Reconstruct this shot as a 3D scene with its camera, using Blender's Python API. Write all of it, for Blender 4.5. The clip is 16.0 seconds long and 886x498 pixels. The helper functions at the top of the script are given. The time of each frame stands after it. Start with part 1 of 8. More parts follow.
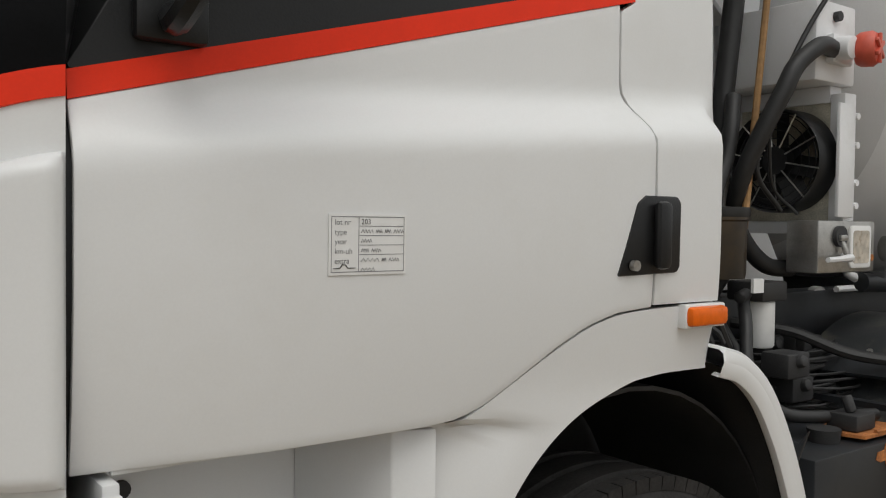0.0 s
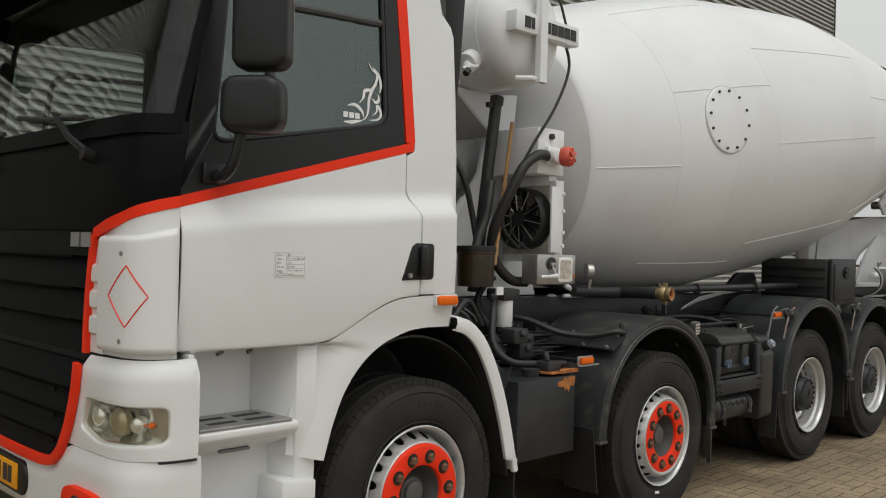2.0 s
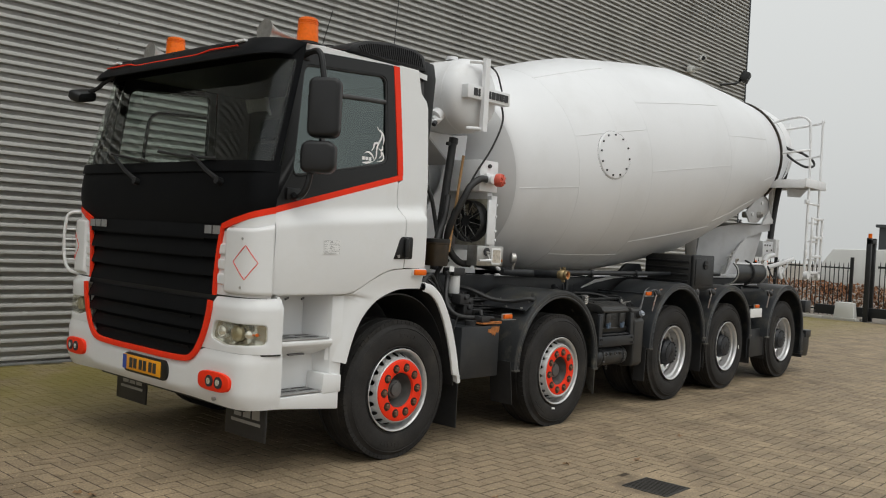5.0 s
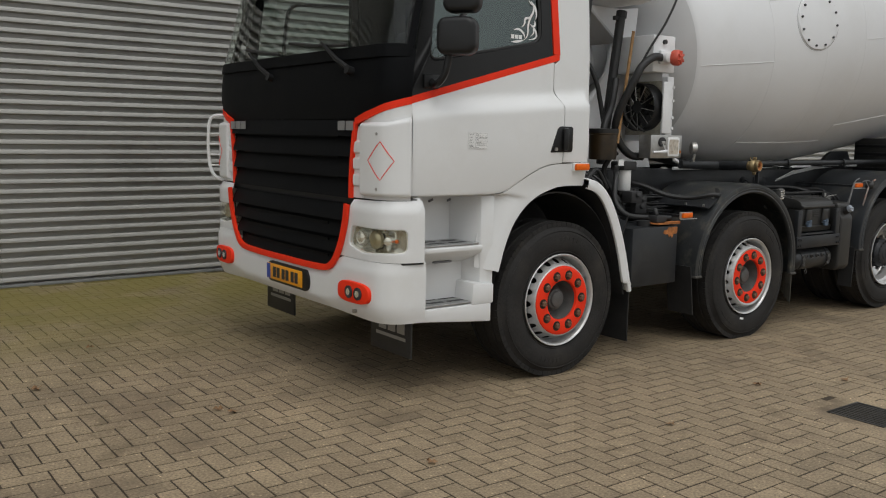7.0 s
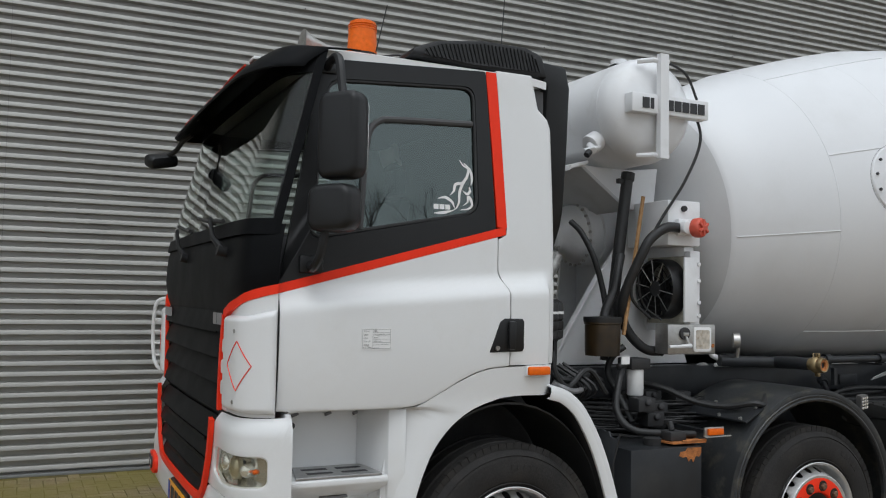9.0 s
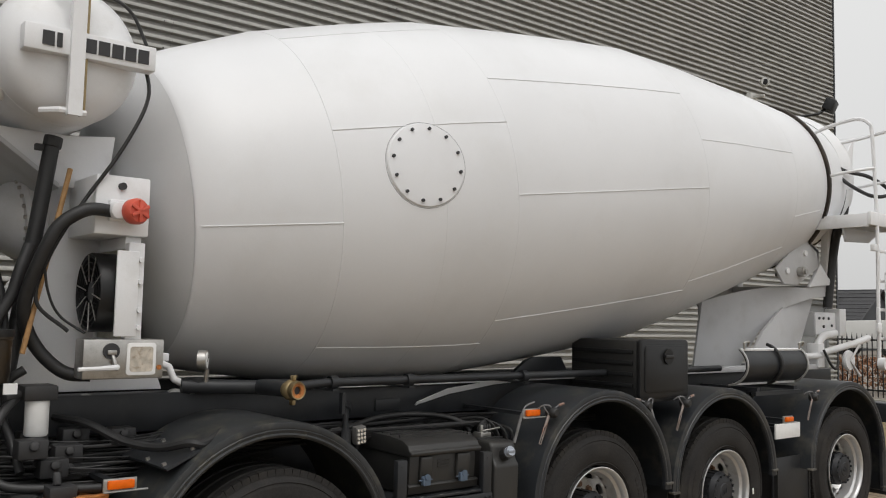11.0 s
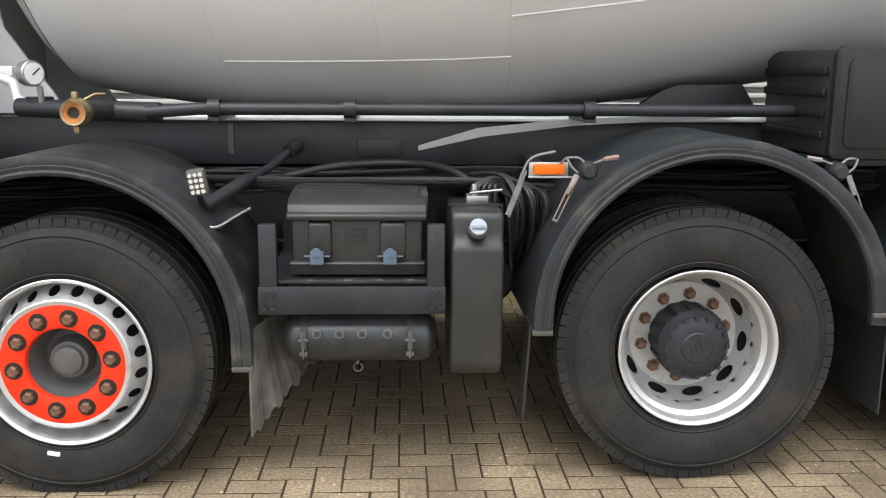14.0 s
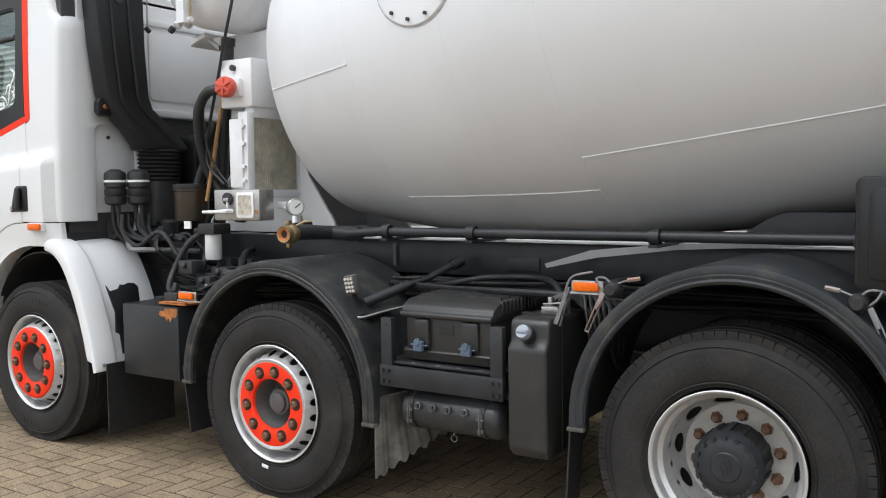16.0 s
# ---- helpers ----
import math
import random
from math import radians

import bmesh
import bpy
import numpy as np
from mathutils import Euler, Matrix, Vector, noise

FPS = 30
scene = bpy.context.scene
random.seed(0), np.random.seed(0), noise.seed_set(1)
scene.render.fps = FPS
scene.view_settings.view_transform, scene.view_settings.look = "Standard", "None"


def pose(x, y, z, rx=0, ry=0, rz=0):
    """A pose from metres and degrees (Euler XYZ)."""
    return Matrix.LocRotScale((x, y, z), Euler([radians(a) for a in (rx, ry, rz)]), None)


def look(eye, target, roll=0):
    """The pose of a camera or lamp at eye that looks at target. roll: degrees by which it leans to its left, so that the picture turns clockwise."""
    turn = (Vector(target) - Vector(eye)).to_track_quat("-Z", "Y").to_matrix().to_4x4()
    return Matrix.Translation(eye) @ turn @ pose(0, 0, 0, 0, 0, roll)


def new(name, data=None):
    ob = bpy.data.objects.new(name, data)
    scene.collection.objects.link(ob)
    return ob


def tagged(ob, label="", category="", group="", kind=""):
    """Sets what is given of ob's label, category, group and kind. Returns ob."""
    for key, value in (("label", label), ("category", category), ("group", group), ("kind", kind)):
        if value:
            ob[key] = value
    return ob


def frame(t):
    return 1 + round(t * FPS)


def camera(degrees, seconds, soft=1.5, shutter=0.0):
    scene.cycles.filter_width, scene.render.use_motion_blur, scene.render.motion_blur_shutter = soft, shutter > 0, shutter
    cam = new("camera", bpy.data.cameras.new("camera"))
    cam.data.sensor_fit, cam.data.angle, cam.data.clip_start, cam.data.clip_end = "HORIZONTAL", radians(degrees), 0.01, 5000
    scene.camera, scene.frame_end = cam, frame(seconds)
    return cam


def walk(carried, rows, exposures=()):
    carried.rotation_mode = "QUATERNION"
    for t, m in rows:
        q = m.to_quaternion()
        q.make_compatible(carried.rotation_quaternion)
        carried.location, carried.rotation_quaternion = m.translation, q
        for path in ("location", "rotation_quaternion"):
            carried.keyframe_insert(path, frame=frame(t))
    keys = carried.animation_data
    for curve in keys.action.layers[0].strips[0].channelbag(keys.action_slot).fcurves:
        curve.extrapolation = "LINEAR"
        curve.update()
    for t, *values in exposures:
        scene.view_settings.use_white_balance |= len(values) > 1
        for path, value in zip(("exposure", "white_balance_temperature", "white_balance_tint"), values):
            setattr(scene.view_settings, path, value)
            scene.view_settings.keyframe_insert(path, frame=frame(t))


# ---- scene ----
cam = camera(53.4, 16.0, 1.1)
PATH = [
    (0, (-1.5, 0, 1.565), (1.479, 4.013, 1.4185), 0.62),
    (0.5, (-1.7832, -0.3617, 1.5754), (1.3648, 3.5229, 1.5689), 1.11),
    (1, (-2.0882, -0.7749, 1.5871), (1.1973, 2.9941, 1.5791), 1.49),
    (1.5, (-2.4185, -1.1804, 1.602), (1.0601, 2.4112, 1.5905), 1.21),
    (2, (-2.7307, -1.6378, 1.6019), (0.7818, 1.9207, 1.6039), 1.44),
    (2.5, (-3.0777, -2.0162, 1.5949), (0.4705, 1.5065, 1.6239), 1.86),
    (3, (-3.4103, -2.3925, 1.6025), (0.1627, 1.105, 1.639), 2.54),
    (3.5, (-3.7576, -2.7468, 1.6163), (-0.1682, 0.7341, 1.6133), 3.27),
    (3.7, (-3.8984, -2.8475, 1.6196), (-0.2944, 0.618, 1.5836), 3.46),
    (4.75, (-4.5608, -3.2653, 1.6245), (-0.86, 0.0963, 1.5657), 3.30),
    (5.8, (-4.6536, -3.2399, 1.6266), (-0.9071, 0.0706, 1.5591), 2.86),
    (6, (-4.5896, -3.1958, 1.6249), (-0.8525, 0.1243, 1.5194), 2.73),
    (6.5, (-4.3166, -3.0502, 1.6211), (-0.8872, 0.5782, 1.3491), 0.63),
    (7, (-4.0056, -2.8504, 1.5628), (-1.05, 1.1307, 0.9183), 0.99),
    (7.5, (-3.6075, -2.7244, 1.5846), (-0.8781, 1.39, 0.7961), 1.78),
    (8, (-3.142, -2.654, 1.6632), (-0.7326, 1.7109, 1.2862), 1.71),
    (8.5, (-2.6953, -2.5568, 1.7303), (-0.4803, 1.9237, 1.8683), 1.28),
    (9, (-2.2103, -2.5357, 1.7247), (-0.0668, 1.9733, 1.9967), 1.06),
    (9.5, (-1.7072, -2.5097, 1.7161), (0.5147, 1.9592, 2.0196), 1.06),
    (10, (-1.166, -2.4846, 1.7235), (1.517, 1.7208, 2.064), 1.68),
    (10.2, (-0.9119, -2.4807, 1.7236), (1.9042, 1.6364, 2.0691), 1.86),
    (11.25, (0.282, -2.3852, 1.6982), (3.4605, 1.4532, 2.1037), 1.05),
    (12.3, (1.4579, -2.3369, 1.6646), (4.5807, 1.5578, 1.9464), 0.48),
    (12.5, (1.679, -2.2701, 1.6591), (4.7578, 1.6679, 1.7727), 0.73),
    (13, (2.2127, -2.1742, 1.6315), (4.7326, 2.1323, 1.3084), 0.28),
    (13.5, (2.7105, -1.9708, 1.5551), (4.3896, 2.6816, 0.8234), 0.04),
    (14, (3.2085, -1.7615, 1.4967), (3.4338, 3.1378, 0.5241), 0.49),
    (14.5, (3.6508, -1.733, 1.5076), (2.5493, 3.0475, 0.5414), -0.38),
    (15, (4.12, -1.8122, 1.5283), (2.2775, 2.7684, 0.7391), -1.56),
    (15.5, (4.6462, -1.8631, 1.5659), (2.2227, 2.4741, 1.0045), -1.60),
    (16, (5.1687, -2.0073, 1.5729), (2.4549, 2.1788, 1.2388), -0.60),
]
EXPOSURES = [(0.0, -0.14, 6600, 9), (0.5, -0.04, 6650, 8), (1.0, -0.12, 6600, 8), (2.0, -0.1, 6650, 8), (3.5, -0.02, 6650, 8), (6.0, -0.03, 6500, 8), (7.0, -0.18, 6450, 9), (7.5, -0.05, 5980, 8), (8.0, -0.14, 5850, 6), (8.5, -0.08, 6030, 7), (9.5, -0.02, 6100, 10),
             (10.2, 0.1, 6450, 11), (12.5, -0.05, 6700, 9), (13.0, 0.2, 6650, 8), (13.5, 0.82, 6450, 10), (14.0, 1.22, 6250, 10), (15.0, 0.97, 6000, 10), (15.5, 0.9, 6050, 10), (16.0, 0.72, 6150, 10)]
walk(cam, [(t, look(eye, target, roll)) for t, eye, target, roll in PATH], EXPOSURES)
# world and light: an overcast day, one wide and weak sun behind the clouds
world = bpy.data.worlds.new("overcast")
scene.world = world
world.use_nodes = True
wn, wl = world.node_tree.nodes, world.node_tree.links
wn.clear()
sky = wn.new("ShaderNodeTexSky")
sky.sky_type, sky.sun_disc = "NISHITA", False
sky.sun_elevation, sky.sun_rotation = radians(60), radians(200)
sky.air_density, sky.dust_density = 1.0, 6.0
grey = wn.new("ShaderNodeHueSaturation")
grey.inputs["Saturation"].default_value = 0.12
cloud = wn.new("ShaderNodeMix")
cloud.data_type = "RGBA"
cloud.inputs["Factor"].default_value = 0.72
cloud.inputs["B"].default_value = (9.0, 9.2, 9.25, 1)
# an overcast sky is brighter overhead than at the horizon
up = wn.new("ShaderNodeTexCoord")
height = wn.new("ShaderNodeSeparateXYZ")
rise = wn.new("ShaderNodeMapRange")
rise.inputs["To Min"].default_value, rise.inputs["To Max"].default_value = 0.86, 1.42
dome = wn.new("ShaderNodeVectorMath")
dome.operation = "SCALE"
wl.new(up.outputs["Generated"], height.inputs[0])
wl.new(height.outputs["Z"], rise.inputs["Value"])
wl.new(rise.outputs[0], dome.inputs["Scale"])
background = wn.new("ShaderNodeBackground")
background.inputs["Strength"].default_value = 0.097
wout = wn.new("ShaderNodeOutputWorld")
wl.new(sky.outputs[0], grey.inputs["Color"])
wl.new(grey.outputs[0], cloud.inputs["A"])
wl.new(cloud.outputs["Result"], dome.inputs[0])
wl.new(dome.outputs[0], background.inputs["Color"])
wl.new(background.outputs[0], wout.inputs["Surface"])
sun_data = bpy.data.lights.new("sun", "SUN")
sun_data.energy, sun_data.angle, sun_data.color = 0.6, radians(40), (1.0, 0.97, 0.93)
sun = new("sun", sun_data)
sun.matrix_world = look((-2, -8, 19), (2, 2, 0))


# ---- materials ----
def mat(name, base, rough=0.5, metal=0.0, vary=0.12, scale=6.0, grain=0.0, grain_scale=220.0, bump=0.0, coat=0.0,
        stain=None, stain_amount=0.0, stain_scale=2.0, spec=0.5, island=0.0, obj=0.0, moss=False, speck=0.0, blot=0.0):
    """Base colour with two scales of variation, fine relief and, where wanted, stains of another colour."""
    m = bpy.data.materials.new(name)
    m.use_nodes = True
    n, l = m.node_tree.nodes, m.node_tree.links
    b = n["Principled BSDF"]
    b.inputs["Roughness"].default_value = rough
    b.inputs["Metallic"].default_value = metal
    b.inputs["Specular IOR Level"].default_value = spec
    b.inputs["Coat Weight"].default_value = coat
    b.inputs["Coat Roughness"].default_value = 0.12
    co = n.new("ShaderNodeTexCoord")
    big = n.new("ShaderNodeTexNoise")
    big.inputs["Scale"].default_value, big.inputs["Detail"].default_value = scale, 6
    l.new(co.outputs["Object"], big.inputs["Vector"])
    fine = n.new("ShaderNodeTexNoise")
    fine.inputs["Scale"].default_value, fine.inputs["Detail"].default_value = grain_scale, 3
    l.new(co.outputs["Object"], fine.inputs["Vector"])
    value = n.new("ShaderNodeMapRange")
    value.inputs["From Min"].default_value, value.inputs["From Max"].default_value = 0.3, 0.7
    value.inputs["To Min"].default_value, value.inputs["To Max"].default_value = 1 - vary, 1 + vary
    l.new(big.outputs["Fac"], value.inputs["Value"])
    fval = n.new("ShaderNodeMapRange")
    fval.inputs["From Min"].default_value, fval.inputs["From Max"].default_value = 0.3, 0.7
    fval.inputs["To Min"].default_value, fval.inputs["To Max"].default_value = 1 - grain, 1 + grain
    l.new(fine.outputs["Fac"], fval.inputs["Value"])
    mul = n.new("ShaderNodeMath")
    mul.operation = "MULTIPLY"
    l.new(value.outputs[0], mul.inputs[0])
    l.new(fval.outputs[0], mul.inputs[1])
    last = mul.outputs[0]
    for amount, kind in ((island, "island"), (obj, "object")):
        if amount:
            src = n.new("ShaderNodeNewGeometry") if kind == "island" else n.new("ShaderNodeObjectInfo")
            out = src.outputs["Random Per Island"] if kind == "island" else src.outputs["Random"]
            r = n.new("ShaderNodeMapRange")
            r.inputs["To Min"].default_value, r.inputs["To Max"].default_value = 1 - amount, 1 + amount
            l.new(out, r.inputs["Value"])
            mm = n.new("ShaderNodeMath")
            mm.operation = "MULTIPLY"
            l.new(last, mm.inputs[0])
            l.new(r.outputs[0], mm.inputs[1])
            last = mm.outputs[0]
    if speck:     # pale and dark stone grains in the concrete
        vo = n.new("ShaderNodeTexVoronoi")
        vo.inputs["Scale"].default_value = 42
        l.new(co.outputs["Object"], vo.inputs["Vector"])
        sv = n.new("ShaderNodeSeparateColor")
        l.new(vo.outputs["Color"], sv.inputs[0])
        spot = n.new("ShaderNodeMapRange")
        spot.inputs["From Min"].default_value, spot.inputs["From Max"].default_value = 0.3, 0.12
        l.new(vo.outputs["Distance"], spot.inputs["Value"])
        pick = n.new("ShaderNodeMapRange")
        pick.inputs["From Min"].default_value, pick.inputs["From Max"].default_value = 0.8, 1.0
        pick.inputs["To Max"].default_value = speck
        l.new(sv.outputs[0], pick.inputs["Value"])
        dark = n.new("ShaderNodeMapRange")
        dark.inputs["From Min"].default_value, dark.inputs["From Max"].default_value = 0.2, 0.0
        dark.inputs["To Max"].default_value = -0.4 * speck
        l.new(sv.outputs[0], dark.inputs["Value"])
        both = n.new("ShaderNodeMath")
        l.new(pick.outputs[0], both.inputs[0])
        l.new(dark.outputs[0], both.inputs[1])
        gain = n.new("ShaderNodeMath")
        gain.operation = "MULTIPLY_ADD"
        gain.inputs[2].default_value = 1.0
        l.new(both.outputs[0], gain.inputs[0])
        l.new(spot.outputs[0], gain.inputs[1])
        mm = n.new("ShaderNodeMath")
        mm.operation = "MULTIPLY"
        l.new(last, mm.inputs[0])
        l.new(gain.outputs[0], mm.inputs[1])
        last = mm.outputs[0]
    tint = n.new("ShaderNodeVectorMath")
    tint.operation = "SCALE"
    tint.inputs[0].default_value = base
    l.new(last, tint.inputs["Scale"])
    colour = tint.outputs[0]
    if stain:
        sn = n.new("ShaderNodeTexNoise")
        sn.inputs["Scale"].default_value, sn.inputs["Detail"].default_value = stain_scale, 8
        sn.inputs["Roughness"].default_value = 0.62
        l.new(co.outputs["Object"], sn.inputs["Vector"])
        sr = n.new("ShaderNodeMapRange")
        sr.inputs["From Min"].default_value, sr.inputs["From Max"].default_value = 0.52, 0.72
        sr.inputs["To Max"].default_value = stain_amount
        l.new(sn.outputs["Fac"], sr.inputs["Value"])
        mx = n.new("ShaderNodeMix")
        mx.data_type = "RGBA"
        mx.inputs["B"].default_value = (*stain, 1)
        l.new(sr.outputs[0], mx.inputs["Factor"])
        l.new(colour, mx.inputs["A"])
        colour = mx.outputs["Result"]
    if blot:     # dark damp blotches with a broken outline
        bn = n.new("ShaderNodeTexNoise")
        bn.inputs["Scale"].default_value, bn.inputs["Detail"].default_value = 3.1, 9
        bn.inputs["Roughness"].default_value, bn.inputs["Distortion"].default_value = 0.7, 0.6
        bgeo = n.new("ShaderNodeNewGeometry")
        l.new(bgeo.outputs["Position"], bn.inputs["Vector"])
        br = n.new("ShaderNodeMapRange")
        br.inputs["From Min"].default_value, br.inputs["From Max"].default_value = 0.56, 0.66
        br.inputs["To Max"].default_value = blot
        l.new(bn.outputs["Fac"], br.inputs["Value"])
        bx = n.new("ShaderNodeMix")
        bx.data_type = "RGBA"
        bx.inputs["B"].default_value = (base[0] * 0.42, base[1] * 0.4, base[2] * 0.36, 1)
        l.new(br.outputs[0], bx.inputs["Factor"])
        l.new(colour, bx.inputs["A"])
        colour = bx.outputs["Result"]
    if moss:     # yellow-green moss that thickens towards the damp foot of the wall
        geo = n.new("ShaderNodeNewGeometry")
        sep = n.new("ShaderNodeSeparateXYZ")
        l.new(geo.outputs["Position"], sep.inputs[0])
        near = n.new("ShaderNodeMapRange")
        near.inputs["From Min"].default_value, near.inputs["From Max"].default_value = 2.6, 5.2
        l.new(sep.outputs["Y"], near.inputs["Value"])
        mn = n.new("ShaderNodeTexNoise")
        mn.inputs["Scale"].default_value, mn.inputs["Detail"].default_value = 1.3, 7
        l.new(geo.outputs["Position"], mn.inputs["Vector"])
        mr = n.new("ShaderNodeMapRange")
        mr.inputs["From Min"].default_value, mr.inputs["From Max"].default_value = 0.22, 0.52
        mr.inputs["To Max"].default_value = 0.85
        l.new(mn.outputs["Fac"], mr.inputs["Value"])
        mf = n.new("ShaderNodeMath")
        mf.operation = "MULTIPLY"
        l.new(near.outputs[0], mf.inputs[0])
        l.new(mr.outputs[0], mf.inputs[1])
        mx = n.new("ShaderNodeMix")
        mx.data_type = "RGBA"
        mx.inputs["B"].default_value = (0.175, 0.145, 0.028, 1)
        l.new(mf.outputs[0], mx.inputs["Factor"])
        l.new(colour, mx.inputs["A"])
        colour = mx.outputs["Result"]
    l.new(colour, b.inputs["Base Color"])
    rv = n.new("ShaderNodeMapRange")
    rv.inputs["To Min"].default_value, rv.inputs["To Max"].default_value = max(0.02, rough - 0.08), min(1, rough + 0.08)
    l.new(big.outputs["Fac"], rv.inputs["Value"])
    l.new(rv.outputs[0], b.inputs["Roughness"])
    if bump:
        bp = n.new("ShaderNodeBump")
        bp.inputs["Strength"].default_value, bp.inputs["Distance"].default_value = bump, 0.004
        l.new(fine.outputs["Fac"], bp.inputs["Height"])
        l.new(bp.outputs[0], b.inputs["Normal"])
    return m


def glass(name, colour, f0=0.045, rough=0.0, shine_tint=(1, 1, 1)):
    """Clear pane: straight-through colour, and a mirror whose share grows towards grazing angles."""
    m = bpy.data.materials.new(name)
    m.use_nodes = True
    n, l = m.node_tree.nodes, m.node_tree.links
    n.clear()
    out = n.new("ShaderNodeOutputMaterial")
    clear = n.new("ShaderNodeBsdfTransparent")
    clear.inputs["Color"].default_value = (*colour, 1)
    shine = n.new("ShaderNodeBsdfGlossy")
    shine.inputs["Roughness"].default_value = rough
    shine.inputs["Color"].default_value = (*shine_tint, 1)
    lw = n.new("ShaderNodeLayerWeight")
    lw.inputs["Blend"].default_value = 0.5
    p5 = n.new("ShaderNodeMath")
    p5.operation = "POWER"
    p5.inputs[1].default_value = 5
    l.new(lw.outputs["Facing"], p5.inputs[0])
    fr = n.new("ShaderNodeMapRange")
    fr.inputs["To Min"].default_value = f0
    l.new(p5.outputs[0], fr.inputs["Value"])
    mx = n.new("ShaderNodeMixShader")
    l.new(fr.outputs[0], mx.inputs[0])
    l.new(clear.outputs[0], mx.inputs[1])
    l.new(shine.outputs[0], mx.inputs[2])
    l.new(mx.outputs[0], out.inputs["Surface"])
    return m


WHITE = mat("white_paint", (0.73, 0.735, 0.735), 0.34, vary=0.025, scale=1.5, grain=0.01, coat=0.25, stain=(0.55, 0.53, 0.48), stain_amount=0.18, stain_scale=3.0)
BODY = mat("white_body_paint", (0.76, 0.765, 0.775), 0.38, vary=0.03, scale=2.0, grain=0.02, coat=0.1, stain=(0.45, 0.43, 0.39), stain_amount=0.3, stain_scale=5.0)
DRUMW = mat("drum_paint", (0.725, 0.732, 0.745), 0.42, vary=0.03, scale=1.2, grain=0.015, coat=0.1, bump=0.03, stain=(0.5, 0.49, 0.46), stain_amount=0.16, stain_scale=1.6)
# greyer steelwork paint; the drum's shade on the pedestal is put into its colour
STEELW = mat("shade_grey_paint", (0.5, 0.505, 0.515), 0.45, vary=0.05, scale=3, grain=0.02, stain=(0.3, 0.29, 0.27), stain_amount=0.3, stain_scale=4.0)
DISC = mat("wheel_disc_paint", (0.44, 0.432, 0.41), 0.5, 0.1, vary=0.08, scale=14, grain=0.05, stain=(0.2, 0.16, 0.11), stain_amount=0.5, stain_scale=16)
DRUMG = mat("drum_end_grey", (0.56, 0.565, 0.57), 0.5, vary=0.05, scale=3, grain=0.03)
RED = mat("orange_red_paint", (0.84, 0.036, 0.008), 0.5, vary=0.05, scale=9, grain=0.02, spec=0.25)
PLASTIC = mat("black_plastic", (0.0115, 0.0118, 0.0125), 0.4, spec=0.36, vary=0.15, scale=5, grain=0.1, bump=0.1)
BLACKTRIM = mat("satin_black_front", (0.0058, 0.0062, 0.007), 0.46, spec=0.06, vary=0.15, scale=5, grain=0.1, bump=0.08)
FRAME = mat("black_chassis_paint", (0.0185, 0.0202, 0.023), 0.42, spec=0.42, vary=0.3, scale=5, grain=0.12, bump=0.06, stain=(0.05, 0.048, 0.043), stain_amount=0.4, stain_scale=4.0)
DARK = mat("dark_grease", (0.024, 0.024, 0.025), 0.6, vary=0.35, scale=9, grain=0.2, stain=(0.035, 0.03, 0.025), stain_amount=0.4, stain_scale=8)
FENDER = mat("fender_plastic", (0.026, 0.029, 0.033), 0.36, spec=0.42, vary=0.2, scale=4, grain=0.08, bump=0.05, stain=(0.11, 0.102, 0.08), stain_amount=0.55, stain_scale=5.5)
FENDERW = mat("weathered_fender_plastic", (0.028, 0.030, 0.032), 0.38, spec=0.42, vary=0.3, scale=5, grain=0.15, bump=0.08, stain=(0.12, 0.112, 0.085), stain_amount=0.65, stain_scale=9)
GREYBOX = mat("grey_box_plastic", (0.024, 0.0237, 0.023), 0.42, vary=0.12, scale=4, grain=0.06, bump=0.08, stain=(0.07, 0.065, 0.055), stain_amount=0.25, stain_scale=7)
RUBBER = mat("tyre_rubber", (0.023, 0.0217, 0.021), 0.72, spec=0.25, vary=0.25, scale=7, grain=0.25, grain_scale=120, bump=0.2, stain=(0.055, 0.048, 0.04), stain_amount=0.5, stain_scale=4)
HOSE = mat("hose_rubber", (0.019, 0.019, 0.0195), 0.5, vary=0.2, scale=20, grain=0.1)
RIM = mat("silver_rim_paint", (0.6, 0.6, 0.6), 0.32, 0.6, vary=0.07, scale=14, grain=0.05, stain=(0.3, 0.27, 0.22), stain_amount=0.5, stain_scale=14)
STEEL = mat("bare_steel", (0.46, 0.45, 0.43), 0.36, 0.85, vary=0.12, scale=18, grain=0.08, stain=(0.2, 0.17, 0.13), stain_amount=0.4, stain_scale=20)
ALU = mat("tread_aluminium", (0.42, 0.42, 0.42), 0.42, 0.8, vary=0.15, scale=20, grain=0.12, bump=0.15)
# worn steel of the running ring, also the shade discs round the wheel nuts
RUSTSHADE = mat("worn_ring_and_recess_shade", (0.03, 0.022, 0.016), 0.6, 0.3, vary=0.4, scale=12, grain=0.2, stain=(0.12, 0.07, 0.035), stain_amount=0.5, stain_scale=6)
RUST = mat("rusty_bracket", (0.36, 0.13, 0.035), 0.85, vary=0.4, scale=22, grain=0.3, bump=0.3)
NUT = mat("rusty_nut", (0.17, 0.095, 0.06), 0.6, 0.4, vary=0.3, scale=60, grain=0.2)
HUBM = mat("hub_grey", (0.022, 0.024, 0.028), 0.5, 0.2, vary=0.15, scale=20, grain=0.1)
HUBCUP = mat("dusty_hub_grey", (0.115, 0.112, 0.108), 0.6, 0.3, vary=0.15, scale=20, grain=0.1)
BRASS = mat("brass", (0.34, 0.26, 0.14), 0.42, 0.9, vary=0.2, scale=30, grain=0.1, stain=(0.2, 0.2, 0.16), stain_amount=0.4, stain_scale=30)
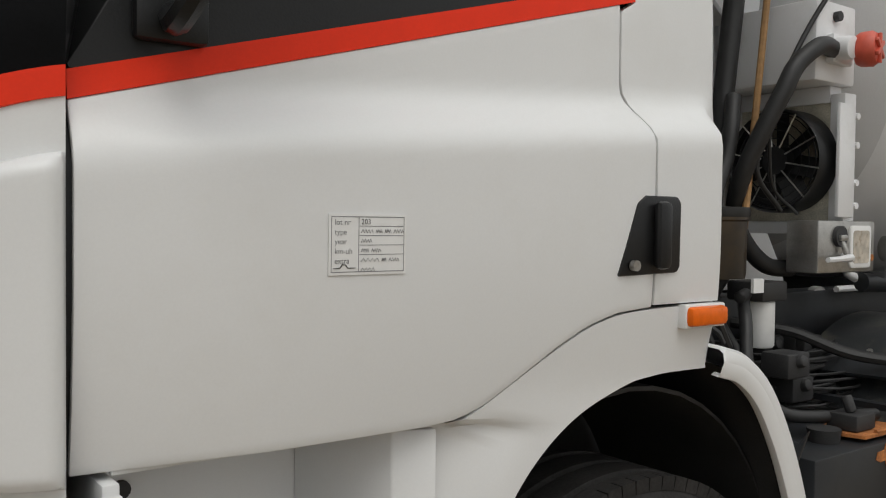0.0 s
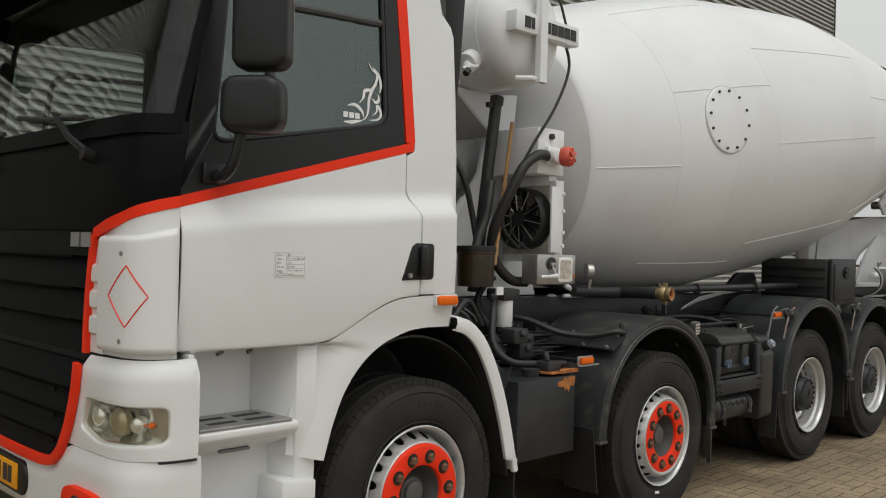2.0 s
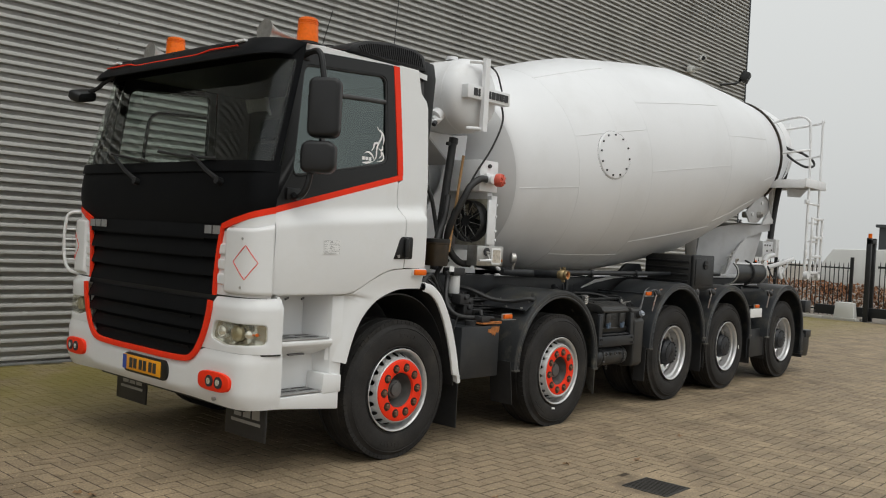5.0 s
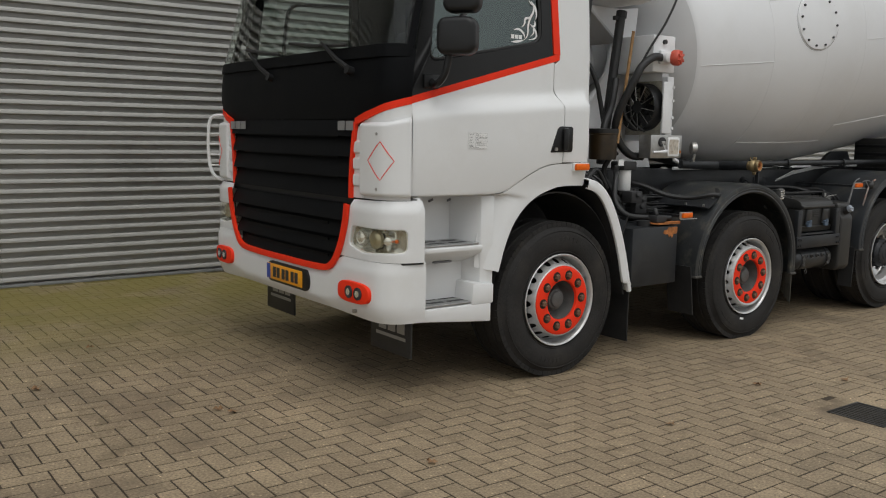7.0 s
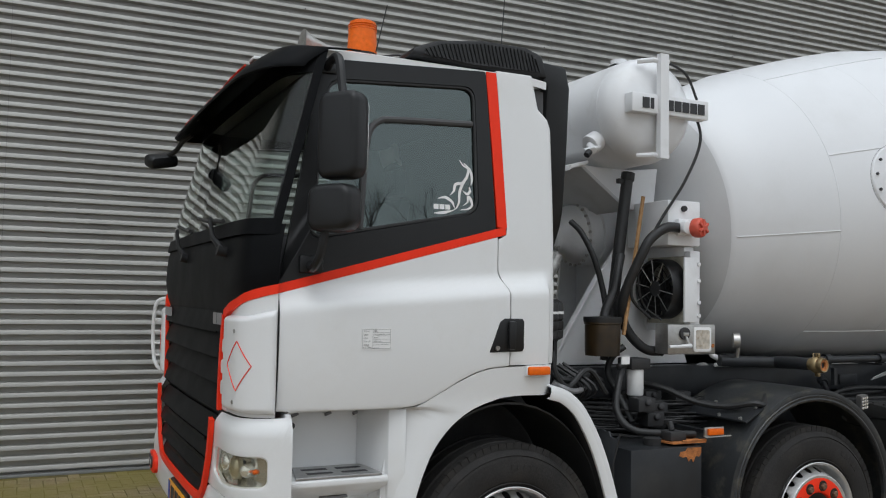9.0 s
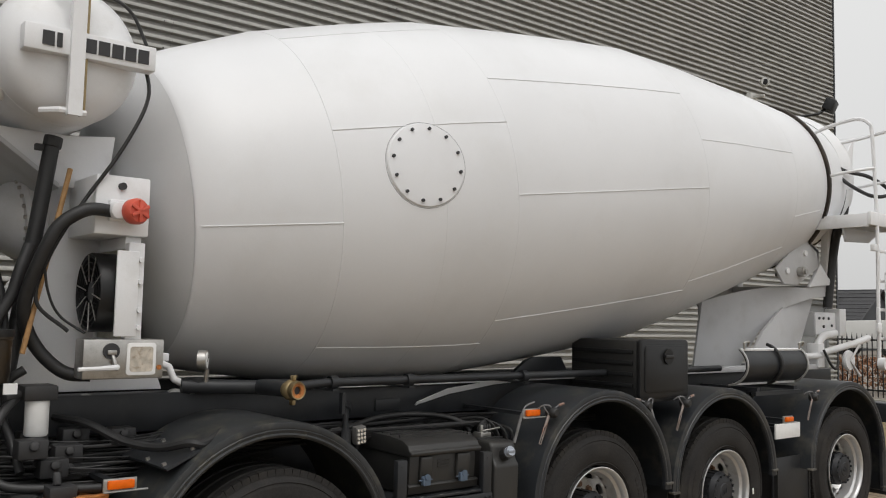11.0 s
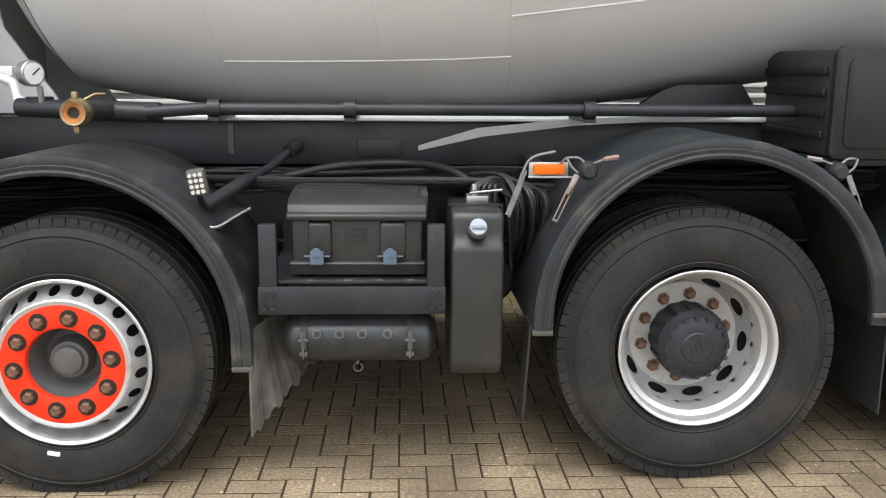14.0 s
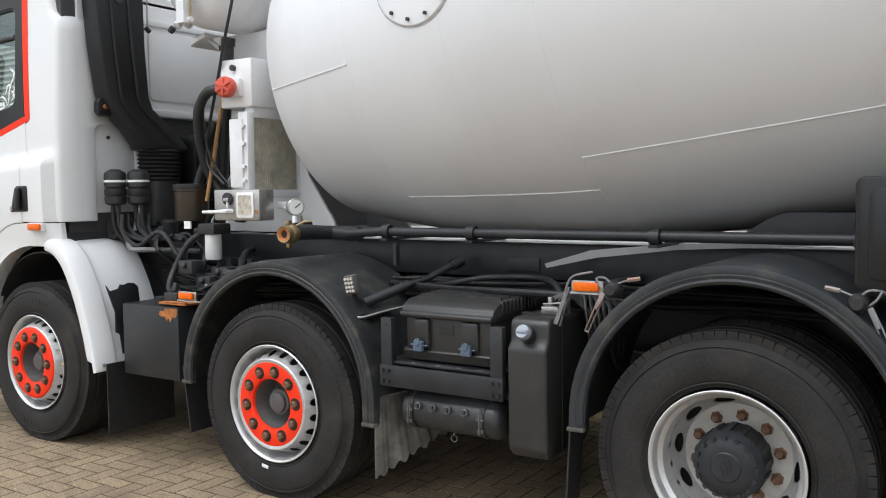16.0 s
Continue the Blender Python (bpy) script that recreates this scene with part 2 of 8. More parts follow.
AMBER = mat("amber_plastic", (0.78, 0.135, 0.004), 0.3, vary=0.1, scale=50, spec=0.3)
REDCAP = mat("red_cap_plastic", (0.62, 0.1, 0.06), 0.45, vary=0.1, scale=30)
LAMPIN = mat("lamp_reflector", (0.5, 0.5, 0.47), 0.18, 0.85, vary=0.05, scale=20)
GALV = mat("galvanised_steel", (0.42, 0.42, 0.41), 0.45, 0.3, vary=0.15, scale=14, grain=0.1, stain=(0.2, 0.18, 0.15), stain_amount=0.5, stain_scale=12)
DULL = mat("dull_galvanised", (0.2, 0.2, 0.205), 0.5, 0.3, vary=0.2, scale=20, grain=0.1, stain=(0.12, 0.1, 0.08), stain_amount=0.6, stain_scale=16)
WORN = mat("worn_grey_rubber", (0.085, 0.08, 0.07), 0.75, vary=0.4, scale=9, grain=0.2, bump=0.2, stain=(0.2, 0.19, 0.16), stain_amount=0.6, stain_scale=9)
CHROME = mat("chrome", (0.86, 0.86, 0.84), 0.2, 0.75, vary=0.05, scale=30)
LABEL = mat("white_label", (0.77, 0.77, 0.76), 0.55, vary=0.03, scale=30)
INK = mat("black_ink", (0.03, 0.03, 0.032), 0.6, vary=0.1, scale=60)
GREYINK = mat("grey_ink", (0.2, 0.2, 0.21), 0.6, vary=0.1, scale=60)
SILVERINK = mat("silver_emblem", (0.34, 0.34, 0.34), 0.4, 0.5, vary=0.05, scale=60)
YELLOW = mat("yellow_plate", (0.78, 0.33, 0.01), 0.4, vary=0.06, scale=30)
BLUE = mat("blue_plate", (0.03, 0.07, 0.35), 0.4, vary=0.05, scale=30)
CAPM = mat("pale_cap_plastic", (0.3, 0.33, 0.38), 0.5, vary=0.08, scale=30)
TANKM = mat("air_tank_paint", (0.04, 0.042, 0.045), 0.34, 0.35, vary=0.2, scale=12, grain=0.1, stain=(0.09, 0.085, 0.07), stain_amount=0.4, stain_scale=9)
WIREM = mat("rust_streaked_wire", (0.26, 0.22, 0.2), 0.55, 0.3, vary=0.2, scale=20, grain=0.1, stain=(0.36, 0.12, 0.04), stain_amount=0.8, stain_scale=14)
BLUEGREY = mat("blue_grey_latch", (0.085, 0.12, 0.17), 0.5, vary=0.1, scale=30)
WOODY = mat("tan_rod", (0.36, 0.2, 0.08), 0.6, vary=0.2, scale=40)
FINS = mat("dirty_cooler_fins", (0.47, 0.445, 0.37), 0.8, vary=0.3, scale=14, grain=0.25, bump=0.2, stain=(0.48, 0.44, 0.34), stain_amount=0.7, stain_scale=10)
CLOTH = mat("seat_cloth", (0.035, 0.037, 0.045), 0.95, vary=0.2, scale=20, grain=0.2)
DASH = mat("dash_plastic", (0.06, 0.06, 0.062), 0.65, vary=0.1, scale=10, grain=0.05)
CLADDING = mat("grey_steel_cladding", (0.36, 0.352, 0.33), 0.45, 0.2, vary=0.05, scale=0.8, grain=0.02, stain=(0.13, 0.13, 0.12), stain_amount=0.35, stain_scale=1.2)
DOORGREY = mat("grey_steel_door", (0.2, 0.205, 0.205), 0.5, vary=0.05, scale=3)
CONCRETE = mat("concrete", (0.4, 0.39, 0.36), 0.85, vary=0.15, scale=4, grain=0.15, bump=0.3)
PAVER = mat("concrete_paver", (0.268, 0.204, 0.129), 0.74, vary=0.24, scale=2.3, grain=0.36, grain_scale=75, bump=0.6, island=0.10,
            stain=(0.12, 0.085, 0.055), stain_amount=0.85, stain_scale=1.7, moss=True, speck=1.7, blot=0.6)
PAVERO = mat("concrete_paver_near", (0.268, 0.204, 0.129), 0.74, vary=0.24, scale=2.3, grain=0.36, grain_scale=75, bump=0.6, obj=0.10,
            stain=(0.12, 0.085, 0.055), stain_amount=0.85, stain_scale=1.7, moss=True, speck=1.7, blot=0.6)
JOINT = mat("joint_sand", (0.04, 0.027, 0.015), 0.95, vary=0.3, scale=3, grain=0.3, bump=0.4, stain=(0.03, 0.034, 0.012), stain_amount=0.5, stain_scale=0.7, moss=True)
SOIL = mat("yard_ground", (0.2, 0.175, 0.145), 0.9, vary=0.2, scale=0.6, grain=0.25, bump=0.4, stain=(0.1, 0.09, 0.07), stain_amount=0.5, stain_scale=0.4)
GRASS = mat("short_grass", (0.15, 0.128, 0.06), 0.95, vary=0.4, scale=2.5, grain=0.45, grain_scale=60, bump=0.6)
HEDGE = mat("brown_beech_leaves", (0.2, 0.085, 0.035), 0.85, vary=0.4, scale=6, grain=0.3, island=0.4)
LEAFM = mat("dry_leaf", (0.24, 0.14, 0.07), 0.8, vary=0.3, scale=60)
FARDARK = mat("dark_cladding", (0.05, 0.055, 0.06), 0.6, vary=0.08, scale=0.4)
ROOFTILE = mat("dark_roof_tile", (0.055, 0.055, 0.058), 0.6, vary=0.15, scale=1.5, grain=0.1)
FARLIGHT = mat("pale_panel", (0.62, 0.62, 0.6), 0.6, vary=0.06, scale=0.5)
IRON = mat("cast_iron", (0.045, 0.042, 0.038), 0.6, 0.3, vary=0.3, scale=20, grain=0.2, bump=0.2)
FENCEM = mat("fence_paint", (0.014, 0.015, 0.016), 0.5, vary=0.15, scale=4)
WINDOW = glass("tinted_glass", (0.6, 0.67, 0.64), 0.14, 0.0, (0.86, 1.0, 0.98))
SCREEN = glass("windscreen_glass", (0.93, 0.96, 0.94), 0.02)
LENSY = mat("yellowed_lamp_reflector", (0.46, 0.42, 0.3), 0.2, 0.6, vary=0.12, scale=30)
LENS = glass("clear_lens", (0.95, 0.94, 0.88), 0.03, 0.02)


# ---- shapes ----
class Shape:
    """Points and faces of one part, gathered piece by piece."""

    def __init__(self):
        self.v, self.f = [], []

    def add(self, vs, fs):
        k = len(self.v)
        self.v += [tuple(p) for p in vs]
        self.f += [tuple(i + k for i in f) for f in fs]
        return self

    def box(self, x0, x1, y0, y1, z0, z1, m=None):
        vs = [Vector((x, y, z)) for x in (x0, x1) for y in (y0, y1) for z in (z0, z1)]
        if m is not None:
            vs = [m @ p for p in vs]
        return self.add(vs, [(0, 1, 3, 2), (4, 6, 7, 5), (0, 4, 5, 1), (2, 3, 7, 6), (0, 2, 6, 4), (1, 5, 7, 3)])

    def prism(self, poly, a, b, axis="y", m=None):
        """A polygon carried from a to b along an axis. For y the polygon is (x, z), for x (y, z), for z (x, y)."""
        def put(p, d):
            q = {"y": (p[0], d, p[1]), "x": (d, p[0], p[1]), "z": (p[0], p[1], d)}[axis]
            return m @ Vector(q) if m is not None else q
        n = len(poly)
        vs = [put(p, a) for p in poly] + [put(p, b) for p in poly]
        fs = [tuple(range(n)), tuple(range(2 * n - 1, n - 1, -1))] + [(i, (i + 1) % n, n + (i + 1) % n, n + i) for i in range(n)]
        return self.add(vs, fs)

    def tube(self, path, r, n=8, closed=False):
        ps = [Vector(p) for p in path]
        rings, side = [], None
        for i, p in enumerate(ps):
            a = ps[i - 1] if i or closed else p
            b = ps[(i + 1) % len(ps)] if i < len(ps) - 1 or closed else p
            d = (b - a).normalized()
            if side is None:
                side = d.orthogonal().normalized()
            side = (side - d * side.dot(d)).normalized()
            up = d.cross(side)
            rr = r[i] if isinstance(r, (list, tuple)) else r
            rings.append([p + (side * math.cos(t) + up * math.sin(t)) * rr for t in (2 * math.pi * k / n for k in range(n))])
        vs = [q for ring in rings for q in ring]
        fs = []
        m = len(rings)
        for i in range(m if closed else m - 1):
            for k in range(n):
                fs.append((i * n + k, i * n + (k + 1) % n, (i + 1) % m * n + (k + 1) % n, (i + 1) % m * n + k))
        if not closed:
            fs += [tuple(range(n - 1, -1, -1)), tuple(range((m - 1) * n, m * n))]
        return self.add(vs, fs)

    def lathe(self, prof, m, n=48, skip=None):
        """(along, radius) turned about the local x axis of the pose m. skip(i, k) leaves a face out."""
        vs, fs = [], []
        for s, r in prof:
            for k in range(n):
                t = 2 * math.pi * k / n
                vs.append(m @ Vector((s, r * math.cos(t), r * math.sin(t))))
        for i in range(len(prof) - 1):
            for k in range(n):
                if skip and skip(i, k):
                    continue
                fs.append((i * n + k, i * n + (k + 1) % n, (i + 1) * n + (k + 1) % n, (i + 1) * n + k))
        return self.add(vs, fs)

    def grid(self, rows, thick=None, closed=False):
        """Rows of points as a sheet; thick: a vector (or a function of the point) to the back side."""
        a, b = len(rows), len(rows[0])
        front = [Vector(p) for row in rows for p in row]
        fs = [(i * b + j, i * b + j + 1, (i + 1) * b + j + 1, (i + 1) * b + j) for i in range(a - 1) for j in range(b - 1)]
        if thick is None:
            return self.add(front, fs)
        back = [p + (thick(p) if callable(thick) else Vector(thick)) for p in front]
        n = a * b
        fs += [tuple(n + i for i in f[::-1]) for f in fs]
        edge = [i for i in range(b)] + [i * b + b - 1 for i in range(1, a)] + [(a - 1) * b + j for j in range(b - 2, -1, -1)] + [i * b for i in range(a - 2, 0, -1)]
        fs += [(edge[i], n + edge[i], n + edge[(i + 1) % len(edge)], edge[(i + 1) % len(edge)]) for i in range(len(edge))]
        return self.add(front + back, fs)


def mesh_of(shape, bevel=0.0, angle=35, segments=2):
    bm = bmesh.new()
    vs = [bm.verts.new(p) for p in shape.v]
    for f in shape.f:
        if len(set(f)) > 2:
            try:
                bm.faces.new([vs[i] for i in f])
            except ValueError:
                pass
    bmesh.ops.remove_doubles(bm, verts=bm.verts, dist=0.00005)
    bmesh.ops.recalc_face_normals(bm, faces=bm.faces)
    if bevel:
        sharp = [e for e in bm.edges if len(e.link_faces) == 2 and e.calc_face_angle(0) > radians(angle)]
        bmesh.ops.bevel(bm, geom=sharp, offset=bevel, segments=segments, profile=0.5, affect="EDGES", clamp_overlap=True)
    for f in bm.faces:
        f.smooth = True
    for e in bm.edges:
        e.smooth = not (len(e.link_faces) == 2 and e.calc_face_angle(0) > radians(38))
    me = bpy.data.meshes.new("mesh")
    bm.to_mesh(me)
    bm.free()
    return me


BASES = {}
SET = [Vector((0, 0, 0))]      # where the group of truck parts now being built sits against the truck's frame


def settle(dx=0.0, dy=0.0, dz=0.0):
    SET[0] = Vector((dx, dy, dz))


def thing(name, at, label, category, group="", kind=""):
    ob = new(name)
    ob.location = at
    BASES[ob] = Vector(at)
    return tagged(ob, label, category, group, kind)


def hang(ob, parent):
    ob.parent = parent
    if parent in BASES:
        ob.matrix_parent_inverse = Matrix.Translation(-BASES[parent])
    return ob


def part(name, shape, material, parent=None, label="", bevel=0.0, angle=35, segments=2):
    me = shape if isinstance(shape, bpy.types.Mesh) else mesh_of(shape, bevel, angle, segments)
    if not me.materials:
        me.materials.append(material)
    ob = new(name, me)
    if parent is not None:
        hang(ob, parent)
        if parent.name == "concrete_mixer_truck":
            ob.location = SET[0]
    if label:
        ob["label"] = label
    return ob


def single(name, shape, material, label, category, kind="", group="", bevel=0.0):
    return tagged(part(name, shape, material, None, "", bevel), label, category, group, kind)


def smooth(t):
    t = max(0.0, min(1.0, t))
    return t * t * (3 - 2 * t)


def lerp(a, b, t):
    return a + (b - a) * t


def table(pairs):
    xs, ys = [p[0] for p in pairs], [p[1] for p in pairs]
    return lambda x: float(np.interp(x, xs, ys))


def spline(pts, n=6):
    """A smooth way through the points."""
    p = [Vector(q) for q in pts]
    p = [p[0] * 2 - p[1]] + p + [p[-1] * 2 - p[-2]]
    out = []
    for i in range(1, len(p) - 2):
        for k in range(n):
            t = k / n
            out.append(0.5 * ((2 * p[i]) + (p[i + 1] - p[i - 1]) * t + (2 * p[i - 1] - 5 * p[i] + 4 * p[i + 1] - p[i + 2]) * t * t
                              + (3 * p[i] - p[i - 1] - 3 * p[i + 1] + p[i + 2]) * t ** 3))
    out.append(p[-2])
    return out


def rounded(x0, x1, z0, z1, r, n=5):
    out = []
    for cx, cz, a in ((x1 - r, z1 - r, 0), (x0 + r, z1 - r, 90), (x0 + r, z0 + r, 180), (x1 - r, z0 + r, 270)):
        out += [(cx + r * math.cos(radians(a + 90 * k / n)), cz + r * math.sin(radians(a + 90 * k / n))) for k in range(n + 1)]
    return out


def disc(x, y, z, r, d, axis="y", n=20):
    """A short cylinder from the point along the axis by d."""
    c = [(r * math.cos(2 * math.pi * k / n), r * math.sin(2 * math.pi * k / n)) for k in range(n)]
    s = Shape()
    if axis == "y":
        return s.prism([(x + a, z + b) for a, b in c], y, y + d, "y")
    if axis == "x":
        return s.prism([(y + a, z + b) for a, b in c], x, x + d, "x")
    return s.prism([(x + a, y + b) for a, b in c], z, z + d, "z")


def mirror(shape):
    s = Shape()
    s.v = [(x, 2 * YC - y, z) for x, y, z in shape.v]
    s.f = [f[::-1] for f in shape.f]
    return s


YC = 2.45          # the truck's middle line
AXLES = (-0.025, 2.028, 4.285, 5.665, 7.44)
HUB, FACE = 0.508, 1.225
# ---- the yard ----
ground = Shape()
ground.box(-120, 320, -160, 200, -0.5, -0.02)
tagged(part("ground", ground, SOIL), "bare grey-brown yard ground reaching to the horizon", "ground", "", "structure")
bed = Shape()
bed.box(-12.0, 20.8, -7.0, 6.52, -0.3, -0.002)
pavement = tagged(part("pavement", bed, JOINT), "herringbone yard paving of worn grey-brown concrete pavers, damp and dirty", "pavement", "", "structure")
strip = Shape()
strip.box(18.2, 21.9, 5.6, 30, -0.3, 0.012).box(-16, 18.2, 6.53, 6.6, -0.3, 0.01)
tagged(part("grass_verge", strip, GRASS), "thin yellow-green grass verge beside the fence", "grass", "", "structure")

# corrugated hall: flat crowns, sloped webs and dark grooves, in one long facade
PITCH, DEPTH, WALL_Y = 0.0962, 0.06, 6.5
CORNER_X, WALL_TOP = 17.72, 11.0


def cladding(z0, z1):
    """Corrugated sheet along local x, facing -y at local y = 0, as (y, z) steps."""
    prof, z = [(0.0, z0)], z0
    while z < z1:
        for dz, y in ((0.0, DEPTH), (0.013, DEPTH), (0.0205, 0.005), (0.0235, 0.0), (0.030, 0.0), (0.058, 0.006), (0.062, 0.009), (0.070, DEPTH)):
            prof.append((y, min(z + dz, z1)))
        z += PITCH
    return prof


def clad(shape, p0, p1, z0, z1, outward, cols=2):
    prof = cladding(z0, z1)
    a, b = Vector(p0), Vector(p1)
    o = Vector(outward)
    rows = [[(*(a.lerp(b, k / (cols - 1)) - o * y), z) for k in range(cols)] for y, z in prof]
    shape.grid([[(p[0], p[1], p[2]) for p in row] for row in rows])


hall = thing("industrial_hall", (5, 9, 0), "long industrial hall clad in grey horizontally corrugated steel sheet", "building")
joints = [-26 + 5.9 * k for k in range(8)]
joints = [x for x in joints if x < CORNER_X - 1.0] + [CORNER_X]
for x0, x1 in zip(joints, joints[1:]):
    s = Shape()
    last = x1 == CORNER_X
    if last:   # the last sheet leaves the opening of the service door
        clad(s, (x0, WALL_Y), (15.95, WALL_Y), 0.0338, WALL_TOP, (0, -1))
        clad(s, (15.95, WALL_Y), (17.35, WALL_Y), 2.245, WALL_TOP, (0, -1))
        clad(s, (17.35, WALL_Y), (CORNER_X, WALL_Y), 0.0338, WALL_TOP, (0, -1))
    else:
        clad(s, (x0, WALL_Y), (x1 - 0.0015, WALL_Y), 0.0338, WALL_TOP, (0, -1))
    part("cladding_sheet", s, CLADDING, hall)
s = Shape()
clad(s, (CORNER_X, WALL_Y), (CORNER_X, 40), 0.0338, WALL_TOP, (1, 0))
part("cladding_sheet", s, CLADDING, hall)
part("wall_core", Shape().box(-26, 15.9, WALL_Y + 0.085, 39.9, 0, WALL_TOP - 0.05).box(15.9, CORNER_X - 0.085, WALL_Y + 0.2, 39.9, 0, WALL_TOP - 0.05), FARDARK, hall)
part("base_flashing", Shape().box(-26, 15.9, WALL_Y - 0.01, WALL_Y + 0.05, 0.0, 0.03).box(17.35, CORNER_X + 0.01, WALL_Y - 0.01, WALL_Y + 0.05, 0.0, 0.03), DOORGREY, hall, "dull grey base flashing", 0.004)
part("corner_trim", Shape().box(CORNER_X - 0.03, CORNER_X + 0.012, WALL_Y - 0.012, WALL_Y + 0.03, 0.13, WALL_TOP), FARDARK, hall)
part("roof", Shape().box(-26.1, CORNER_X + 0.1, WALL_Y - 0.1, 40.1, WALL_TOP, WALL_TOP + 0.25), FARDARK, hall)
door_leaf = part("service_door", Shape().box(16.02, 17.28, WALL_Y + 0.06, WALL_Y + 0.11, 0.02, 2.17), DOORGREY, hall, "flat grey steel service door", 0.004)
part("door_frame", Shape().box(15.95, 16.02, WALL_Y + 0.0, WALL_Y + 0.12, 0, 2.24).box(17.28, 17.35, WALL_Y + 0.0, WALL_Y + 0.12, 0, 2.24).box(16.02, 17.28, WALL_Y, WALL_Y + 0.12, 2.17, 2.24), DOORGREY, hall, "", 0.004)
part("door_handle", Shape().box(16.1, 16.13, WALL_Y + 0.0, WALL_Y + 0.06, 1.0, 1.14).box(16.1, 16.22, WALL_Y - 0.005, WALL_Y + 0.012, 1.06, 1.08), STEEL, door_leaf, "", 0.003)
screw = mesh_of(disc(0, -0.006, 0, 0.008, 0.008, "y", 6))
for x in (-5.6, -2.55, 0.4, 3.4, 6.4, 9.3):     # small fixing screws in rows
    for k in range(0, 60, 3):
        part("screw", screw, IRON, hall).location = (x, WALL_Y, 0.162 + k * PITCH)


# camera and floodlight on the hall
cctv = thing("security_camera", (14.5, 6.3, 6.0), "small white security camera on the corrugated wall", "camera")
part("bracket", Shape().box(14.4, 14.62, 6.4, 6.5, 5.85, 6.0).box(14.48, 14.54, 6.2, 6.42, 5.9, 5.95), FARLIGHT, cctv, "", 0.006)
part("housing", Shape().tube([(14.3, 6.05, 6.12), (14.5, 6.2, 6.16), (14.7, 6.3, 6.2)], 0.075, 12), FARLIGHT, cctv)
part("lens", disc(14.28, 6.05, 6.11, 0.05, 0.03, "x", 12), INK, cctv)
flood = thing("floodlight", (16.55, 6.3, 5.95), "dark wall floodlight on an angled bracket", "lamp")
part("bracket", Shape().tube([(16.2, 6.5, 5.85), (16.45, 6.2, 5.9), (16.7, 6.15, 6.05)], 0.03, 8), FENCEM, flood)
part("lamp_head", Shape().box(-0.2, 0.2, -0.1, 0.1, -0.12, 0.12, pose(16.75, 6.1, 6.1, 25, 0, 20)), FENCEM, flood, "", 0.02)

# fence with sliding gate, far off beyond the truck's tail
fence = thing("palisade_fence", (21.5, 14, 0), "black steel bar fence around the yard", "fence")
for y0, y1 in ((4.75, 6.9), (6.9, 9.4), (9.4, 12), (12, 14.6), (14.6, 17.2)):
    post = Shape().box(21.46, 21.54, y0 - 0.04, y0 + 0.04, 0, 1.75)
    part("post", post, FENCEM, fence)
    part("rail", Shape().box(21.48, 21.52, y0, y1, 0.22, 0.26), FENCEM, fence)
    part("rail", Shape().box(21.48, 21.52, y0, y1, 1.42, 1.46), FENCEM, fence)
bar_mesh = mesh_of(Shape().box(-0.011, 0.011, -0.011, 0.011, 0.08, 1.5).add([(-0.011, -0.011, 1.5), (0.011, -0.011, 1.5), (0.011, 0.011, 1.5), (-0.011, 0.011, 1.5), (0, 0, 1.62)], [(0, 1, 4), (1, 2, 4), (2, 3, 4), (3, 0, 4)]))
for k in range(100):
    bar = part("fence_bar", bar_mesh, FENCEM, fence)
    bar.location = (21.5, 4.85 + 0.123 * k, 0)
gate = thing("sliding_gate", (21.3, 1, 0), "black sliding steel gate with upright bars", "gate")
part("bottom_beam", Shape().box(21.22, 21.38, -4.5, 5.6, 0.12, 0.38), FENCEM, gate, "", 0.01)
part("top_rail", Shape().box(21.26, 21.34, -4.5, 4.0, 1.48, 1.54), FENCEM, gate)
for k in range(66):
    bar = part("gate_bar", bar_mesh, FENCEM, gate)
    bar.matrix_basis = pose(21.3, 3.95 - 0.128 * k, 0.3) @ Matrix.Diagonal((1, 1, 0.86, 1))
portal = thing("gate_post", (21.3, 4.2, 0), "tall black steel guide post of the sliding gate", "post")
part("upright", Shape().box(21.05, 21.17, 4.15, 4.27, 0, 2.3).box(21.43, 21.55, 4.15, 4.27, 0, 2.3).box(21.05, 21.55, 4.15, 4.27, 2.14, 2.26), FENCEM, portal, "", 0.006)
part("warning_lamp", disc(21.1, 4.2, 2.3, 0.05, 0.12, "z", 12), AMBER, portal)
motor = thing("gate_motor", (21.05, 4.7, 0), "pale grey box of the gate motor on a concrete kerb", "gate motor")
part("housing", Shape().prism([(4.42, 0.06), (4.98, 0.06), (4.93, 0.5), (4.48, 0.5)], 20.85, 21.15, "x"), FARLIGHT, motor, "", 0.03)
part("base", Shape().box(20.75, 21.3, 4.35, 5.05, 0, 0.06), CONCRETE, motor)
kerb_mesh = mesh_of(Shape().box(-0.06, 0.06, 0, 0.98, -0.2, 0.075), 0.01)
kerb = thing("kerb", (20.9, 6, 0), "low grey concrete kerb along the fence", "kerb", "", "structure")
for k in range(12):
    kb = part("kerb_stone", kerb_mesh, CONCRETE, kerb)
    kb.location = (20.9, 4.3 + k * 1.0, 0)

